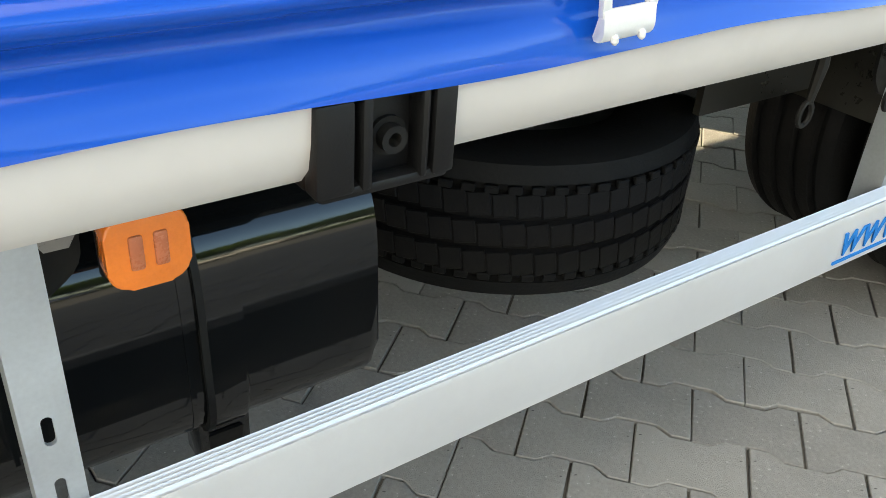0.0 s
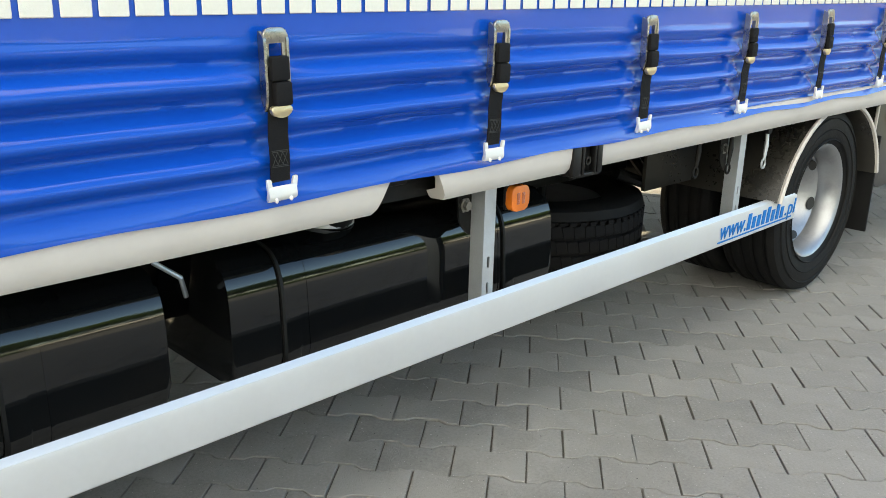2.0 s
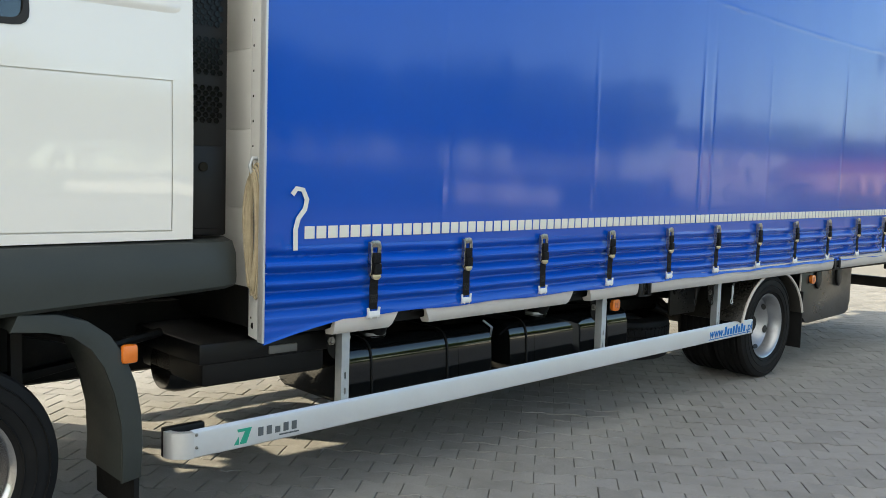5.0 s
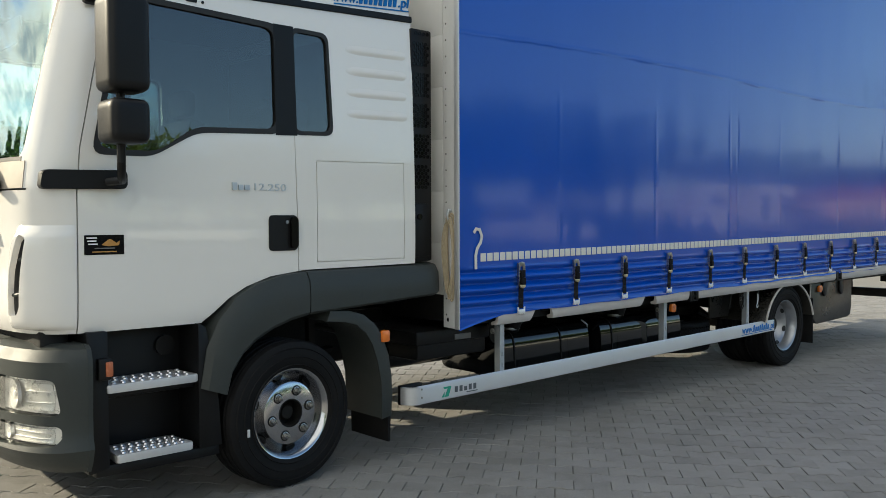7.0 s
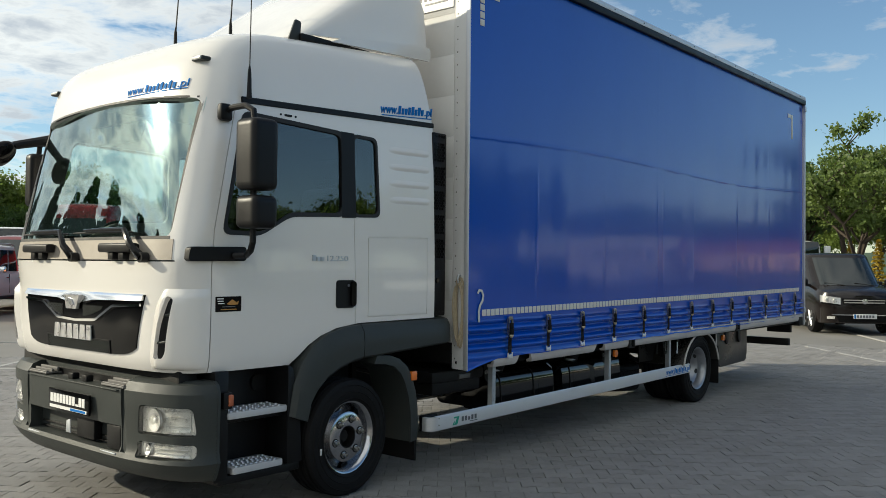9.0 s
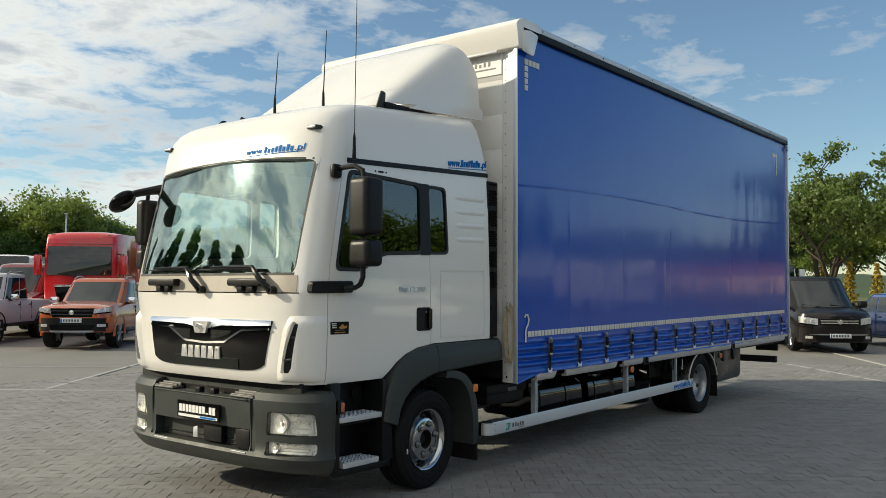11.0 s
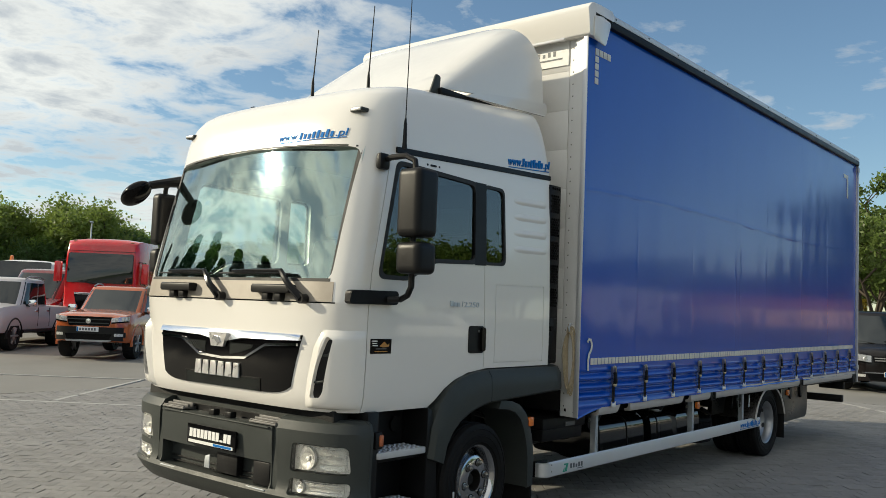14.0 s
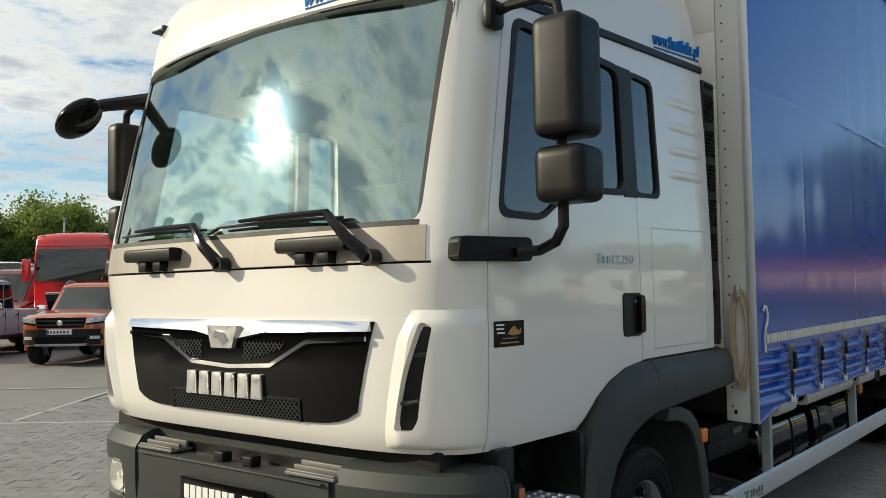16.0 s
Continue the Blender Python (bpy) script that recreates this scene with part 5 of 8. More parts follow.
# ---- chassis ----
SLOPE, RAIL = 0.007, 0.011
for y in (0.86, 1.64):
    part("frame_rail", prism([(y - 0.04, 0.58), (y + 0.04, 0.58), (y + 0.04, 0.60), (y - 0.02, 0.60), (y - 0.02, 0.80), (y + 0.04, 0.80), (y + 0.04, 0.82), (y - 0.04, 0.82)], -2.2, 7.5, "x"), M["chassis"], truck, "black chassis rail")
for x in (-0.6, 0.4, 1.4, 2.5, 3.5, 4.8, 5.9, 6.9, 7.45):
    part("cross_member", box(x - 0.05, x + 0.05, 0.88, 1.62, 0.62, 0.78, 0.01), M["chassis"], truck)
for k in range(14):
    x = 0.25 + 0.57 * k
    part("floor_bearer", box(x - 0.04, x + 0.04, 0.06, 2.44, 0.80, 0.88, 0.006), M["chassis"], truck)
part("body_floor", box(0.0, 7.75, 0.04, 2.46, 0.88, 0.96, 0.004), M["chassis"], truck)
part("front_axle", box(-1.23, -1.12, 0.36, 2.14, 0.34, 0.46, 0.02), M["chassis"], truck)
part("rear_axle", tube([(4.325, 0.30, 0.39), (4.325, 1.05, 0.39), (4.325, 1.10, 0.39), (4.325, 1.40, 0.39), (4.325, 1.45, 0.39), (4.325, 2.2, 0.39)], [0.07, 0.07, 0.19, 0.19, 0.07, 0.07], 16), M["chassis"], truck)
for y in (0.80, 1.70):
    part("leaf_spring", prism([(3.6, 0.60), (4.325, 0.50), (5.05, 0.60), (5.05, 0.64), (4.325, 0.56), (3.6, 0.64)], y - 0.04, y + 0.04, "y", 0.006), M["chassis"], truck)
    part("leaf_spring", prism([(-1.9, 0.58), (-1.175, 0.46), (-0.45, 0.58), (-0.45, 0.61), (-1.175, 0.52), (-1.9, 0.61)], y - 0.04, y + 0.04, "y", 0.006), M["chassis"], truck)
part("drive_shaft", tube([(0.2, 1.25, 0.62), (4.2, 1.25, 0.45)], 0.05, 12), M["chassis"], truck)
part("gearbox", box(-1.2, 0.3, 1.0, 1.5, 0.45, 0.95, 0.06), M["chassis"], truck)
part("engine_sump", box(-2.0, -1.2, 0.95, 1.55, 0.42, 1.0, 0.06), M["chassis"], truck)
box1 = part("battery_box", box(-0.20, 0.40, 0.22, 0.80, 0.545, 0.715, 0.02), M["plastic_black"], truck, "black battery box")
part("battery_lid", box(-0.22, 0.42, 0.205, 0.82, 0.64, 0.73, 0.015), M["plastic_black"], box1)
part("box_plate", box(0.10, 0.24, 0.198, 0.208, 0.655, 0.690, 0.002), M["step_grey"], box1, "small dull label plate")
part("air_tank", lathe([(0.001, -0.32), (0.10, -0.32), (0.12, -0.27), (0.12, 0.27), (0.10, 0.32), (0.001, 0.32)], (0.12, 0.60, 0.57), "x", 24), M["tank"], truck, "black air tank")
part("air_tank", lathe([(0.001, -0.32), (0.10, -0.32), (0.13, -0.27), (0.13, 0.27), (0.10, 0.32), (0.001, 0.32)], (5.5, 1.25, 0.52), "x", 24), M["tank"], truck, "black air tank")
# unseen box and guard, added to keep low sun from reaching beneath
part("far_locker", box(0.75, 3.15, 1.75, 2.30, 0.34, 0.74, 0.03), M["chassis"], truck, "unseen box on the far side blocking sun under the truck")
part("far_guard", box(-0.30, 4.05, 2.40, 2.43, 0.32, 0.42, 0.004), M["alu"], truck, "aluminium side guard on the far side")
for x in (0.43, 2.32, 3.65):
    part("far_guard_post", box(x - 0.02, x + 0.02, 2.36, 2.40, 0.34, 0.82, 0.003), M["galv"], truck)
part("exhaust_box", box(0.05, 0.6, 1.75, 2.3, 0.36, 0.72, 0.06), M["chassis"], truck, "dark exhaust box")
for pts, r in (([(3.45, 0.50, 0.56), (3.62, 0.46, 0.50), (3.85, 0.62, 0.48), (4.0, 0.8, 0.52)], 0.022), ([(2.7, 0.72, 0.70), (3.3, 0.80, 0.74), (3.9, 0.82, 0.72)], 0.014), ([(0.5, 0.80, 0.72), (1.5, 0.80, 0.70), (2.6, 0.80, 0.72)], 0.014), ([(3.50, 0.42, 0.76), (3.55, 0.40, 0.66), (3.60, 0.46, 0.58)], 0.012), ([(-0.8, 0.5, 0.8), (-0.5, 0.42, 0.72), (-0.25, 0.5, 0.74)], 0.02), ([(-0.9, 0.6, 0.95), (-0.4, 0.5, 0.92), (0.1, 0.6, 0.9)], 0.03)):
    part("hose", tube(pts, r, 8), M["plastic_black"], truck, "black hose")


# fuel tanks
def tank(x0, x1, bands, filler, seams):
    prof = soft_poly([(0.198, 0.36), (0.80, 0.36), (0.80, 0.655), (0.262, 0.655), (0.212, 0.60)], 0.065, 6)
    t_ = part("fuel_tank", prism(prof, x0, x1, "x", 0.012, seg=3), M["tank"], truck, "glossy black painted fuel tank")
    big = [(YC * 0 + y + (y - 0.5) * 0.016, z + (z - 0.52) * 0.022) for y, z in prof]
    for x in bands:
        part("tank_band", prism(big, x, x + 0.045, "x", 0.004), M["tank"], t_, "black steel band")
        part("band_edge", prism([(y + (y - 0.5) * 0.006, z + (z - 0.52) * 0.008) for y, z in big], x - 0.004, x + 0.004, "x"), M["chassis"], t_)
        part("tank_bracket", prism([(0.23, 0.30), (0.34, 0.28), (0.60, 0.32), (0.82, 0.60), (0.84, 0.76), (0.80, 0.76), (0.80, 0.36), (0.22, 0.352)], x + 0.002, x + 0.042, "x"), M["chassis"], t_)
        part("bracket_nose", box(x - 0.01, x + 0.055, 0.225, 0.275, 0.30, 0.37, 0.008), M["tank"], t_)
    for x in seams:
        part("tank_seam", prism([(y + (y - 0.5) * 0.004, z + (z - 0.52) * 0.006) for y, z in prof], x, x + 0.006, "x"), M["tank"], t_)
    neck = part("filler_neck", tube([(filler, 0.345, 0.645), (filler, 0.31, 0.70), (filler, 0.29, 0.745)], [0.055, 0.052, 0.05], 20), M["plastic_black"], t_, "black filler neck and cap")
    part("filler_cap", lathe([(0.001, 0), (0.058, 0), (0.06, 0.012), (0.058, 0.03), (0.001, 0.036)], (filler, 0.288, 0.742), "z", 24), M["plastic_black"], neck)
    part("neck_collar", lathe([(0.056, 0.0), (0.066, 0.0), (0.066, 0.012), (0.056, 0.012)], (filler, 0.342, 0.655), "z", 24), M["galv"], neck)
    return t_


tank(0.52, 1.475, (1.15, 0.66), 0.77, (1.23,))
tank(1.622, 2.71, (1.755, 2.495), 1.985, (1.825, 2.475))

part("tank_support", box(1.495, 1.60, 0.62, 0.84, 0.38, 0.74, 0.015), M["chassis"], truck, "black support between the tanks")
part("hose", tube([(1.50, 0.30, 0.66), (1.55, 0.28, 0.62), (1.58, 0.32, 0.56)], 0.006, 8), M["galv"], truck, "thin grey pipe")

# side guard: a ridged aluminium plank on galvanised posts
prof = [(0.070, 0.322), (0.100, 0.322), (0.100, 0.422)]
for k in range(5):
    prof += [(0.099 - 0.006 * k, 0.4255), (0.0965 - 0.006 * k, 0.4215)]
prof += [(0.067, 0.424), (0.065, 0.417), (0.065, 0.327)]
guard = part("side_guard", prism(prof, -0.31, 4.075, "x"), M["alu"], truck, "long pale aluminium side guard plank")
for v in guard.data.vertices:
    v.co.z += RAIL * v.co.x
bm = bmesh.new()
rows = []
for k in range(9):
    a = radians(90 * k / 8)
    cx, cy, r = -0.31, 0.15, 0.085
    rows.append([bm.verts.new((cx - r * math.sin(a), cy - r * math.cos(a), z)) for z in (0.319, 0.421)] + [bm.verts.new((cx - (r - 0.03) * math.sin(a), cy - (r - 0.03) * math.cos(a), z)) for z in (0.421, 0.319)])
for a, b in zip(rows, rows[1:]):
    for i in range(4):
        bm.faces.new((a[i], a[(i + 1) % 4], b[(i + 1) % 4], b[i]))
bm.faces.new(rows[0])
bm.faces.new(list(reversed(rows[-1])))
part("guard_end", bm, M["alu"], guard, "rounded pale end piece")
part("guard_end_plug", box(-0.39, -0.22, 0.15, 0.185, 0.312, 0.43, 0.006), M["plastic_black"], guard)
for z in (0.36, 0.41):
    part("rivet", lathe([(0.001, -0.003), (0.006, -0.002), (0.007, 0), (0.001, 0)], (-0.30, 0.064, z), "y", 10), M["steel"], guard)
web_address("guard_web_lettering", lambda u, w, d: (3.475 + 0.585 * u, 0.0645 - d * 0.2, 0.350 + RAIL * 3.75 + RAIL * 0.575 * (u - 0.5) + w), 0.060, guard, "blue web address")
part("lettering_underline", prism([(3.47, 0.376), (4.04, 0.382), (4.04, 0.387), (3.47, 0.381)], 0.0625, 0.0655), M["blue_ink"], guard)
part("maker_mark", prism([(-0.115, 0.338), (-0.085, 0.338), (-0.06, 0.40), (-0.125, 0.40), (-0.122, 0.388), (-0.09, 0.388)], 0.0625, 0.0655), M["green_ink"], guard, "small green mark")
part("maker_mark", prism([(-0.14, 0.338), (-0.118, 0.338), (-0.118, 0.37)], 0.0625, 0.0655), M["green_ink"], guard)
bars("maker_lettering", 5, lambda u, w, d: (-0.03 + 0.20 * u, 0.0655 - d * 0.2, 0.356 + w), 0.036, guard, M["grey_ink"], "thin grey bars", 4, 0.0, 0.6)
part("maker_lettering", box(0.07, 0.165, 0.0625, 0.0655, 0.342, 0.348), M["grey_ink"], guard)


def guard_post(x, slots):
    z0, z1 = 0.35 + RAIL * x, 0.80
    bm = prism([(x - 0.021, 0.102), (x + 0.021, 0.102), (x + 0.021, 0.128), (x + 0.016, 0.128), (x + 0.016, 0.107), (x - 0.016, 0.107), (x - 0.016, 0.150), (x - 0.021, 0.150)], z0, z1, "z", 0.0)
    post = part("guard_post", bm, M["galv"], truck, "slotted galvanised steel post")
    if slots:
        cut(post, [prism(rounded(x - 0.005, x + 0.005, z - 0.016, z + 0.016, 0.005, 3), 0.09, 0.13) for z in (0.538, 0.467)])
    plate_ = part("post_bracket", prism(soft_poly([(x - 0.075, 0.755), (x + 0.06, 0.755), (x + 0.06, 0.66), (x - 0.02, 0.60), (x - 0.06, 0.64)], 0.02), 0.152, 0.158, "y"), M["chassis"], post, "dark bracket")
    for dx, z in ((-0.045, 0.69), (0.04, 0.70)):
        part("bolt", lathe([(0.001, -0.018), (0.012, -0.018), (0.012, -0.006), (0.02, -0.006), (0.02, 0.0), (0.001, 0.0)], (x + dx, 0.152, z), "y", 6), M["steel"], post)


guard_post(0.43, True)
guard_post(2.322, True)
guard_post(3.645, True)

# marker lamps along the side
def side_lamp(x, z, material, nm="side_lamp"):
    o = part(nm, prism(rounded(x - 0.034, x + 0.034, z - 0.034, z + 0.034, 0.018, 6), 0.085, 0.108, "y", 0.003, seg=3), material, truck, "orange side marker lamp")
    part("lamp_base", box(x - 0.034, x + 0.034, 0.108, 0.12, z - 0.034, z + 0.034, 0.010), M["plastic_black"], o)
    for dx in (-0.010, 0.010):
        part("lamp_rib", box(x + dx - 0.006, x + dx + 0.006, 0.0825, 0.088, z - 0.016, z + 0.016, 0.003), M["orange_dark"], o)
    part("lamp_stalk", box(x - 0.01, x + 0.01, 0.12, 0.135, z - 0.02, z + 0.12), M["plastic_black"], o)


side_lamp(2.420, 0.699, M["orange"])
side_lamp(5.10, 0.70, M["orange"])

# black buffer blocks under the curtain's hem
for x, z in ((2.590, 0.785), (5.338, 0.82)):
    blk = part("buffer_block", box(x - 0.064, x + 0.064, 0.022, 0.10, z - 0.034, z + 0.046, 0.006), M["plastic_black"], truck, "black plastic buffer block with a socket bolt")
    for x0, x1 in ((x - 0.064, x - 0.030), (x - 0.024, x - 0.014), (x + 0.030, x + 0.038), (x + 0.042, x + 0.064)):
        part("block_rib", box(x0, x1, 0.001, 0.024, z - 0.032, z + 0.046, 0.004), M["plastic_black"], blk)
    part("block_rib", box(x - 0.060, x + 0.060, 0.004, 0.024, z - 0.037, z - 0.026, 0.004), M["plastic_black"], blk)
    part("block_bolt", lathe([(0.006, -0.010), (0.012, -0.010), (0.012, 0.0), (0.017, 0.0), (0.017, 0.006), (0.006, 0.006)], (x + 0.009, 0.018, z + 0.004), "y", 16), M["chassis"], blk)

# ---- the body ----
def sill(x0, x1, cut0, cut1):
    """A length of the body's edge rail; cut ends are scooped."""
    prof = [(0.075, 0.835), (0.028, 0.838), (0.011, 0.834), (0.007, 0.815), (0.009, 0.785), (0.014, 0.764), (0.027, 0.751), (0.07, 0.748), (0.075, 0.752), (0.075, 0.765), (0.04, 0.775), (0.024, 0.80), (0.032, 0.826), (0.075, 0.824)]
    bm = bmesh.new()
    rows = []
    xs = linspace(x0, x1, max(4, int((x1 - x0) / 0.3)))
    for x in xs:
        rows.append([bm.verts.new((x + (0.05 * (0.835 - z) / 0.085 if cut1 and x == xs[-1] else 0) * -1 + (0.05 * (0.835 - z) / 0.085 if cut0 and x == xs[0] else 0) * 1, y, 0.838 + (z - 0.838) * 1.14 + 0.005 + SLOPE * x)) for y, z in prof])
    n_ = len(prof)
    for a, b in zip(rows, rows[1:]):
        for i in range(n_):
            bm.faces.new((a[i], a[(i + 1) % n_], b[(i + 1) % n_], b[i]))
    bm.faces.new(rows[0])
    bm.faces.new(list(reversed(rows[-1])))
    return part("edge_rail", bm, M["sill"], truck, "cream aluminium edge rail under the curtain")


sill(0.30, 0.66, False, True)
sill(0.80, 1.915, True, True)
sill(2.03, 2.526, True, False)
sill(2.654, 5.274, False, False)
sill(5.402, 7.76, False, False)
part("edge_back", box(0.1, 7.74, 0.08, 0.095, 0.76, 0.88), M["chassis"], truck)

# curtain: taut above, pressed into ripples between the straps below
STRAPS = [0.49, 1.055, 1.615, 2.205, 2.81, 3.375, 3.945] + [4.52 + 0.574 * k for k in range(6)]


def ripple(x, z):
    near = min(abs(x - s_) for s_ in STRAPS)
    k = min(range(13), key=lambda i: abs(x - STRAPS[i]))
    hold = min(1.0, max(0.0, (near - 0.02) / 0.10)) ** 0.8
    hold = 0.55 + 0.45 * hold
    low = max(0.0, min(1.0, (1.128 - z) / 0.04)) * min(1.0, max(0.0, (z - 0.80) / 0.02))
    ph = (z - 0.82) / 0.073 * 2 * math.pi + 0.35 * math.sin(2.1 * x) + 0.10 * math.sin(7.3 * x + k)
    sag = 0.6 + 0.4 * noise.noise((x * 1.1, 2.0, z * 3))
    w = -0.021 * low * hold * (math.sin(ph) + 0.10 * math.sin(2 * ph + 0.6)) * (0.75 + 0.5 * sag)
    w = w * min(1.0, max(0.25, (z - 0.84) / 0.06)) - 0.005 * max(0.0, 1 - max(z - 0.83, 0) / 0.08)
    w += 0.010 * low * min(1.0, max(0.0, (z - 0.87) / 0.05)) * math.exp(-((near / 0.03) ** 2))
    w += 0.0035 * noise.noise((x * 0.9, 0.0, z * 0.35)) + 0.0016 * noise.noise((x * 4.0, 5.0, z * 0.7))
    crease = 2.56 + 0.012 * x + 0.03 * math.sin(x * 0.9) + 0.008 * noise.noise((x * 6, 1, 1))
    dz = z - crease
    w += -0.003 * math.exp(-((dz / 0.010) ** 2)) * (0.6 + 0.6 * noise.noise((x * 3, 9, 0))) + (0.002 * min(1, (crease - z) / 1.2) if z < crease else 0.0)
    for xs_, amp in ((0.9, 0.0018), (2.05, 0.0012), (3.15, 0.003), (3.28, -0.0025), (4.05, 0.0016), (5.3, 0.0025), (6.4, 0.002)):
        w -= amp * math.exp(-(((x - xs_) / 0.012) ** 2)) * (1 if z > 1.2 else 0) * (1 if z < 2.3 else 0.35)
    return w


def bottom(x):
    """The hem's height: it droops off the rail at the front corner."""
    base = 0.813 + SLOPE * x
    return base - (0.062 * max(0, (0.34 - x) / 0.34) ** 0.9 if x < 0.34 else 0) + 0.004 * math.sin(x * 11)


xs = sorted(set([round(v, 4) for v in linspace(-0.046, 7.76, 523)]))
zs_rel = [0, 0.006, 0.012] + [0.018 + 0.0078 * k for k in range(44)] + [0.375 + 0.055 * k for k in range(23)] + [1.62 + 0.010 * k for k in range(38)] + [2.03 + 0.07 * k for k in range(15)] + [3.04, 3.10]
bm = bmesh.new()
rows = []
for r in zs_rel:
    row = []
    for x in xs:
        b = bottom(x)
        z = b + r * (3.955 - b) / 3.10
        y = 0.010 + ripple(x, z)
        if r < 0.013:
            y -= 0.004 * (1 - r / 0.013)
        row.append(bm.verts.new((x, y, z)))
    rows.append(row)
for a, b in zip(rows, rows[1:]):
    for i in range(len(xs) - 1):
        bm.faces.new((a[i], a[i + 1], b[i + 1], b[i]))
edge = [e for e in bm.edges if e.is_boundary]
got = bmesh.ops.extrude_edge_only(bm, edges=edge)
for v in got["geom"]:
    if isinstance(v, bmesh.types.BMVert):
        v.co.y += 0.008
curtain = part("curtain", bm, M["curtain"], truck, "glossy blue tarpaulin curtain with strapped ripples along its foot", 70)
part("curtain", box(0.0, 7.76, 2.505, 2.515, 0.82, 3.955), M["curtain"], truck, "glossy blue tarpaulin curtain")
tape = mesh_of("tape_square", box(-0.0245, 0.0245, -0.0015, 0.0015, -0.026, 0.026, 0.002, 1), M["tape"])
for k in range(128):
    x = 0.165 + 0.0585 * k
    z = 1.184 + 0.0095 * x
    share("tape_square", tape, curtain, Matrix.Translation((x, 0.0075 + ripple(x, z), z)))


def tape_piece(x0, x1, z0, z1):
    x = (x0 + x1) / 2
    y = 0.007 + min(ripple(xx, zz) for xx in (x0, x, x1) for zz in (z0, z1))
    part("tape_piece", box(x0, x1, y - 0.002, y + 0.002, z0, z1, 0.001), M["tape"], curtain, "white reflective tape")


for x0, x1, z0, z1 in ((0.08, 0.135, 3.44 + 0.055 * 0, 3.49), (0.08, 0.135, 3.50, 3.55), (0.08, 0.135, 3.56, 3.61), (0.08, 0.135, 3.62, 3.67), (0.08, 0.135, 3.68, 3.735), (0.145, 0.20, 3.68, 3.735), (0.21, 0.265, 3.68, 3.735), (0.275, 0.33, 3.68, 3.735), (7.27, 7.33, 3.40, 3.735), (7.12, 7.26, 3.68, 3.735)):
    tape_piece(x0, x1, z0, z1)
# a loose white tab, bent like a crook
path = [(0.075, 1.34), (0.095, 1.365), (0.125, 1.36), (0.145, 1.32), (0.135, 1.28), (0.105, 1.245), (0.092, 1.20), (0.093, 1.115)]
bm = bmesh.new()
prev = None
for i, (x, z) in enumerate(path):
    a, b = path[max(i - 1, 0)], path[min(i + 1, len(path) - 1)]
    d = Vector((b[0] - a[0], b[1] - a[1])).normalized()
    nx, nz = -d.y * 0.010, d.x * 0.010
    row = [bm.verts.new((x + nx, 0.0, z + nz)), bm.verts.new((x - nx, 0.0, z - nz)), bm.verts.new((x - nx, 0.004, z - nz)), bm.verts.new((x + nx, 0.004, z + nz))]
    if prev:
        for j in range(4):
            bm.faces.new((prev[j], prev[(j + 1) % 4], row[(j + 1) % 4], row[j]))
    else:
        bm.faces.new(row)
    prev = row
bm.faces.new(list(reversed(prev)))
part("pull_tab", bm, M["tape"], curtain, "white pull tab")


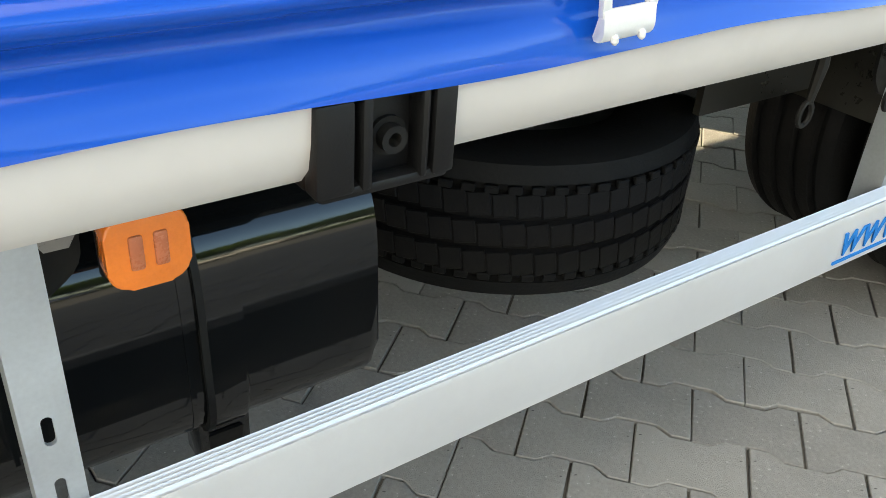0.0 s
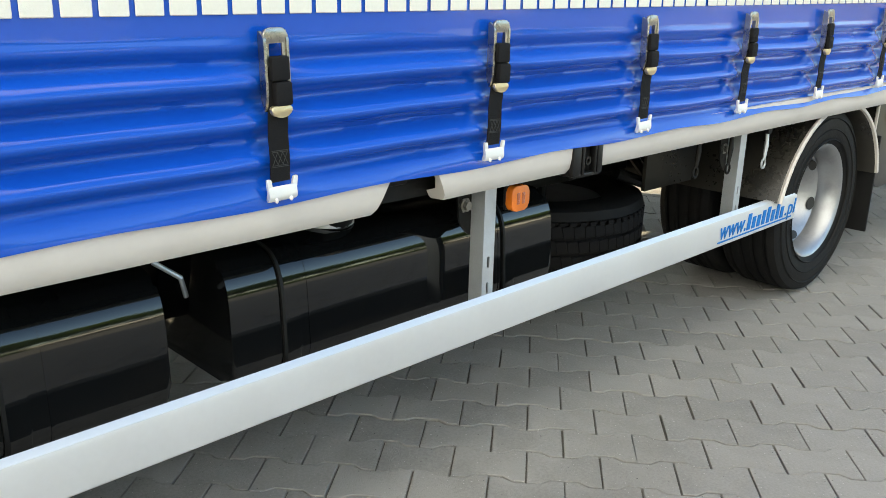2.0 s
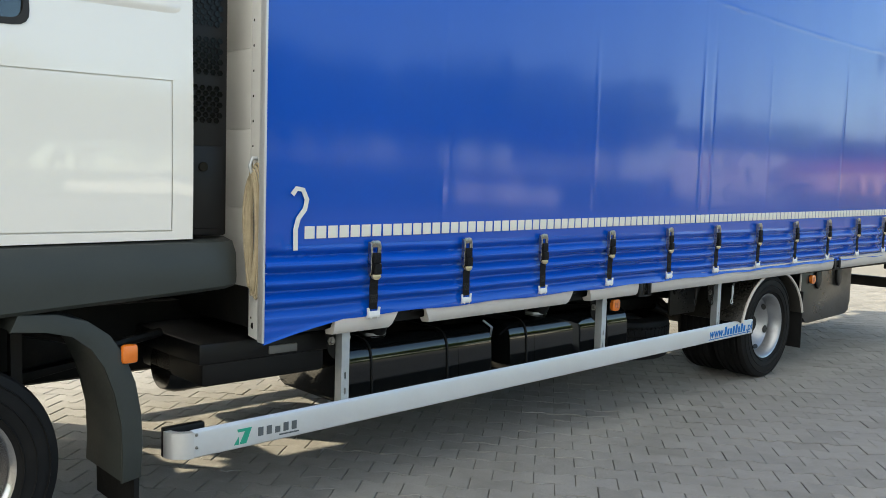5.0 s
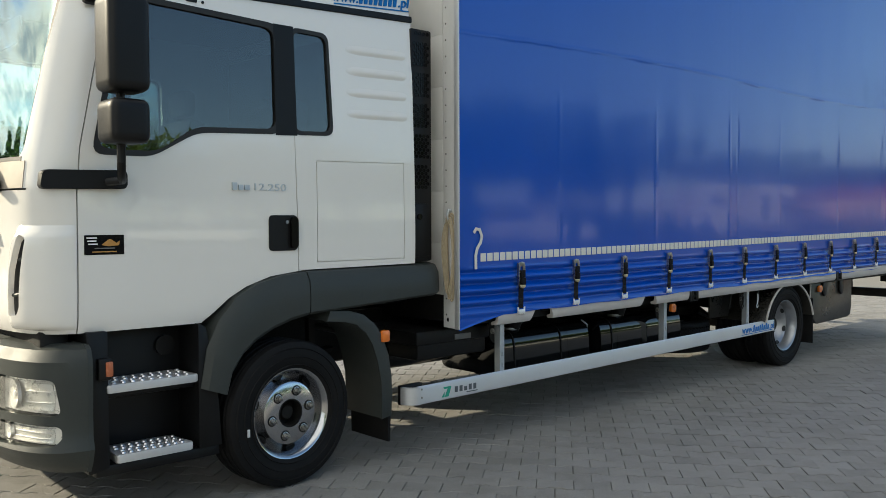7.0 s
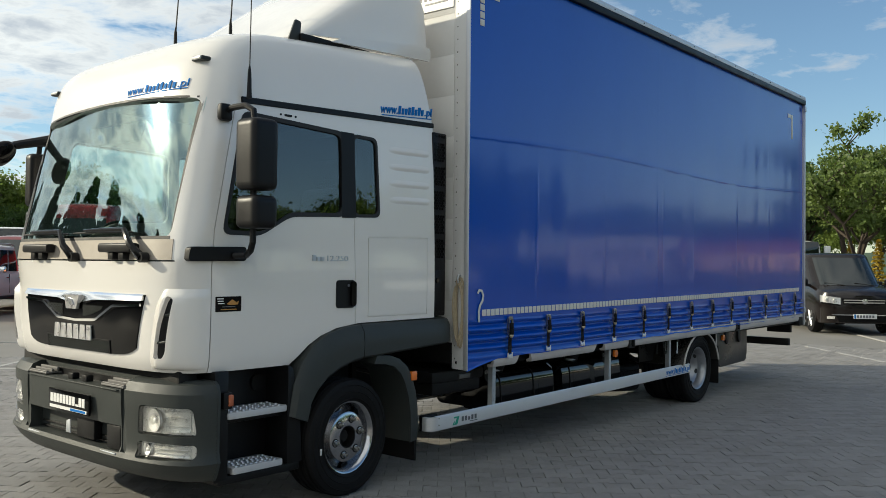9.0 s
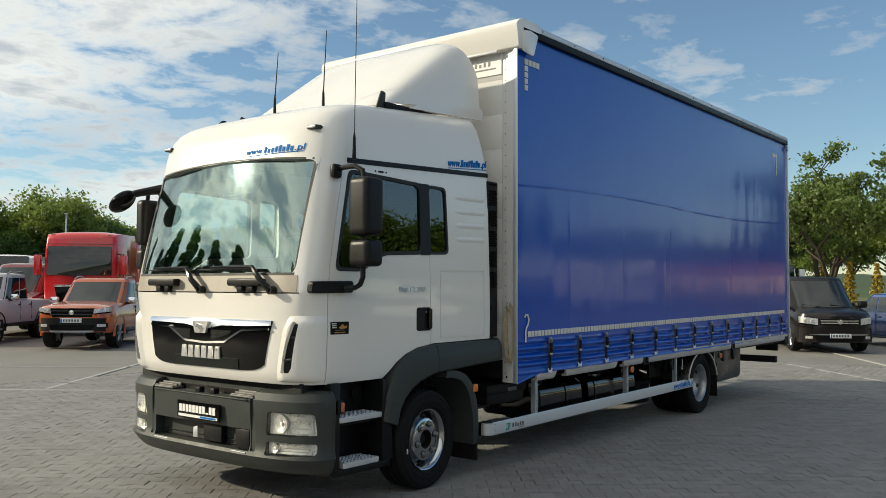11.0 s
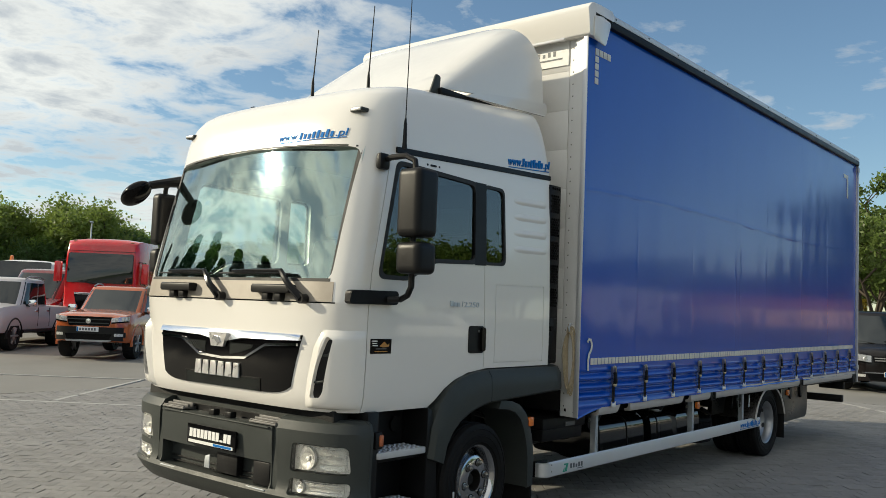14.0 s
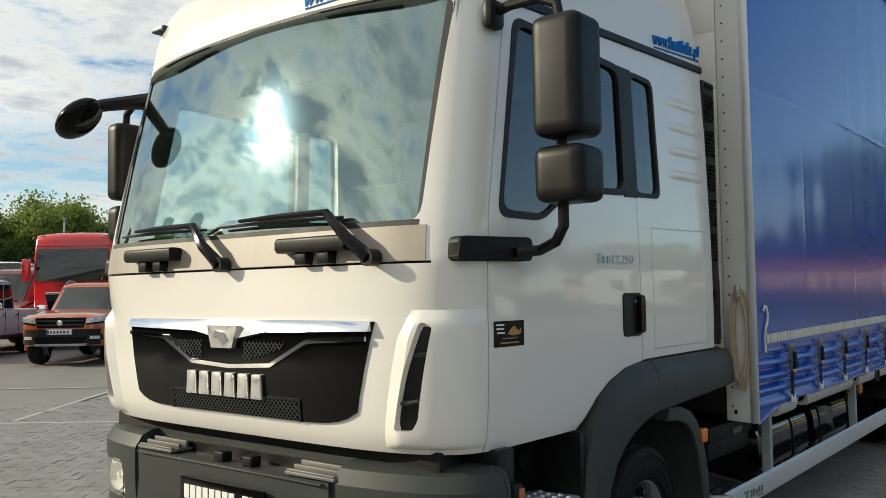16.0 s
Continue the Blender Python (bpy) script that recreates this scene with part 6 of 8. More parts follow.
# one tension strap: buckle, webbing, hook; all others are copies
def tension_strap():
    w = new("tension_strap")
    w.parent = truck
    w["label"] = "black webbing tension strap with a steel buckle and a pale hook"
    bk = bmesh.new()
    for dx in (-0.0265, 0.0265):
        prism(soft_poly([(-0.030, 0.100), (-0.004, 0.116), (-0.004, -0.03), (-0.018, -0.055), (-0.030, -0.02)], 0.008), dx - 0.003, dx + 0.003, "x", 0.0, bk)
    tube([(-0.027, -0.02, 0.045), (0.027, -0.02, 0.045)], 0.005, 8, bk)
    tube([(-0.027, -0.018, 0.0), (0.027, -0.018, 0.0)], 0.007, 8, bk)
    prism(soft_poly([(-0.029, 0.088), (0.029, 0.088), (0.029, 0.108), (0.02, 0.119), (-0.02, 0.119), (-0.029, 0.108)], 0.008), -0.028, -0.018, "y", 0.003, bk)
    for dx in (-0.021, 0.021):
        box(dx - 0.006, dx + 0.006, -0.027, -0.021, 0.04, 0.094, 0.002, 1, bk)
    part("buckle", bk, M["steel"], w, "zinc-plated ratchet buckle")
    lev = bmesh.new()
    box(-0.019, 0.024, -0.042, -0.016, 0.012, 0.062, 0.005, 2, lev)
    box(-0.014, 0.026, -0.046, -0.020, -0.040, 0.010, 0.006, 2, lev)
    part("folded_webbing", lev, M["web"], w, "black webbing folded through the buckle")
    part("lever_end", prism(soft_poly([(-0.024, -0.040), (-0.020, -0.060), (0.004, -0.066), (0.026, -0.058), (0.028, -0.040)], 0.010), -0.038, -0.022, "y", 0.003), M["brass"], w, "pale curved end of the lever")
    bm = bmesh.new()
    path = [(-0.014, 0.05), (-0.024, 0.01), (-0.02, -0.05), (-0.014, -0.10), (-0.016, -0.15), (-0.012, -0.205)]
    rows_ = [[bm.verts.new((x, y, z)) for x, y in ((-0.0235, yy - 0.002), (0.0235, yy - 0.002), (0.0235, yy + 0.002), (-0.0235, yy + 0.002))] for yy, z in path]
    for a, b in zip(rows_, rows_[1:]):
        for i in range(4):
            bm.faces.new((a[i], a[(i + 1) % 4], b[(i + 1) % 4], b[i]))
    bm.faces.new(rows_[0])
    bm.faces.new(list(reversed(rows_[-1])))
    part("webbing", bm, M["web"], w)
    bm = bmesh.new()
    for z in (-0.136, -0.139, -0.168, -0.171):
        tube([(-0.020, -0.0185, z), (0.019, -0.0185, z - 0.001)], 0.0008, 4, bm)
    for k in range(3):
        x = -0.018 + 0.012 * k
        tube([(x, -0.0185, -0.140), (x + 0.012, -0.0185, -0.167)], 0.0008, 4, bm)
        tube([(x + 0.012, -0.0185, -0.140), (x, -0.0185, -0.167)], 0.0008, 4, bm)
    part("stitching", bm, M["interior"], w, "grey stitching")
    bm = bmesh.new()
    for dx in (-0.029, 0.029):
        k = math.copysign(1, dx)
        prism(soft_poly([(dx - 0.006, -0.222), (dx + 0.006, -0.222), (dx + 0.006 + 0.004 * k, -0.196), (dx - 0.004 + 0.004 * k, -0.196)], 0.002), -0.022, -0.014, "y", 0.002, bm)
        box(dx * 0.62 - 0.004, dx * 0.62 + 0.004, -0.030, -0.020, -0.249, -0.238, 0.003, 1, bm)
    prism(soft_poly([(-0.022, -0.246), (-0.026, -0.236), (-0.023, -0.213), (-0.016, -0.213), (-0.012, -0.228), (-0.006, -0.246)], 0.004), -0.034, 0.034, "x", 0.002, bm)
    part("strap_hook", bm, M["hook"], w, "pale steel hook over the rail")
    return w


first = tension_strap()
first.matrix_basis = pose(STRAPS[0], 0.002, 1.030 + 0.0115 * STRAPS[0]) @ Matrix.Diagonal((0.95, 0.85, 0.93, 1))
rng = random.Random(7)
for x in STRAPS[1:]:
    copy_thing(first, pose(x, 0.002, 1.030 + 0.0115 * x, 0, rng.uniform(-2.5, 2.5), 0) @ Matrix.Diagonal((0.95, 0.85, 0.93, 1)))

# front corner post, front wall, roof and rear of the body
post = part("corner_post", prism(soft_poly([(-0.046, 0.034), (0.0, 0.036), (0.022, 0.19), (-0.010, 0.19)], 0.008), 0.75, 3.86, "z", 0.0), M["panel"], truck, "pale aluminium corner post with rivets")
part("post_edge", box(-0.060, -0.049, -0.006, 0.036, 0.75, 3.93, 0.004), M["alu"], post)
part("post_edge", box(-0.046, -0.036, 0.040, 0.047, 0.76, 3.84, 0.002), M["alu"], post)
rivet = mesh_of("rivet", lathe([(0.001, -0.004), (0.005, -0.003), (0.007, 0), (0.001, 0)], (0, 0, 0), "x", 8), M["chassis"])
for k in range(30):
    share("rivet", rivet, post, Matrix.Translation((-0.0175, 0.150, 0.83 + 0.1 * k)))
for y, z in ((0.04, 0.79), (0.13, 0.80)):
    part("post_bolt", lathe([(0.001, -0.005), (0.013, -0.004), (0.013, 0), (0.001, 0)], (-0.038 if y < 0.1 else -0.021, y, z), "x", 12), M["chassis"], post)
for k in range(9):
    z0 = 0.95 + 0.325 * k
    part("front_panel", box(-0.008, 0.020, 0.193, 2.307, z0 + 0.0006, min(z0 + 0.3244, 3.86), 0.001), M["panel"], truck, "white front wall panel")
wall = part("front_wall", box(0.024, 0.05, 0.05, 2.45, 0.955, 3.90), M["panel"], truck)
part("corner_post", box(-0.012, 0.022, 2.31, 2.515, 0.75, 3.86, 0.008), M["panel"], truck, "pale aluminium corner post")
part("body_front_beam", box(-0.004, 0.05, 0.20, 2.30, 0.78, 0.945, 0.006), M["chassis"], truck, "black beam under the front wall")
part("maker_label", box(-0.018, -0.006, 0.20, 0.62, 3.60, 3.80), M["pale_ink"], truck, "pale maker's label")
bars("maker_lettering", 5, lambda u, w, d: (-0.018 - d * 0.1, 0.56 - 0.26 * u, 3.69 + w), 0.042, truck, M["grey_ink"], "thin grey bars", 4, 0.0, 0.5)
part("maker_lettering", box(-0.020, -0.016, 0.26, 0.50, 3.655, 3.668), M["grey_ink"], truck)
# white weather hood over the front edge of the roof
hood = part("roof_hood", prism(soft_poly([(-0.075, 3.80), (-0.105, 4.02), (-0.05, 4.075), (0.08, 4.085), (0.30, 4.085), (0.30, 3.99), (0.20, 3.98), (0.08, 3.80)], 0.02), -0.03, 2.53, "y", 0.012), M["white"], truck, "white weather hood over the roof's front edge")
part("hood_flap", prism(soft_poly([(-0.02, 3.78), (0.16, 3.76), (0.24, 3.97), (0.10, 3.99), (-0.02, 3.97)], 0.02), -0.042, -0.03, "y", 0.004), M["white"], hood)
part("hood_rail", box(-0.090, -0.070, 0.20, 2.3, 3.785, 3.81, 0.006), M["alu"], hood)
roof = part("body_roof", prism([(0.0, 4.01), (0.10, 4.085), (2.40, 4.085), (2.50, 4.01), (2.50, 3.99), (0.0, 3.99)], 0.05, 7.78, "x"), M["panel"], truck, "white tarpaulin roof")
part("curtain_track", box(0.0, 7.79, -0.030, 0.03, 3.945, 4.012, 0.008), M["plastic_black"], truck, "dark curtain track along the roof edge")
part("roof_edge", box(0.0, 7.79, -0.022, 0.06, 4.012, 4.068, 0.010), M["alu"], truck, "pale roof edge rail")
rv3 = mesh_of("rivet", lathe([(0.001, -0.004), (0.007, -0.003), (0.009, 0), (0.001, 0)], (0, 0, 0), "y", 8), M["chassis"])
for k in range(13):
    share("rivet", rv3, roof, Matrix.Translation((0.35 + 0.6 * k, -0.023, 4.04)))
part("rear_frame", prism([(7.765, -0.02), (7.81, -0.02), (7.81, 0.08), (7.765, 0.08)], 0.74, 4.06, "z", 0.004), M["alu"], truck, "pale rear frame post")
part("rear_frame", box(7.765, 7.81, 2.42, 2.52, 0.74, 4.06, 0.004), M["alu"], truck)
part("rear_door", box(7.77, 7.80, 0.08, 2.42, 0.86, 4.0, 0.004), M["panel"], truck, "white rear door")
part("rear_sill", box(7.62, 7.81, 0.0, 2.5, 0.73, 0.86, 0.01), M["chassis"], truck)
for z in (0.92, 3.85):
    part("frame_clip", box(7.74, 7.80, -0.035, -0.018, z, z + 0.07, 0.006), M["galv"], truck)

# rope hung in a bundle on the corner post
rp = bmesh.new()
for k in range(5):
    o = 0.007 * k
    pts_ = []
    for i in range(29):
        a = 2 * math.pi * i / 28
        zz = 1.19 + (0.27 - 0.012 * k) * math.cos(a)
        yy = 0.085 + (0.040 + 0.004 * math.sin(k * 2.0)) * math.sin(a) * (1 + 0.25 * math.cos(a)) + 0.005 * (k - 2)
        pts_.append((-0.045 - o * 0.6 - 0.003 * math.sin(3 * a + k), yy, zz))
    tube(pts_, 0.0055, 6, rp, cap=False)
rope = part("rope_coil", rp, M["rope"], post, "coiled beige rope hung on the post")
part("rope_hook", tube([(-0.025, 0.09, 1.48), (-0.058, 0.09, 1.48), (-0.068, 0.09, 1.45), (-0.058, 0.09, 1.42)], 0.008, 8), M["galv"], post)
part("rope_tail", tube([(-0.048, 0.105, 1.48), (-0.048, 0.118, 1.42), (-0.052, 0.112, 1.20), (-0.052, 0.096, 0.93)], 0.006, 6), M["rope"], rope)

# ---- round the rear wheel and behind it ----
rear_guard = bmesh.new()
rows = []
for k in range(25):
    a = radians(14 + 152 * k / 24)
    c = Vector((4.36, 0.35))
    sec = []
    for r, y in ((0.475, 0.06), (0.485, 0.045), (0.495, 0.06), (0.495, 0.62), (0.485, 0.62)):
        sec.append(rear_guard.verts.new((c.x + r * math.cos(a), y, c.y + r * math.sin(a) * 0.93)))
    rows.append(sec)
for a, b in zip(rows, rows[1:]):
    for i in range(5):
        rear_guard.faces.new((a[i], a[(i + 1) % 5], b[(i + 1) % 5], b[i]))
rear_guard.faces.new(rows[0])
rear_guard.faces.new(list(reversed(rows[-1])))
rg = part("rear_mudguard", rear_guard, M["olive"], truck, "dark mudguard with a cream edge over the rear wheel")
bm = bmesh.new()
tube([(4.36 + 0.49 * math.cos(radians(14 + 152 * k / 24)), 0.046, 0.35 + 0.93 * 0.49 * math.sin(radians(14 + 152 * k / 24))) for k in range(25)], 0.010, 6, bm)
part("mudguard_edge", bm, M["sill"], rg, "cream edge strip")
part("mudguard_skirt", prism([(3.50, 0.50), (3.83, 0.50), (3.87, 0.62), (3.95, 0.74), (3.95, 0.80), (3.50, 0.80)], 0.40, 0.415, "y"), M["olive"], rg, "dark steel skirt before the rear wheel")
part("mud_flap", box(4.86, 4.875, 0.06, 0.62, 0.17, 0.62, 0.003), M["rubber"], rg)
cover = part("tool_locker", prism(soft_poly([(4.93, 0.80), (4.91, 0.46), (5.07, 0.34), (5.86, 0.36), (5.91, 0.42), (5.91, 0.80)], 0.03), 0.115, 0.60, "y", 0.012), M["olive"], truck, "dark dusty locker behind the rear wheel")
part("locker_edge", tube([(4.92, 0.112, 0.80), (4.915, 0.112, 0.60), (4.92, 0.112, 0.47)], 0.008, 6), M["sill"], cover)
for x in (5.22, 5.62):
    part("locker_latch", prism(soft_poly([(x - 0.05, 0.66), (x, 0.61), (x + 0.05, 0.66), (x + 0.05, 0.76), (x - 0.05, 0.76)], 0.015), 0.095, 0.118, "y", 0.005), M["plastic_black"], cover, "black latch")
# curtain tensioners hanging under the floor
for x, z, m_ in ((3.34, 0.765, "chassis"), (3.83, 0.735, "galv"), (3.56, 0.75, "chassis")):
    hk = part("tensioner", tube([(x, 0.105, z), (x - 0.006, 0.10, z - 0.05), (x - 0.012, 0.10, z - 0.10)], [0.006, 0.009, 0.006], 8), M[m_], truck, "small steel tensioner under the floor")
    part("tensioner_ring", tube([(x - 0.014 + 0.014 * math.sin(2 * math.pi * k / 12), 0.10, z - 0.118 + 0.018 * math.cos(2 * math.pi * k / 12)) for k in range(13)], 0.004, 6), M[m_], hk)
    part("tensioner_pin", lathe([(0.001, -0.010), (0.014, -0.010), (0.014, 0.008), (0.001, 0.008)], (x, 0.105, z + 0.005), "y", 12), M["chassis"], hk)
# rear underrun bar
ub = part("underrun_bar", box(7.50, 7.60, 0.12, 2.38, 0.445, 0.545, 0.012), M["chassis"], truck, "black square underrun bar")
for y in (0.8, 1.7):
    part("bar_bracket", prism([(7.30, 0.75), (7.52, 0.75), (7.58, 0.46), (7.50, 0.46)], y - 0.03, y + 0.03, "y", 0.005), M["chassis"], ub)
part("tail_lamp", box(7.70, 7.76, 0.15, 0.5, 0.62, 0.74, 0.01), M["plastic_black"], truck, "dark tail lamp")
part("lift_motor", box(6.3, 7.0, 0.7, 1.8, 0.48, 0.78, 0.04), M["chassis"], truck)


# ---- the ground ----
E1, E2 = Vector((0.643, -0.766)), Vector((0.766, 0.643))      # along a course, across it
PL, PW = 0.199, 0.139
M["paver"] = mat("concrete_paver", (0.190, 0.183, 0.174), 0.6, vary=0.36, scale=9.0, bump=0.4, bump_scale=420, per_object=0.5, fine=1.2, dirt=((0.13, 0.12, 0.105), 0.45, 1.3), spec=0.4)


def specks(m, color, scale, low):
    """Scattered pale grains of stone in a surface."""
    t = m.node_tree
    p = t.nodes["Principled BSDF"]
    co, grain, step, over = (t.nodes.new(n) for n in ("ShaderNodeTexCoord", "ShaderNodeTexNoise", "ShaderNodeMapRange", "ShaderNodeMix"))
    grain.inputs["Scale"].default_value, grain.inputs["Detail"].default_value = scale, 1
    step.inputs["From Min"].default_value, step.inputs["From Max"].default_value = low, low + 0.03
    over.data_type = "RGBA"
    over.inputs["B"].default_value = (*color, 1)
    t.links.new(co.outputs["Object"], grain.inputs["Vector"])
    t.links.new(grain.outputs[0], step.inputs["Value"])
    t.links.new(step.outputs[0], over.inputs["Factor"])
    t.links.new(p.inputs["Base Color"].links[0].from_socket, over.inputs["A"])
    t.links.new(over.outputs["Result"], p.inputs["Base Color"])


specks(M["paver"], (0.40, 0.39, 0.37), 130, 0.73)
specks(M["paver"], (0.07, 0.068, 0.062), 95, 0.75)
M["lot"] = mat("paved_lot", (0.20, 0.190, 0.173), 0.66, vary=0.22, scale=0.8, bump=0.15, bump_scale=60, dirt=((0.16, 0.15, 0.13), 0.45, 0.35), spec=0.4)
M["sand"] = mat("joint_sand", (0.098, 0.091, 0.081), 0.95, vary=0.3, scale=20, bump=0.5, bump_scale=200)
M["line"] = mat("pale_road_line", (0.38, 0.37, 0.35), 0.6, vary=0.2, scale=5, dirt=((0.30, 0.28, 0.26), 0.6, 2))
M["grass"] = mat("dry_meadow", (0.085, 0.10, 0.035), 0.9, vary=0.4, scale=0.3, bump=0.5, bump_scale=4, dirt=((0.14, 0.12, 0.05), 0.6, 0.08))
M["leaf"] = leafy("green_leaves", (0.19, 0.29, 0.055), rough=0.5, vary=0.45, scale=0.7, per_object=0.6, fine=0.3)
M["leaf_tree"] = leafy("tree_leaves", (0.145, 0.205, 0.048), rough=0.5, vary=0.5, scale=0.7, per_object=0.7, fine=0.3)
M["leaf_dark"] = leafy("dark_leaves", (0.085, 0.15, 0.042), rough=0.5, vary=0.4, scale=0.6, per_object=0.6, fine=0.3)
M["leaf_light"] = leafy("bright_leaves", (0.19, 0.255, 0.055), rough=0.5, vary=0.4, scale=0.6, per_object=0.6, fine=0.3)
M["needle"] = mat("spruce_needles", (0.020, 0.045, 0.018), 0.6, vary=0.35, scale=0.8, per_object=0.5)
M["yellow_leaf"] = mat("golden_conifer", (0.42, 0.30, 0.02), 0.6, vary=0.3, scale=1.5, per_object=0.5)
M["bark"] = mat("bark", (0.085, 0.065, 0.048), 0.9, vary=0.3, scale=5, bump=0.6, bump_scale=30)
M["far_wood"] = mat("far_woodland", (0.045, 0.075, 0.030), 0.9, vary=0.4, scale=0.05, bump=0.8, bump_scale=0.3)

ground = part("ground", grid_solid(lambda u, v, d: (u, v, -0.016 - d), [-900, -60, -20, 0, 25, 60, 200, 900], [-900, -60, -20, 0, 25, 60, 200, 900], 0.2), M["grass"], None)
tagged(ground, "dry grass and soil round the yard out to the horizon", "ground", kind="structure")
lot = part("paved_yard", box(-30, 48, -40, 34, -0.03, -0.0125), M["lot"], None)
tagged(lot, "grey concrete-paved yard in plain daylight", "pavement", kind="structure")
bed = part("pavement", box(-8.3, 13.3, -6.3, 10.3, -0.02, -0.0095), M["sand"], None)
tagged(bed, "interlocking grey concrete pavers with sandy joints", "pavement", kind="structure")


def lot_line(x0, y0, x1, y1, wide=0.10):
    a, b = Vector((x0, y0)), Vector((x1, y1))
    d = (b - a).normalized()
    s = Vector((-d.y, d.x)) * wide / 2
    ob = part("parking_line", prism([tuple(a - s), tuple(b - s), tuple(b + s), tuple(a + s)], -0.011, 0.0015, "z"), M["line"], None)
    return tagged(ob, "worn pale parking line on the paving", "road marking", "parking lines", "structure")


# ---- vehicles that stand in the yard ----
def paint(name, color, **kw):
    return mat(name, color, kw.pop("rough", 0.22), coat=0.8, vary=0.06, scale=2, rough_vary=0.04, dirt=((0.25, 0.22, 0.18), 0.15, 3), **kw)


M["orange_paint"] = paint("orange_metallic", (0.46, 0.105, 0.028), metal=0.3)
M["rose_paint"] = mat("silver_metallic", (0.50, 0.475, 0.48), 0.35, coat=0.15, vary=0.05, scale=2)
M["red_paint"] = paint("red_truck_paint", (0.58, 0.014, 0.02))
M["brown_paint"] = mat("black_brown_paint", (0.008, 0.0055, 0.005), 0.2, coat=0.1, spec=0.35, vary=0.1, scale=2)
M["blue_paint"] = paint("dark_blue_metallic", (0.02, 0.06, 0.26), metal=0.2)
M["white_paint2"] = paint("white_van_paint", (0.74, 0.74, 0.72))
M["black_paint"] = paint("black_car_paint", (0.012, 0.012, 0.014))
M["car_glass"] = mat("car_glass", (0.010, 0.014, 0.014), 0.03, vary=0.1, scale=2, spec=0.7, coat=0.25, coat_rough=0.02, rough_vary=0.0)
M["plate_white"] = mat("plate_white", (0.7, 0.7, 0.7), 0.4, vary=0.05)
M["tail_red"] = mat("red_lens", (0.35, 0.01, 0.01), 0.2, coat=0.5, vary=0.05)


def wheel_of(parent, x, y, r, wide, material):
    w = part("wheel", lathe([(r * 0.62, -wide / 2), (r * 0.95, -wide / 2), (r, -wide * 0.36), (r, wide * 0.36), (r * 0.95, wide / 2), (r * 0.62, wide / 2)], (x, y, r), "y", 28), M["rubber"], parent, "black tyre on a light alloy rim")
    part("rim", lathe([(0.03, -wide * 0.38), (r * 0.60, -wide * 0.42), (r * 0.64, -wide * 0.50), (r * 0.64, wide * 0.5), (r * 0.60, wide * 0.42), (0.03, wide * 0.38)], (x, y, r), "y", 28), M["seal"], w)
    bm = bmesh.new()
    for k in range(6):
        a = 2 * math.pi * k / 6
        for s in (-1, 1):
            tube([(x, y + s * wide * 0.44, r), (x + 0.62 * r * math.cos(a), y + s * wide * 0.46, r + 0.62 * r * math.sin(a))], [0.035, 0.028], 6, bm)
    part("alloy_star", bm, material, w)


def loft_x(sections, caps=True):
    """Skin over cross-sections; each is (x, [(y, z), ...]) with as many points."""
    bm = bmesh.new()
    rows = [[bm.verts.new((x, y, z)) for y, z in sec] for x, sec in sections]
    n_ = len(rows[0])
    for a, b in zip(rows, rows[1:]):
        for i in range(n_):
            bm.faces.new((a[i], a[(i + 1) % n_], b[(i + 1) % n_], b[i]))
    if caps:
        bm.faces.new(rows[0])
        bm.faces.new(list(reversed(rows[-1])))
    return bm


def hull(half, z0, z1, crown=0.03, tuck=0.06):
    """A body cross-section, closed, symmetric: sill, belly, shoulder, crown."""
    right = [(half - tuck, z0), (half - 0.015, z0 + 0.12 * (z1 - z0)), (half, z0 + 0.5 * (z1 - z0)), (half - 0.02, z0 + 0.82 * (z1 - z0)), (half - 0.075, z1 - 0.02), (half * 0.55, z1 + crown * 0.7)]
    return right + [(0, z1 + crown)] + [(-y, z) for y, z in reversed(right)]


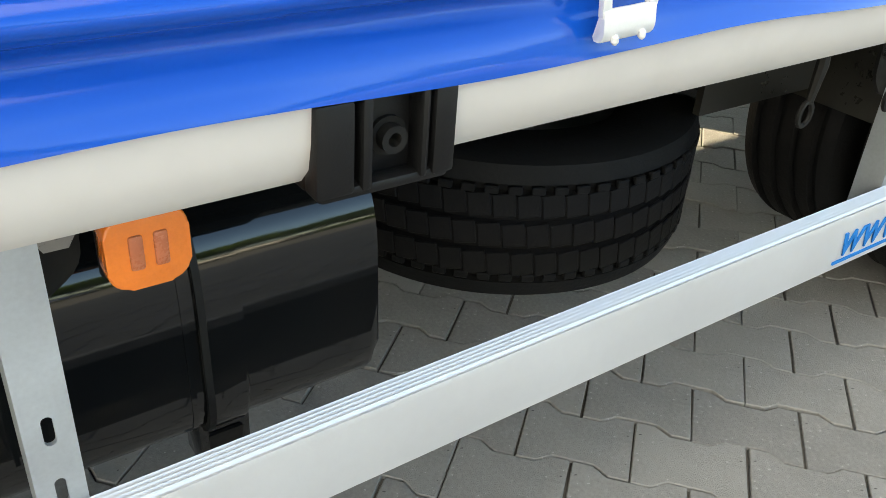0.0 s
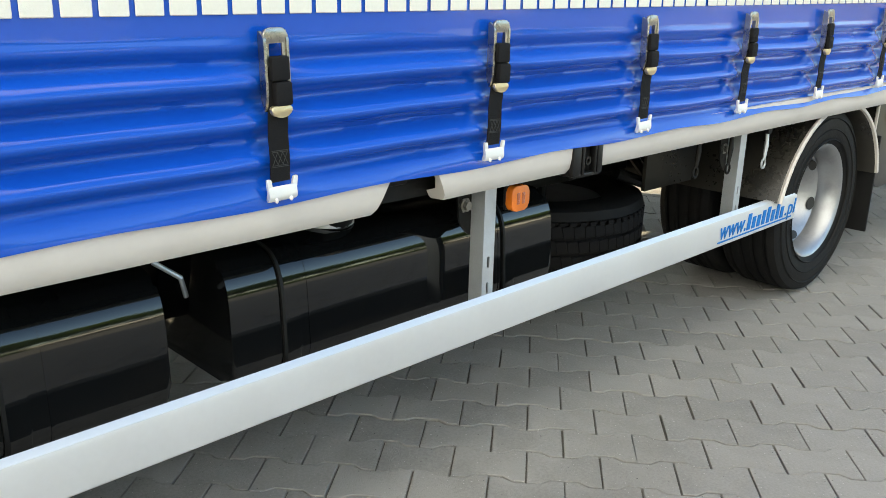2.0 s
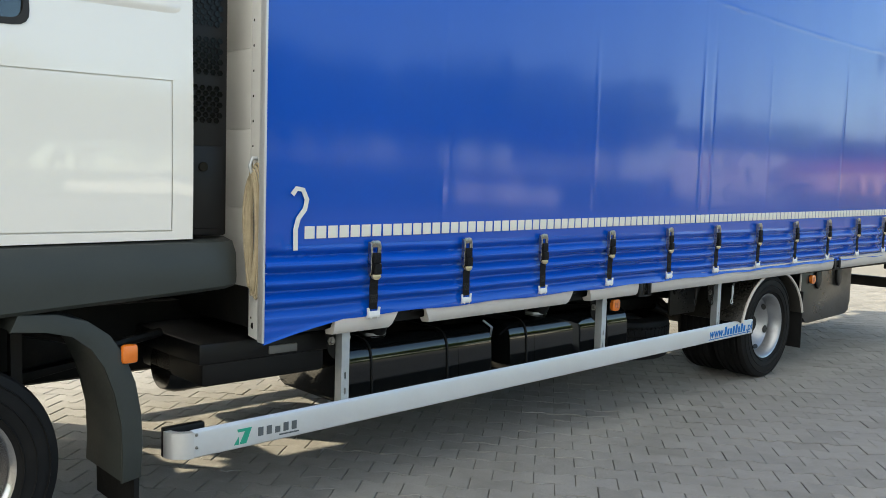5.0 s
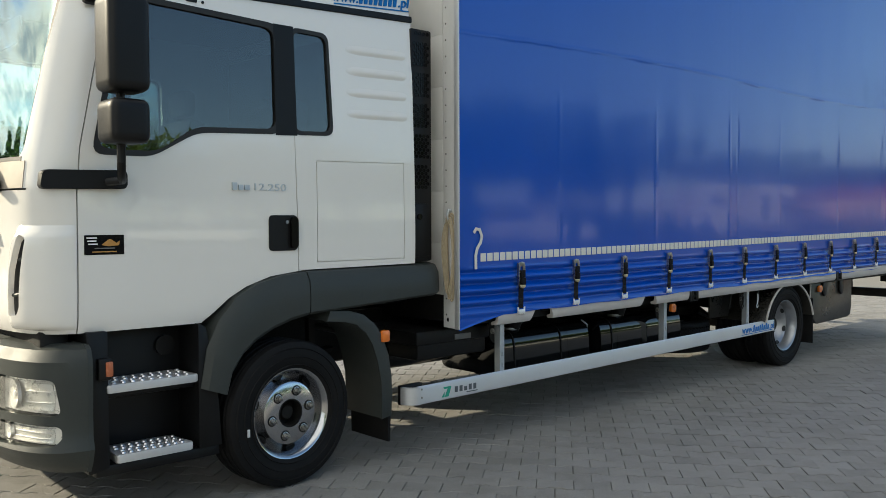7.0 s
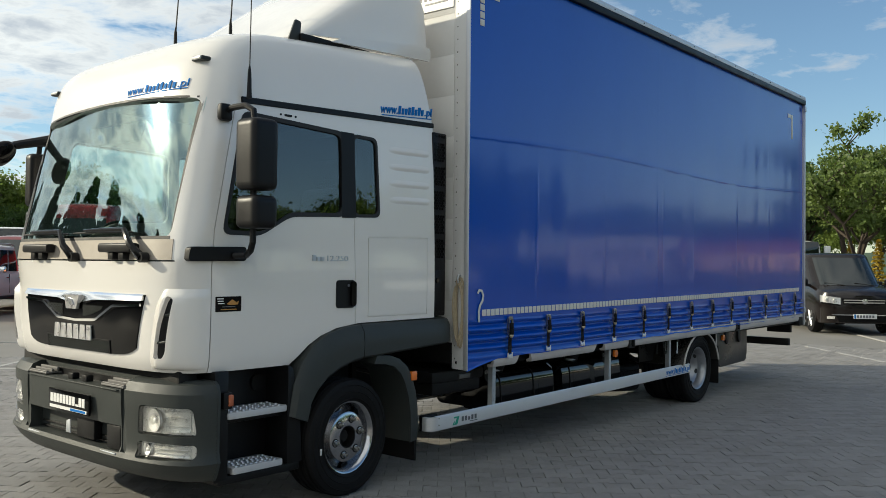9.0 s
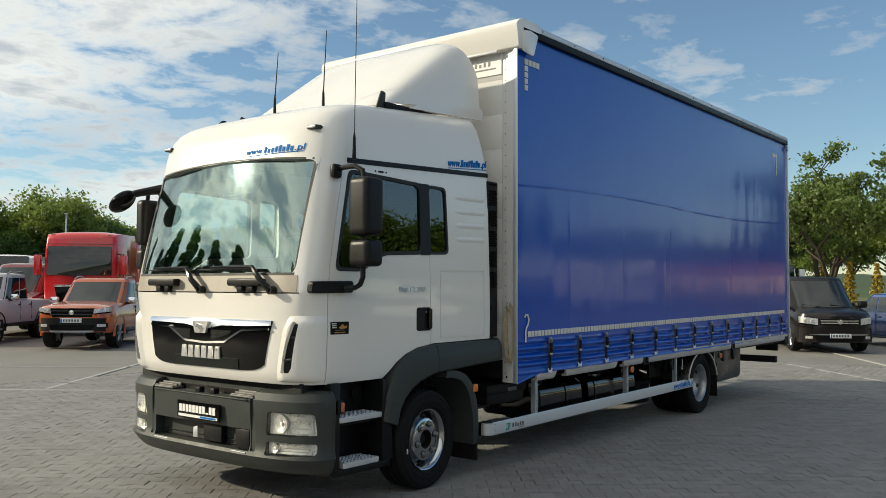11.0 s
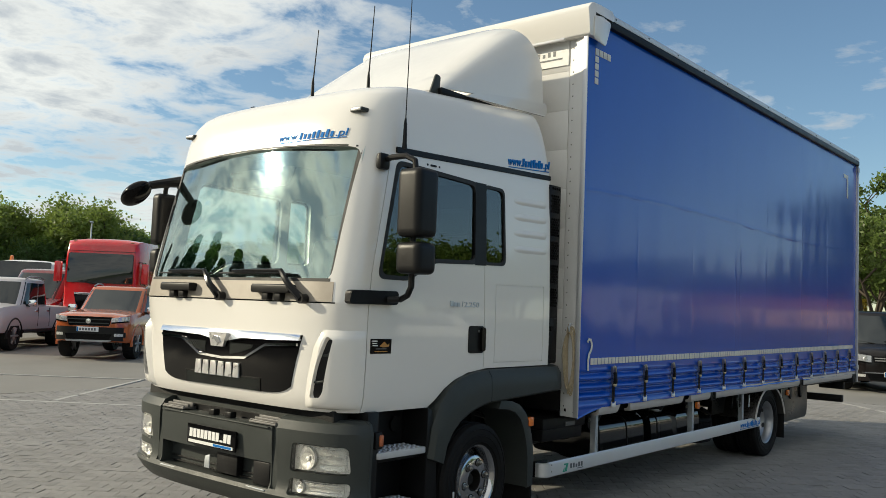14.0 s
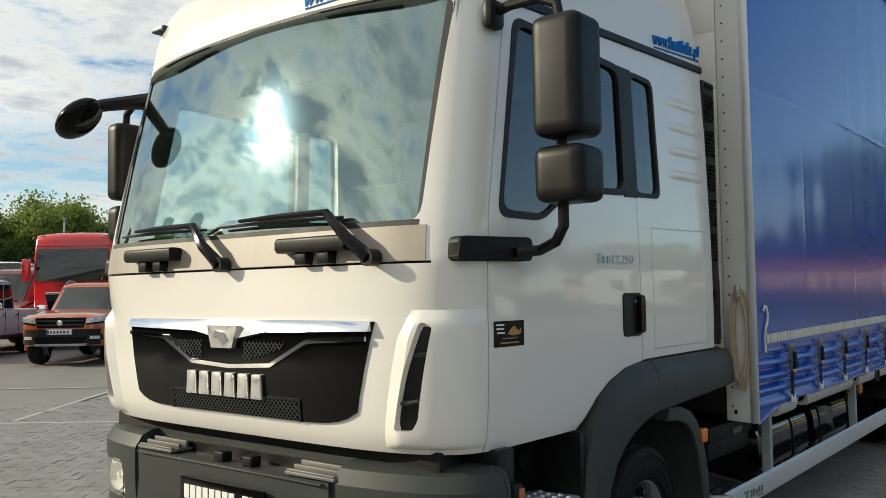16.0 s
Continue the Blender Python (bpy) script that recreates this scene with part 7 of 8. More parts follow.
def car(name, label, category, m, body, belt, cabin, half, paint_, wheels, face, pick=None, group="parked vehicles"):
    """A road vehicle with its nose at x = 0 and its tail at +x. body: (x, low, high, narrowing) stations; cabin: (x, z) of its outline from
    the windscreen's foot over the roof to the rear window's foot."""
    v = thing(name, m, label, category, group)
    NOSE, tail = face.get("nose", 0.55), body[-1][0]
    bx = [b[0] for b in body]

    def wide(x):
        k = max(0.0, 1 - x / NOSE)
        e = max(0.0, 1 - (tail - x) / 0.25)
        return half * (1 - min(k, 0.985) ** 2.8) ** (1 / 2.8) * (1 - 0.12 * e**3) - float(np.interp(x, bx, [b[3] for b in body]))

    def nose(y, z=0.0):
        """The front's place at y."""
        return NOSE * (1 - (1 - min(abs(y) / half, 0.985) ** 2.8) ** (1 / 2.8))

    stations = sorted(set([round(0.01 + 0.5 * NOSE * (k / 9) ** 1.6, 4) for k in range(10)] + [round(q, 3) for q in linspace(0.5 * NOSE + 0.05, tail - 0.22, 30)] + [tail - 0.14, tail - 0.07, tail - 0.02, tail]))
    secs = []
    for x in stations:
        lo = sum(float(np.interp(x + o, bx, [b[1] for b in body])) for o in (-0.06, 0.0, 0.06)) / 3
        hi = sum(float(np.interp(x + o, bx, [b[2] for b in body])) for o in (-0.10, -0.05, 0.0, 0.05, 0.10)) / 5
        secs.append((x, hull(wide(x), lo, hi, 0.04 if x < cabin[0][0] else 0.01)))
    shell = part("body", loft_x(secs), paint_, v, "", 50)
    cut(shell, [lathe([(0.001, -3), (wheels[2] * 1.15, -3), (wheels[2] * 1.15, 3), (0.001, 3)], (x, 0, wheels[2] * 1.02), "y", 32) for x in wheels[:2]])
    part("underbody", box(body[0][0] + 0.35, tail - 0.2, -half + 0.25, half - 0.25, body[0][1] - 0.05, belt - 0.1), M["seal"], v)
    # cabin: a painted shell that narrows to the roof, panes set on it
    (xa, za), (xb, zb), (xc, zc), (xd, zd) = cabin
    ht = half - face.get("tumble", 0.17)

    def level(t):
        x0, x1 = xa + (xb - xa) * t ** 0.92, xd + (xc - xd) * t ** 1.15
        return x0, x1, (half - 0.055) + (ht - half + 0.055) * t ** 1.25, belt - 0.06 + (zb - belt + 0.06) * t

    SQ = 5.0

    def front_x(y, t, off=0.0):
        x0, x1, hw, z = level(t)
        a = (x1 - x0) / 2
        return (x0 + a - a * (1 - min(abs(y) / hw, 0.995) ** SQ) ** (1 / SQ) * 1.0 - off, y, z)

    def side_pt(x, t, sgn, off=0.0):
        x0, x1, hw, z = level(t)
        a = (x1 - x0) / 2
        return (x, sgn * (hw * (1 - min(abs(x - x0 - a) / a, 0.995) ** SQ) ** (1 / SQ) + off), z)

    bm = bmesh.new()
    rings = []
    for t, inset, lift in [(k / 8, 0.0, 0.0) for k in range(9)] + [(1.0, 0.05, 0.028), (1.0, 0.14, 0.048), (1.0, 0.32, 0.066), (1.0, 0.55, 0.074)]:
        x0, x1, hw, z = level(t)
        a, c = (x1 - x0) / 2 - inset, (x0 + x1) / 2
        w = max(hw - inset, 0.05)
        ring = []
        for k in range(56):
            q = 2 * math.pi * k / 56
            cq, sq = math.cos(q), math.sin(q)
            ring.append(bm.verts.new((c + a * math.copysign(abs(cq) ** (2 / SQ), cq), w * math.copysign(abs(sq) ** (2 / SQ), sq), z + lift)))
        rings.append(ring)
    for r0, r1 in zip(rings, rings[1:]):
        for k in range(56):
            bm.faces.new((r0[k], r0[(k + 1) % 56], r1[(k + 1) % 56], r1[k]))
    bm.faces.new(rings[0])
    bm.faces.new(list(reversed(rings[-1])))
    part("cabin", bm, paint_, v, "", 50)

    def screen(u, t, d):
        hw = level(t)[2] * 0.91
        return front_x(-hw + 2 * hw * u, t, 0.008 - d)

    part("windscreen", grid_solid(screen, linspace(0, 1, 13), linspace(0.10, 0.93, 7), 0.02), M["car_glass"], v, "dark reflecting windscreen")

    def back(u, t, d):
        x0, x1, hw, z = level(t)
        y = (2 * u - 1) * hw * 0.84
        return (x0 + x1 - front_x(y, t)[0] + 0.008 - d, y, z)

    part("rear_window", grid_solid(back, linspace(0, 1, 9), linspace(0.14, 0.90, 5), 0.02), M["car_glass"], v, "dark reflecting glass")
    for s in (-1, 1):
        for u0, u1 in face.get("panes", ((0.13, 0.50), (0.53, 0.86))):
            def pane(u, t, d):
                x0, x1, hw, z = level(t)
                return side_pt(x0 + (x1 - x0) * (u0 + (u1 - u0) * u), t, s, 0.007 - d)
            part("side_window", grid_solid(pane, linspace(0, 1, 7), linspace(0.13, 0.90, 5), 0.02), M["car_glass"], v, "dark reflecting glass")
            xm = xa + (xd - xa) * u1 + 0.05
            part("door_gap", box(xm - 0.004, xm + 0.004, s * (half - 0.01) - 0.012, s * (half - 0.01) + 0.012, body[1][1] + 0.12, belt - 0.04), M["seal"], v)
            part("door_handle", box(xm - 0.24, xm - 0.06, s * (half - 0.008) - 0.014, s * (half - 0.008) + 0.014, belt - 0.16, belt - 0.12, 0.008), M["chrome"] if pick else paint_, v)
        mir = part("wing_mirror", box(xa + 0.36, xa + 0.52, s * (half + 0.09) - 0.11, s * (half + 0.09) + 0.11, belt + 0.0, belt + 0.18, 0.05, 3), M["plastic_black"] if not pick else M["chrome"], v, "wing mirror")
        part("mirror_foot", box(xa + 0.40, xa + 0.47, s * (half - 0.03) - 0.06, s * (half - 0.03) + 0.06, belt - 0.02, belt + 0.05, 0.01), M["plastic_black"], mir)
        for xw in wheels[:2]:
            wheel_of(v, xw, s * (half - wheels[3] / 2 - 0.01), wheels[2], wheels[3], M["rim"])
            r_ = wheels[2] * 1.19
            part("arch_flare", tube([(xw + r_ * math.cos(radians(-8 + 196 * k / 20)), s * (half - 0.022), wheels[2] * 1.02 + r_ * math.sin(radians(-8 + 196 * k / 20))) for k in range(21)], 0.035 if pick else 0.018, 6), paint_ if not face.get("clad") else M["plastic_black"], v, "wheel arch lip")
        part("sill_step", tube([(wheels[0] + 0.5, s * (half - 0.02), body[2][1] + 0.02), (wheels[1] - 0.5, s * (half - 0.02), body[2][1] + 0.02)], 0.05 if pick else 0.03, 8), M["plastic_black"], v)

        def skin(nm, pts, off, depth, material, parent, lab="", nu=9, nv=3):
            """A plate that follows the nose; pts: (y, z) of its four corners, from the inner low one round."""
            (ya, z_a), (yb, z_b), (yc, z_c), (yd, z_d) = pts

            def fn(u, w, d):
                y = (ya + (yb - ya) * u) * (1 - w) + (yd + (yc - yd) * u) * w
                z = (z_a + (z_b - z_a) * u) * (1 - w) + (z_d + (z_c - z_d) * u) * w
                return (nose(y) - off + d, y, z)
            return part(nm, grid_solid(fn, linspace(0, 1, nu), linspace(0, 1, nv), depth), material, parent, lab)

        lz0, lz1, ly0, ly1, rise = face["lamp"]
        la = skin("headlamp", ((s * ly0, lz0), (s * ly1, lz0 + rise), (s * ly1, lz1 + rise), (s * ly0, lz1)), 0.014, 0.06, M["alu_bright"], v, "clear head lamp", 11)
        skin("lamp_rim", ((s * ly0, lz0 - 0.02), (s * ly1, lz0 + rise - 0.02), (s * ly1, lz0 + rise + 0.012), (s * ly0, lz0 + 0.012)), 0.020, 0.05, M["gloss_black"], la, "", 11)
        for q in (0.30, 0.68):
            yq = ly0 + (ly1 - ly0) * q
            part("lamp_bowl", lathe([(0.001, -0.016), (0.05, -0.012), (0.056, 0.02), (0.001, 0.02)], (nose(yq) - 0.012, s * yq, (lz0 + lz1) / 2 + rise * q), "x", 16), M["lamp_bowl"], la)
        fz, fy0, fy1, fh = face["fog"]
        fo = skin("fog_recess", ((s * fy0, fz - fh), (s * fy1, fz - fh), (s * fy1, fz + fh), (s * fy0, fz + fh)), 0.020, 0.05, M["plastic_black"], v, "dark fog lamp recess")
        skin("fog_lamp", ((s * (fy0 + 0.03), fz - fh * 0.6), (s * (fy1 - 0.04), fz - fh * 0.6), (s * (fy1 - 0.04), fz + fh * 0.5), (s * (fy0 + 0.03), fz + fh * 0.5)), 0.032, 0.02, M["lamp_bowl"], fo)
        part("tail_lamp", box(tail - 0.10, tail + 0.01, *sorted((s * (half - 0.18), s * (half - 0.06))), belt - 0.35, belt - 0.02, 0.02), M["tail_red"], v)
    gz0, gz1, gh0, gh1 = face["grille"]
    gr = skin("grille", ((-gh0, gz0), (gh0, gz0), (gh1, gz1), (-gh1, gz1)), 0.018, 0.06, M["gloss_black"], v, "black grille", 15)
    nb = face.get("bars", 3)
    for k in range(nb):
        z = gz0 + (gz1 - gz0) * (k + 0.7) / (nb + 0.4)
        hb = gh0 + (gh1 - gh0) * (z - gz0) / (gz1 - gz0) - 0.02
        skin("grille_bar", ((-hb, z - 0.013), (hb, z - 0.013), (hb, z + 0.013), (-hb, z + 0.013)), 0.034, 0.03, M[face.get("bar_mat", "chrome")], gr, "", 15)
    part("badge", lathe([(0.001, -0.02), (0.06, -0.018), (0.068, 0.0), (0.001, 0.0)], (-0.026, 0, (gz0 + gz1) / 2), "x", 20), M["chrome"], gr, "round badge")
    bz0, bz1, bh = face["bumper"]
    fb = skin("front_bumper", ((-bh, bz0), (bh, bz0), (bh, bz1), (-bh, bz1)), 0.030, 0.10, M[face.get("bump_mat", "plastic")], v, "front bumper", 21, 5)
    lz = (bz0 + bz1) / 2
    skin("bumper_opening", ((-bh * 0.62, bz0 + 0.03), (bh * 0.62, bz0 + 0.03), (bh * 0.70, lz), (-bh * 0.70, lz)), 0.040, 0.03, M["gloss_black"], fb, "", 15)
    if face.get("lip"):
        skin("bumper_strip", ((-bh * 0.8, lz + 0.015), (bh * 0.8, lz + 0.015), (bh * 0.8, lz + 0.035), (-bh * 0.8, lz + 0.035)), 0.044, 0.03, M["chrome"], fb, "thin chrome strip", 15)
    if face.get("skid"):
        skin("skid_plate", ((-0.50, bz0 - 0.025), (0.50, bz0 - 0.025), (0.56, bz0 + 0.02), (-0.56, bz0 + 0.02)), 0.036, 0.10, M["rim"], v, "silver skid plate", 11)
    pz = face["plate"]
    pl_ = part("number_plate", box(-0.064, -0.040, -0.26, 0.26, pz - 0.055, pz + 0.055, 0.004), M["plate_white"], v, "number plate with plain bars")
    for k in range(6):
        part("plate_bar", box(-0.067, -0.063, -0.20 + 0.07 * k, -0.155 + 0.07 * k, pz - 0.03, pz + 0.03), M["grey_ink"], pl_)
    part("plate_bar", box(-0.067, -0.063, 0.215, 0.255, pz - 0.05, pz + 0.05), M["blue_ink"], pl_)
    if pick:
        x0, x1 = pick
        cut(shell, [box(x0, x1, -half + 0.10, half - 0.10, belt - 0.45, belt + 0.3)])
        for s in (-1, 1):
            part("roof_rail", tube([(xb + 0.1, s * (ht - 0.08), zb + 0.03), (xb + 0.35, s * (ht - 0.08), zb + 0.10), (xc - 0.35, s * (ht - 0.08), zc + 0.10), (xc - 0.05, s * (ht - 0.08), zc + 0.03)], 0.02, 8), M["rim"], v, "silver roof rail")
    for k in (-1, 1):
        a_, b_ = front_x(k * 0.35 - 0.2, 0.10, 0.02), front_x(k * 0.35 + 0.25, 0.17, 0.02)
        part("wiper", tube([a_, b_], 0.012, 6), M["seal"], v)
    return v


PICK_BODY = [(0.0, 0.52, 1.00, 0.0), (0.10, 0.44, 1.06, 0.0), (0.30, 0.42, 1.11, 0.0), (1.25, 0.42, 1.20, 0.0), (1.5, 0.42, 1.17, 0.0), (3.3, 0.42, 1.17, 0.0), (3.5, 0.45, 1.15, 0.0), (5.25, 0.52, 1.15, 0.0), (5.33, 0.55, 1.12, 0.0)]
PICK_CABIN = [(1.22, 1.18), (2.10, 1.78), (3.08, 1.78), (3.46, 1.18)]
PICK_FACE = {"lamp": (0.91, 1.03, 0.53, 0.885, 0.045), "fog": (0.62, 0.58, 0.84, 0.06), "grille": (0.83, 1.05, 0.48, 0.54), "bars": 2, "bar_mat": "plastic", "bumper": (0.47, 0.80, 0.80), "plate": 0.745, "bump_mat": "plastic_black", "skid": True, "nose": 0.50, "panes": ((0.15, 0.50), (0.53, 0.86))}
OLD_BODY = [(0.0, 0.55, 1.02, 0.0), (0.10, 0.50, 1.12, 0.0), (0.30, 0.48, 1.18, 0.0), (1.25, 0.48, 1.24, 0.0), (3.3, 0.48, 1.22, 0.0), (3.5, 0.50, 1.20, 0.0), (5.0, 0.56, 1.20, 0.0), (5.08, 0.60, 1.16, 0.0)]
OLD_CABIN = [(1.30, 1.22), (1.78, 1.92), (3.20, 1.92), (3.42, 1.22)]
OLD_FACE = {"lamp": (0.88, 1.04, 0.55, 0.84, 0.0), "fog": (0.66, 0.62, 0.84, 0.06), "grille": (0.86, 1.06, 0.50, 0.50), "bars": 3, "bar_mat": "plastic", "bumper": (0.50, 0.78, 0.84), "plate": 0.70, "bump_mat": "plastic_black", "nose": 0.34, "tumble": 0.12, "clad": True, "panes": ((0.11, 0.50), (0.53, 0.88))}
VAN_BODY = [(0.0, 0.34, 0.86, 0.0), (0.05, 0.28, 0.93, 0.0), (0.25, 0.25, 1.02, 0.0), (0.95, 0.26, 1.16, 0.0), (1.2, 0.26, 1.18, 0.0), (4.6, 0.28, 1.18, 0.0), (4.88, 0.34, 1.16, 0.0)]
VAN_CABIN = [(0.72, 1.16), (1.66, 1.90), (4.62, 1.92), (4.86, 1.16)]
VAN_FACE = {"lamp": (0.70, 0.87, 0.53, 0.90, 0.05), "fog": (0.40, 0.62, 0.84, 0.06), "grille": (0.72, 0.86, 0.47, 0.50), "bars": 2, "bar_mat": "chrome", "bumper": (0.27, 0.62, 0.90), "plate": 0.44, "bump_mat": "brown_paint", "nose": 0.62, "lip": True, "tumble": 0.11, "panes": ((0.20, 0.36), (0.38, 0.63), (0.65, 0.94))}
CAR_BODY = [(0.0, 0.36, 0.62, 0.0), (0.06, 0.28, 0.72, 0.0), (0.3, 0.24, 0.82, 0.0), (1.1, 0.24, 0.95, 0.0), (1.4, 0.24, 0.98, 0.0), (3.9, 0.26, 1.0, 0.0), (4.3, 0.32, 0.97, 0.0)]
CAR_CABIN = [(0.98, 0.97), (1.95, 1.45), (3.3, 1.45), (4.15, 0.99)]
CAR_FACE = {"lamp": (0.60, 0.72, 0.48, 0.86, 0.05), "fog": (0.38, 0.58, 0.80, 0.05), "grille": (0.55, 0.68, 0.40, 0.42), "bars": 2, "bar_mat": "chrome", "bumper": (0.25, 0.50, 0.82), "plate": 0.42, "bump_mat": "plastic", "nose": 0.75}


def facing(x, y, deg):
    """Nose at (x, y); deg is the way the nose points, counter-clockwise from +x."""
    return pose(x, y, 0, 0, 0, deg + 180)


pickup = car("pickup_truck", "orange double-cab pickup with dark bumper, parked on the paving", "pickup", facing(4.62, 16.55, 223), PICK_BODY, 1.14, PICK_CABIN, 0.93, M["orange_paint"], (0.95, 4.17, 0.39, 0.27), PICK_FACE, (3.55, 5.2))
car("pickup_truck", "silver double-cab pickup, parked on the paving", "pickup", facing(3.2, 20.3, 223), OLD_BODY, 1.20, OLD_CABIN, 0.91, M["rose_paint"], (0.95, 4.0, 0.39, 0.26), OLD_FACE, (3.55, 4.95))
van = car("passenger_van", "black-brown passenger van with chrome grille bars", "van", facing(16.75, 1.45, 215), VAN_BODY, 1.13, VAN_CABIN, 0.95, M["brown_paint"], (0.92, 3.95, 0.34, 0.23), VAN_FACE)
car("hatchback", "dark blue hatchback car", "car", facing(19.6, -0.9, 222), CAR_BODY, 0.97, CAR_CABIN, 0.90, M["blue_paint"], (0.85, 3.45, 0.32, 0.21), CAR_FACE)
car("hatchback", "black hatchback car behind the van", "car", facing(24.5, 3.2, 222), CAR_BODY, 0.97, CAR_CABIN, 0.90, M["black_paint"], (0.85, 3.45, 0.32, 0.21), CAR_FACE)


def lorry_cab(m, paint_, label, high=True, width=2.3):
    """A cab-over lorry seen from its front and side; nose at x = 0."""
    v = thing("parked_lorry", m, label, "truck", "parked vehicles")
    h = width / 2
    top = 3.38 if high else 2.6
    g = 0.22 if high else 0.0
    secs = [(0.0, hull(h - 0.14, 1.0, top - 0.26, 0.02)), (0.05, hull(h - 0.07, 0.95, top - 0.15, 0.04)), (0.22, hull(h - 0.02, 0.92, top - 0.06, 0.05)), (0.6, hull(h, 0.92, top - 0.02, 0.05)), (2.1, hull(h, 0.95, top, 0.05)), (2.2, hull(h - 0.04, 1.0, top - 0.05, 0.04))]
    shell = part("cab_body", loft_x(secs), paint_, v, "", 50)
    part("windscreen", prism(soft_poly([(-h + 0.17, 1.74 + g), (h - 0.17, 1.74 + g), (h - 0.19, 2.55 + 1.6 * g), (-h + 0.19, 2.55 + 1.6 * g)], 0.06), -0.06, 0.10, "x", 0.01), M["car_glass"], v, "dark windscreen")
    part("grille", prism(soft_poly([(-0.62, 0.98), (0.62, 0.98), (0.78, 1.42 + g), (-0.78, 1.42 + g)], 0.05), -0.05, 0.1, "x", 0.01), M["gloss_black"], v, "black grille")
    part("grille_trim", box(-0.07, 0.02, -0.76, 0.76, 1.37 + g, 1.43 + g, 0.01), M["chrome"], v)
    part("bumper", box(-0.10, 0.4, -h - 0.02, h + 0.02, 0.32, 0.92, 0.08, 3), paint_ if high else M["plastic"], v, "front bumper")
    part("bumper_opening", box(-0.11, 0.0, -0.6, 0.6, 0.42, 0.62, 0.02), M["plastic_black"], v)
    for s in (-1, 1):
        part("headlamp", box(-0.115, 0.06, *sorted((s * (h - 0.42), s * (h - 0.08))), 0.52, 0.70, 0.03), M["alu_bright"], v, "clear head lamp")
        part("side_window", prism(soft_poly([(0.28, 1.72 + g), (1.05, 1.80 + g), (1.05, 2.42 + g), (0.38, 2.46 + g)], 0.05), s * (h - 0.03), s * (h + 0.006), "y"), M["car_glass"], v)
        part("mirror", box(0.02, 0.2, *sorted((s * (h + 0.06), s * (h + 0.28))), 1.75 + g, 2.40 + g, 0.04), paint_, v, "painted mirror housing")
        part("mirror_arm", tube([(0.1, s * (h - 0.05), 2.44 + g), (0.1, s * (h + 0.17), 2.44 + g), (0.1, s * (h + 0.17), 1.7 + g)], 0.02, 6), M["plastic_black"], v)
        part("wiper", tube([(-0.07, s * 0.1, 1.70 + g), (-0.07, s * 0.1 + 0.55, 1.79 + g)], 0.014, 6), M["seal"], v)
        for xw in (1.1, 4.4):
            wheel_of(v, xw, s * (h - 0.14), 0.48, 0.28, M["rim"])
        part("wheel_arch", prism([(0.45, 0.45), (0.6, 0.85), (0.9, 1.05), (1.3, 1.05), (1.65, 0.85), (1.75, 0.45), (1.63, 0.45), (1.5, 0.8), (1.1, 0.97), (0.7, 0.8), (0.57, 0.45)], *sorted((s * (h - 0.3), s * (h + 0.02))), "y"), paint_, v)
        part("roof_lamp", box(0.10, 0.18, s * (h - 0.3) - 0.05, s * (h - 0.3) + 0.05, top - 0.14, top - 0.08, 0.01), M["orange_dark"], v)
        part("door_gap", box(1.16, 1.17, *sorted((s * (h - 0.02), s * (h + 0.003))), 1.05, 2.6 + g), M["seal"], v)
        part("door_handle", box(0.95, 1.10, *sorted((s * (h - 0.02), s * (h + 0.012))), 1.5, 1.56, 0.008), M["plastic_black"], v)
    if high:
        part("visor_seam", box(-0.012, 0.1, -h + 0.14, h - 0.14, 2.55 + 1.9 * g, 2.562 + 1.9 * g), M["seal"], v)
    part("chassis", box(0.5, 5.4, -0.45, 0.45, 0.55, 0.85, 0.02), M["chassis"], v)
    part("side_fairing", box(2.2, 2.75, -h + 0.02, h - 0.02, 1.0, top - 0.25, 0.05), paint_, v)
    return v


lorry_cab(facing(7.95, 22.35, 222), M["red_paint"], "red cab-over lorry parked behind the pickups", True, 2.4)
M["maroon_paint"] = paint("maroon_paint", (0.16, 0.010, 0.016))
white_lorry = lorry_cab(facing(10.1, 32.6, 228), M["white_paint2"], "white low-roof lorry beyond the pickups", False, 2.3)
white_lorry.scale = (1.1, 1.1, 1.12)
part("roof_beacon", lathe([(0.001, 0.20), (0.06, 0.18), (0.08, 0.0), (0.001, 0.0)], (0.9, 0.75, 2.60), "z", 14), M["orange"], white_lorry, "amber beacon")
part("door_panel", box(0.45, 0.85, 1.14, 1.156, 1.15, 1.5, 0.004), mat("yellow_film", (0.75, 0.42, 0.03), 0.4, vary=0.05), white_lorry, "yellow panel on the door")
red_van = car("passenger_van", "maroon van with light windows behind the silver pickup", "van", facing(6.2, 24.2, 223), VAN_BODY, 1.13, VAN_CABIN, 0.95, M["maroon_paint"], (0.92, 3.95, 0.34, 0.23), VAN_FACE)
red_van.scale = (1.15, 1.1, 1.22)
lorry_cab(facing(27.5, 6.6, 215), M["white_paint2"], "white lorry beyond the van", False, 2.1)
lorry_cab(facing(-3.0, 33.0, 232), M["red_paint"], "red lorry at the yard's edge", False, 2.3)


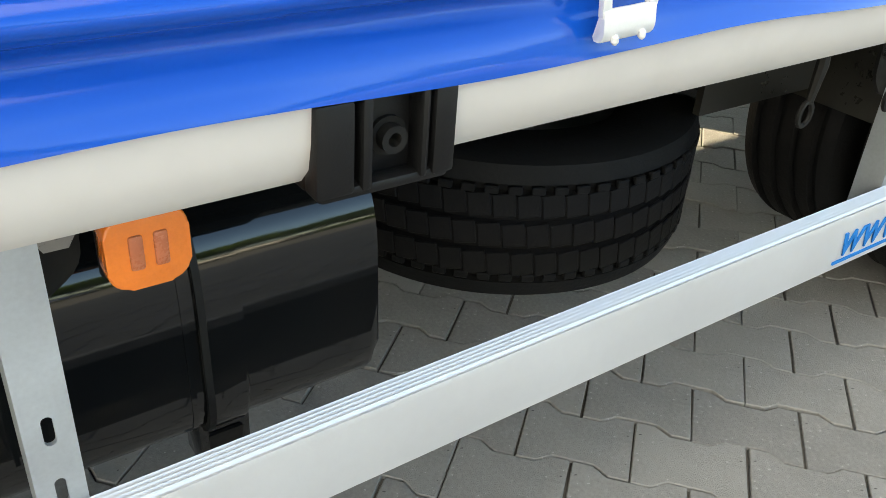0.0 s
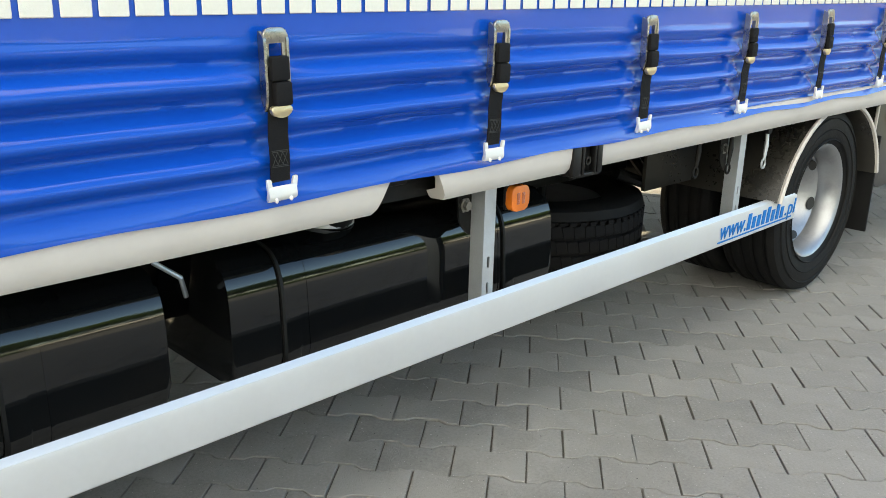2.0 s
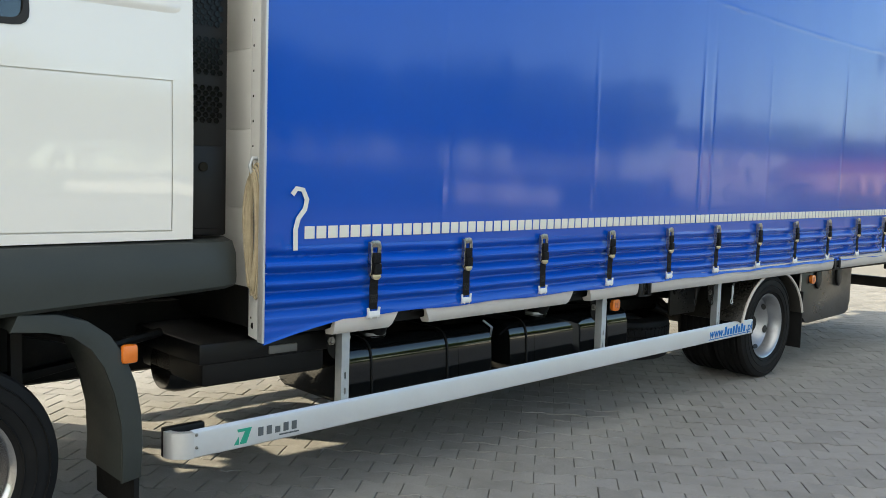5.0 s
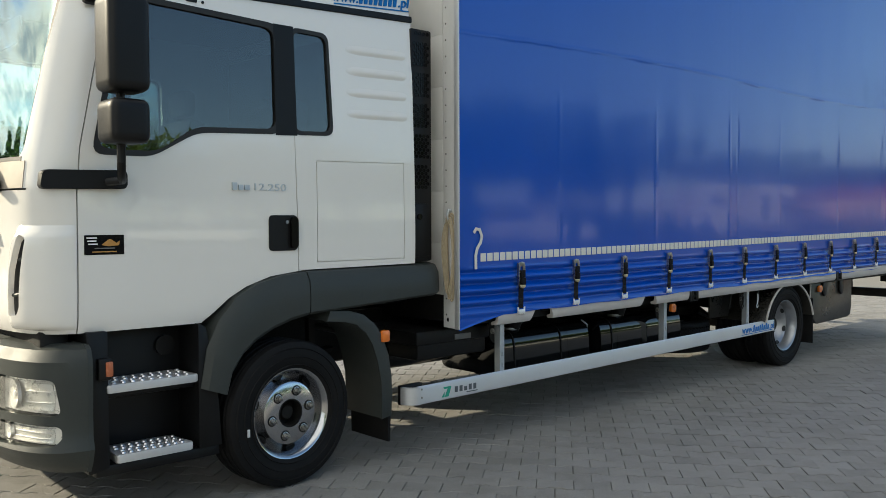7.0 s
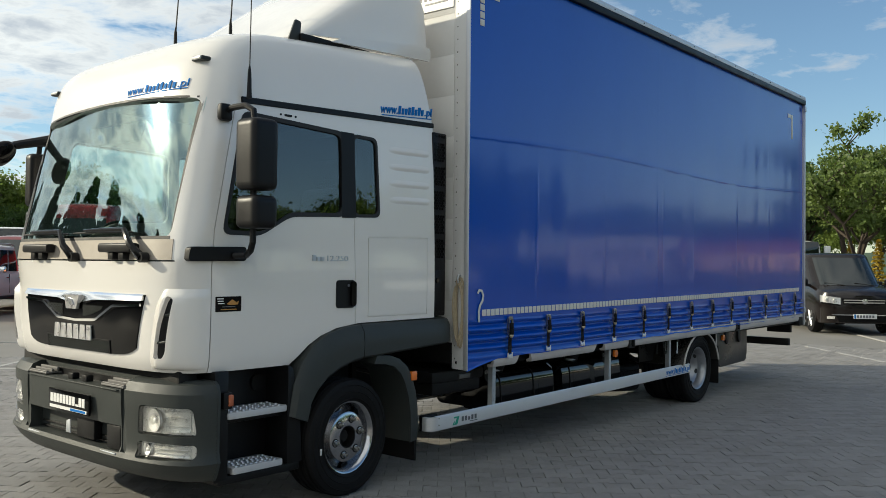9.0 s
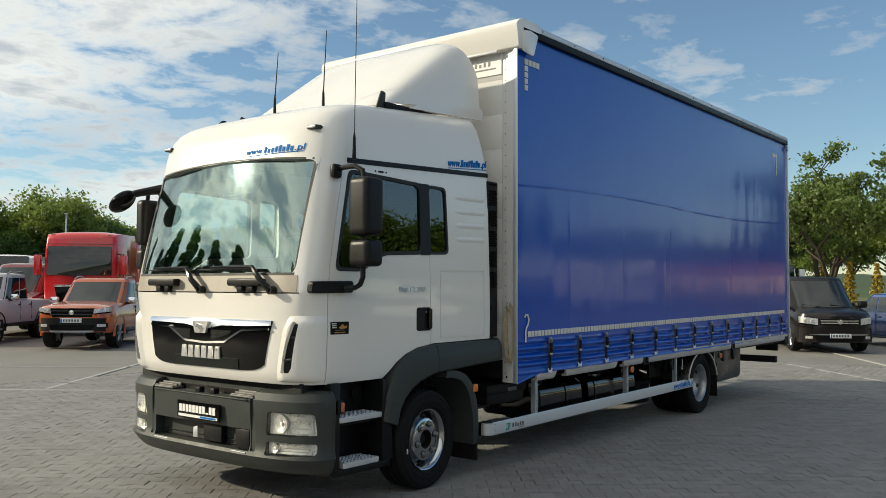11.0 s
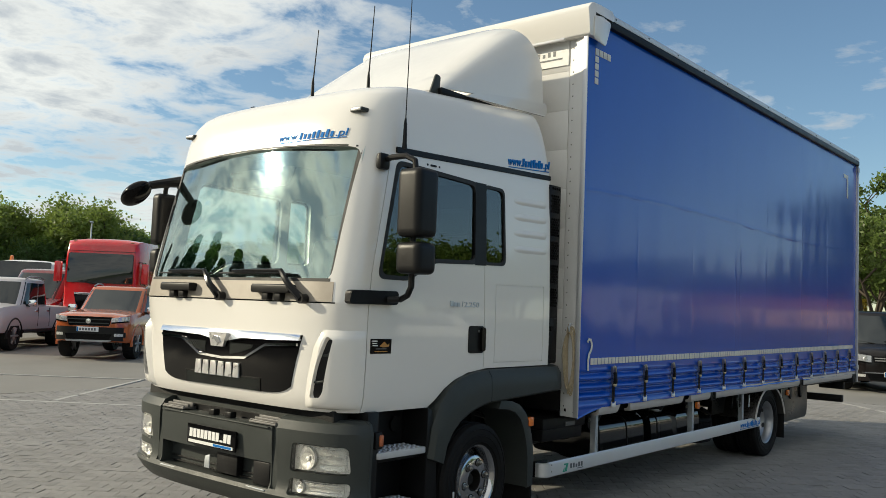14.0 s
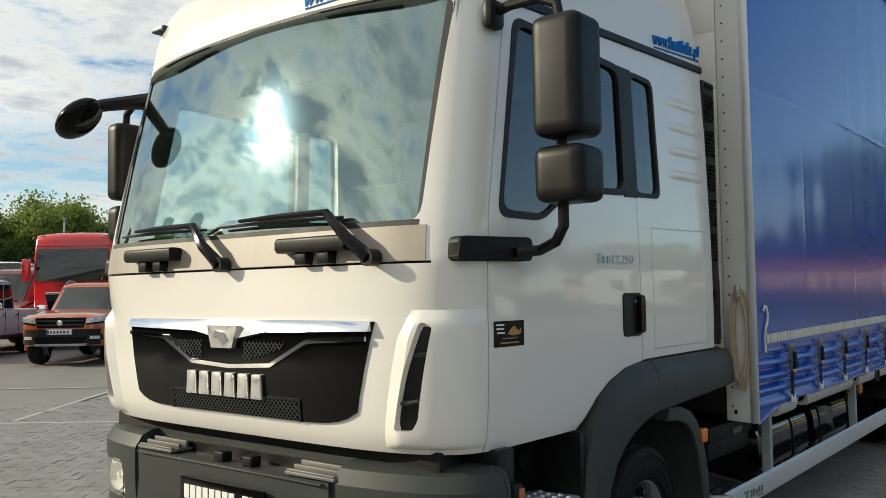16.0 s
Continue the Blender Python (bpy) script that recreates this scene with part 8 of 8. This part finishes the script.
# ---- trees ----
def leaf_mesh(name, centres, sizes, material, rng):
    """Small tilted diamonds, one for each centre."""
    n_ = len(centres)
    c = np.asarray(centres)
    a = rng.normal(size=(n_, 3))
    a /= np.linalg.norm(a, axis=1, keepdims=True)
    b = np.cross(a, rng.normal(size=(n_, 3)))
    b /= np.linalg.norm(b, axis=1, keepdims=True)
    s = np.asarray(sizes)[:, None]
    v = np.stack([c - a * s, c - b * s * 0.55, c + a * s, c + b * s * 0.55], 1).reshape(-1, 3)
    f = np.arange(4 * n_).reshape(-1, 4)
    me = bpy.data.meshes.new(name)
    me.from_pydata(v.tolist(), [], f.tolist())
    me.materials.append(material)
    return me


def broadleaf(height, spread, seed, leaf, count, material, bare=0.25, stems=1, name="tree", label="", m=None, clump=1.0):
    rng, r = np.random.default_rng(seed), random.Random(seed)
    t = thing(name, m or pose(0, 0, 0), label, "tree", "trees", "")
    trunk = bmesh.new()
    tips = []

    def grow(p, d, length, rad, level):
        q = [p]
        for k in range(3):
            d = (d + Vector((r.uniform(-1, 1), r.uniform(-1, 1), r.uniform(-0.3, 0.6))) * 0.16).normalized()
            p = p + d * length / 3
            q.append(p)
        tube(q, [rad, rad * 0.85, rad * 0.72, rad * 0.6], 7 if level < 2 else 5, trunk)
        if level >= 2:
            tips.append(p)
            tips.append(q[2])
        if level < 3:
            for k in range(4 if level < 2 else 3):
                ang = r.uniform(0, 2 * math.pi)
                out = Vector((math.cos(ang), math.sin(ang), r.uniform(0.25, 0.9))).normalized()
                grow(q[r.choice((2, 3))], (d * 0.45 + out * spread).normalized(), length * r.uniform(0.55, 0.8), rad * 0.55, level + 1)

    for k in range(stems):
        ang = 2 * math.pi * k / max(stems, 1) + 0.5
        lean = 0.28 if stems > 1 else 0.05
        grow(Vector((0.1 * math.cos(ang), 0.1 * math.sin(ang), -0.1)), Vector((lean * math.cos(ang), lean * math.sin(ang), 1)).normalized(), height * 0.42, height * (0.022 if stems > 1 else 0.03), 0)
    zmax = max(p.z for p in tips)
    part("trunk", trunk, M["bark"], t, "brown bark")
    pts, sizes = [], []
    per = max(6, count // len(tips))
    for p in tips:
        rad = r.uniform(0.4, 0.85) * height * 0.085 * clump
        for _ in range(per):
            o = rng.normal(size=3) * rad * 0.55
            o[2] *= 0.65
            z = (p.z + o[2])
            if z < height * bare * 0.8:
                continue
            pts.append((p.x + o[0], p.y + o[1], z))
            sizes.append(leaf * r.uniform(0.6, 1.25))
    scale = height / (zmax + height * 0.03)
    crown = new("crown", leaf_mesh("crown", pts, sizes, material, rng))
    crown.parent = t
    t.scale = (scale, scale, scale)
    return t


def conifer(height, radius, seed, leaf, count, material, name="spruce", label="", m=None):
    rng, r = np.random.default_rng(seed), random.Random(seed)
    t = thing(name, m or pose(0, 0, 0), label, "tree", "trees", "")
    part("trunk", tube([(0, 0, -0.1), (0, 0, height * 0.5), (0, 0, height * 0.96)], [height * 0.02, height * 0.012, 0.01], 7), M["bark"], t, "brown bark")
    pts, sizes = [], []
    tiers = max(16, int(height * 2.2))
    reach = [[r.uniform(0.45, 1.1) for _ in range(7)] for _ in range(tiers + 1)]
    for k in range(count):
        tier = int(r.random() ** 0.8 * tiers)
        b = r.randrange(7)
        out = r.random() ** 0.6
        h = height * (0.06 + 0.93 * (tier + r.uniform(-0.2, 0.25)) / tiers)
        rad = radius * (1 - (h / height)) ** 0.8 * reach[tier][b] * (0.12 + 0.88 * out) + 0.02
        arm = tier * 2.4 + b * 2 * math.pi / 7 + r.uniform(-0.22, 0.22) * (1.1 - 0.6 * out)
        pts.append((rad * math.cos(arm), rad * math.sin(arm), h - rad * 0.22 + 0.10 * height / tiers * out * r.uniform(-1, 1)))
        sizes.append(leaf * r.uniform(0.6, 1.2))
    crown = new("crown", leaf_mesh("crown", pts, sizes, material, rng))
    crown.parent = t
    return t


def spin(x, y, deg, s=1.0, z=0.0):
    return pose(x, y, z, 0, 0, deg) @ Matrix.Scale(s, 4)


def plant(ob, x, y, deg, s=1.0):
    c = copy_thing(ob, pose(x, y, 0, 0, 0, deg))
    c.scale = [v * s for v in ob.scale]
    return c


big = broadleaf(7.6, 0.95, 11, 0.10, 19000, M["leaf_tree"], 0.52, 2, "tree", "tall airy green tree at the edge of the yard", spin(31.0, 5.6, 0))
big2 = broadleaf(8.2, 1.0, 12, 0.10, 19000, M["leaf_tree"], 0.52, 2, "tree", "tall airy green tree at the edge of the yard", spin(32.5, 1.8, 40))
dense = broadleaf(6.6, 0.8, 13, 0.16, 9000, M["leaf_dark"], 0.05, 3, "tree", "dense dark green tree", spin(31.5, 8.2, 70))
plant(big, 35.0, -3.0, 200, 1.05)
plant(big2, 40.0, -8.5, 100, 1.1)
plant(dense, 36.0, 12.5, 10, 1.1)
wood1 = broadleaf(8.5, 0.75, 21, 0.15, 22000, M["leaf"], 0.04, 2, "tree", "leafy green tree of the wood's edge", spin(-36.0, -50.0, 0), 1.9)
wood2 = broadleaf(9.5, 0.7, 22, 0.15, 22000, M["leaf_light"], 0.04, 2, "tree", "bright green tree of the wood's edge", spin(-42.0, -51.0, 30), 1.9)
wood3 = broadleaf(8.0, 0.8, 23, 0.16, 22000, M["leaf_dark"], 0.03, 3, "tree", "dark green tree of the wood's edge", spin(-47.0, -50.0, 80), 1.9)
wood4 = conifer(9.5, 2.0, 24, 0.22, 7000, M["leaf_dark"], "pine", "dark green conifer of the wood's edge", spin(-52.0, -49.0, 0))
rw = random.Random(5)
for k in range(56):
    x = -8 + 1.1 * k + rw.uniform(-0.8, 0.8)
    y = 57 - 0.16 * k + rw.uniform(-3, 5)
    plant(rw.choice((wood1, wood2, wood1, wood3, wood2)), x, y, rw.uniform(0, 360), rw.uniform(0.58, 0.84) if x < 20 else rw.uniform(0.55, 0.8))
# trees behind the camera's side of the yard, that the paint mirrors
for k in range(40):
    plant(rw.choice((wood1, wood3, wood3)), -38 + 2.9 * k + rw.uniform(-0.8, 0.8), -52 + rw.uniform(-4, 4), rw.uniform(0, 360), rw.uniform(1.15, 1.45))
for k in range(10):
    plant(rw.choice((wood1, wood3)), 88 + rw.uniform(-3, 3), -48 + 6 * k, rw.uniform(0, 360), rw.uniform(0.9, 1.2))
fir = conifer(9.0, 3.7, 31, 0.15, 15000, M["needle"], "spruce", "dark pointed spruce before the truck", spin(-34, 26, 0))
for k in range(44):
    a = radians(97 + 1.55 * k + rw.uniform(-0.8, 0.8))
    d = rw.uniform(36, 42)
    plant(fir, -2 + d * math.cos(a), 1 + d * math.sin(a), rw.uniform(0, 360), (1.8 + d * math.tan(radians(12.9 + 0.15 * (math.degrees(a) - 105)))) / 9.1 * rw.choice((0.76, 0.82, 0.88, 0.94, 1.04)))
for k in range(9):
    a = radians(95 + 9.5 * k)
    plant(wood1 if k % 2 else wood3, -2 + 50 * math.cos(a), 1 + 50 * math.sin(a), 40 * k, rw.uniform(0.75, 0.95))
M["leaf_red"] = leafy("copper_leaves", (0.075, 0.015, 0.015), rough=0.5, vary=0.4, scale=0.6, per_object=0.6, fine=0.3)
copper = broadleaf(6.6, 0.6, 33, 0.12, 7000, M["leaf_red"], 0.05, 2, "tree", "small copper-red tree between the spruces", spin(-2 + 33 * math.cos(radians(113)), 1 + 33 * math.sin(radians(113)), 0), 1.7)
plant(copper, -2 + 33 * math.cos(radians(126)), 1 + 33 * math.sin(radians(126)), 70, 1.1)
plant(copper, -2 + 33 * math.cos(radians(139)), 1 + 33 * math.sin(radians(139)), 150, 1.25)
gold = conifer(3.0, 0.60, 41, 0.07, 2600, M["yellow_leaf"], "golden_conifer", "small golden-yellow cone-shaped conifer", spin(38.0, 7.46, 0))
plant(gold, 38.0, 6.24, 90, 1.02)
plant(gold, 38.0, 5.04, 200, 1.0)
plant(gold, 38.3, 3.85, 10, 0.95)

for k in range(12):
    plant(rw.choice((wood1, wood2, wood3)), 78 + rw.uniform(-8, 8), -14 + 5.0 * k, rw.uniform(0, 360), rw.uniform(0.7, 1.0))
# lamp post among the trees
lp = thing("street_lamp", pose(33.2, 8.0, 0), "thin grey street lamp post", "street lamp")
part("pole", tube([(0, 0, 0), (0, 0, 3), (0, 0, 5.6)], [0.07, 0.05, 0.04], 10), M["galv"], lp)
part("lamp_head", box(-0.45, 0.08, -0.09, 0.09, 5.58, 5.66, 0.02), M["galv"], lp)
copy_thing(lp, pose(17.9, 42.2, 0, 0, 0, 60))

# low wooded ridge all round the horizon
bm = bmesh.new()
rows = []
for k in range(181):
    a = 2 * math.pi * k / 180
    row = []
    for d, h in ((190, -0.1), (215, 0.5), (240, 0.9), (275, 1.0), (330, 0.7)):
        top = 4.5 + 3.0 * noise.noise((4 * math.cos(a), 4 * math.sin(a), 1)) + 2.2 * noise.noise((22 * math.cos(a), 22 * math.sin(a), 7 + d))
        row.append(bm.verts.new((d * math.cos(a), d * math.sin(a), h * top if h > 0 else -0.3)))
    rows.append(row)
for a, b in zip(rows, rows[1:]):
    for i in range(4):
        bm.faces.new((a[i], a[i + 1], b[i + 1], b[i]))
tagged(part("backdrop", bm, M["far_wood"], None), "low wooded ridge on the horizon", "hills", kind="structure")

# low hall on the camera's side of the yard, mirrored in the curtain
M["plaster"] = mat("warm_plaster", (0.66, 0.43, 0.30), 0.8, vary=0.1, scale=0.6, dirt=((0.42, 0.33, 0.28), 0.4, 0.4))
M["roof_red"] = mat("red_sheet_roof", (0.30, 0.06, 0.045), 0.5, vary=0.1, scale=0.8)
hall = thing("hall", pose(92, -31, 0), "low warm-plastered hall with a red sheet roof beyond the yard", "building")
hw = part("wall", box(-24, 30, -6, 0, 0, 2.9), M["plaster"], hall)
part("roof", prism([(-6.4, 2.9), (0.5, 2.9), (0.5, 3.05), (-3.0, 3.7), (-6.4, 3.05)], -24.4, 30.4, "x"), M["roof_red"], hall)
for k in range(11):
    w_ = part("window", box(-22 + 4.8 * k, -20 + 4.8 * k, -0.02, 0.05, 1.2, 2.3, 0.01), M["car_glass"], hall, "dark hall window")
    part("sill", box(-22.1 + 4.8 * k, -19.9 + 4.8 * k, 0.0, 0.12, 1.12, 1.2), M["plate_white"], w_)
    part("frame", box(-21.04 + 4.8 * k, -20.96 + 4.8 * k, 0.04, 0.07, 1.2, 2.3), M["plate_white"], w_)
hall2 = copy_thing(hall, pose(66, -18, 0, 0, 0, 62))
hall2.scale = (0.8, 1, 1)
# clipped hedge before each hall, unseen, added to darken the curtain's mirroring
rh = np.random.default_rng(8)
for m_, length in ((pose(-2, -28.5, 0), 54.0), (pose(52.8, -32.2, 0, 0, 0, 62), 42.0)):
    hedge = thing("hedge", m_, "unseen clipped dark hedge that darkens the curtain's mirroring", "hedge")
    n_ = 4200
    pts_ = np.stack([rh.uniform(0, length, n_), rh.normal(0, 0.25, n_), rh.uniform(0.05, 1.25, n_)], 1)
    leaves = new("hedge_leaf", leaf_mesh("hedge_leaf", pts_, rh.uniform(0.18, 0.32, n_), M["leaf_dark"], rh))
    leaves.parent = hedge
    tagged(leaves, "dense dark leaves", "", "", "stuff")
# vehicles in front of the hall
car("pickup_truck", "white pickup in front of the hall", "pickup", facing(12.0, -22.5, 60), PICK_BODY, 1.14, PICK_CABIN, 0.93, M["white_paint2"], (0.95, 4.17, 0.39, 0.27), PICK_FACE, (3.55, 5.2))
car("passenger_van", "white van in front of the hall", "van", facing(30.0, -23.0, 60), VAN_BODY, 1.13, VAN_CABIN, 0.95, M["white_paint2"], (0.92, 3.95, 0.34, 0.23), VAN_FACE)
lorry_cab(facing(43.0, -22.0, 75), M["white_paint2"], "white lorry in front of the hall", True, 2.3)
lorry_cab(facing(48.5, -21.0, 80), M["white_paint2"], "white lorry in front of the hall", True, 2.3)
car("hatchback", "dark blue hatchback in front of the hall", "car", facing(5.5, -21.5, 60), CAR_BODY, 0.97, CAR_CABIN, 0.90, M["blue_paint"], (0.85, 3.45, 0.32, 0.21), CAR_FACE)

# parking lines
lot_line(-2.4, 17.7, 5.6, 8.7, 0.08)
lot_line(-3.2, 12.9, 3.0, 5.3, 0.08)
lot_line(4.8, 12.9, 0.2, 9.0, 0.08)
lot_line(18.5, 2.6, 11.0, -1.9, 0.09)
lot_line(12.7, 1.5, 8.4, -2.6, 0.09)
lot_line(26.0, 1.2, 15.0, -5.4, 0.09)


# ---- pavers, the nearest ones singly ----
def paver_outline(flip):
    """An interlocking block: straight ends, sides that step in at the middle."""
    h, a, L2 = PW / 2, 0.010, PL / 2
    up = [(L2, h + a), (L2 * 0.62, h + a), (L2 * 0.36, h - a), (-L2 * 0.36, h - a), (-L2 * 0.62, h + a), (-L2, h + a)]
    return up + [(-x, -y) for x, y in up]


OUT = [Vector(p) for p in paver_outline(False)]


def shrink(d):
    """The outline moved in by d on every side."""
    res = []
    n_ = len(OUT)
    for i in range(n_):
        p, a, b = OUT[i], OUT[i - 1], OUT[(i + 1) % n_]
        n1, n2 = Vector((-(p - a).y, (p - a).x)).normalized(), Vector((-(b - p).y, (b - p).x)).normalized()
        k = (n1 + n2) / (1 + n1.dot(n2))
        res.append(p + k * d)
    return res


LOW, MID, TOP = shrink(0.0018), shrink(0.0021), shrink(0.0038)
NP = len(OUT)
paver_v = [(p.x, p.y, -0.014) for p in LOW] + [(p.x, p.y, -0.0018) for p in MID] + [(p.x, p.y, 0.0) for p in TOP]
paver_f = [tuple(range(2 * NP, 3 * NP))] + [(i + NP * r, (i + 1) % NP + NP * r, (i + 1) % NP + NP * (r + 1), i + NP * (r + 1)) for r in (0, 1) for i in range(NP)]
single = bpy.data.meshes.new("paver")
single.from_pydata(paver_v, [], paver_f)
single.materials.append(M["paver"])
base_v = np.array(paver_v)
turn = math.atan2(E1.y, E1.x)
R2 = np.array([[math.cos(turn), -math.sin(turn)], [math.sin(turn), math.cos(turn)]])
ORIGIN = Vector((3.252, -0.065))
rp = np.random.default_rng(3)
bulk_v, bulk_f, count = [], [], 0
near_n = 0
for j in range(-130, 131):
    for i in range(-110, 111):
        c = ORIGIN + E1 * (PL * (i + 0.5 * (j % 2))) + E2 * (PW * j)
        if not (-8.2 < c.x < 13.2 and -6.2 < c.y < 10.2):
            continue
        dz = float(rp.normal() * 0.0012) - 0.0008
        rx, ry = rp.normal(size=2) * 0.005
        rz = float(rp.normal() * 0.006)
        jx, jy = rp.normal(size=2) * 0.0007
        if 2.75 < c.x < 4.65 and -1.55 < c.y < 0.85 and near_n < 300:
            near_n += 1
            share("paver", single, bed, Matrix.LocRotScale((c.x + jx, c.y + jy, dz), Euler((rx, ry, turn + rz)), None))
            continue
        v = base_v.copy()
        v[:, 2] += v[:, 0] * rx + v[:, 1] * ry + dz
        cr, sr = math.cos(rz), math.sin(rz)
        xy = v[:, :2] @ np.array([[cr, sr], [-sr, cr]]) @ R2.T
        v[:, 0], v[:, 1] = xy[:, 0] + c.x + jx, xy[:, 1] + c.y + jy
        bulk_v.append(v)
        bulk_f.append(count * 3 * NP)
        count += 1
allv = np.concatenate(bulk_v)
faces = [tuple(k + o for k in f) for o in bulk_f for f in paver_f]
me = bpy.data.meshes.new("paver_field")
me.from_pydata(allv.tolist(), [], faces)
me.materials.append(M["paver"])
field = new("paver_field", me)
field.parent = bed
tagged(field, "grey interlocking pavers", "", "", "stuff")
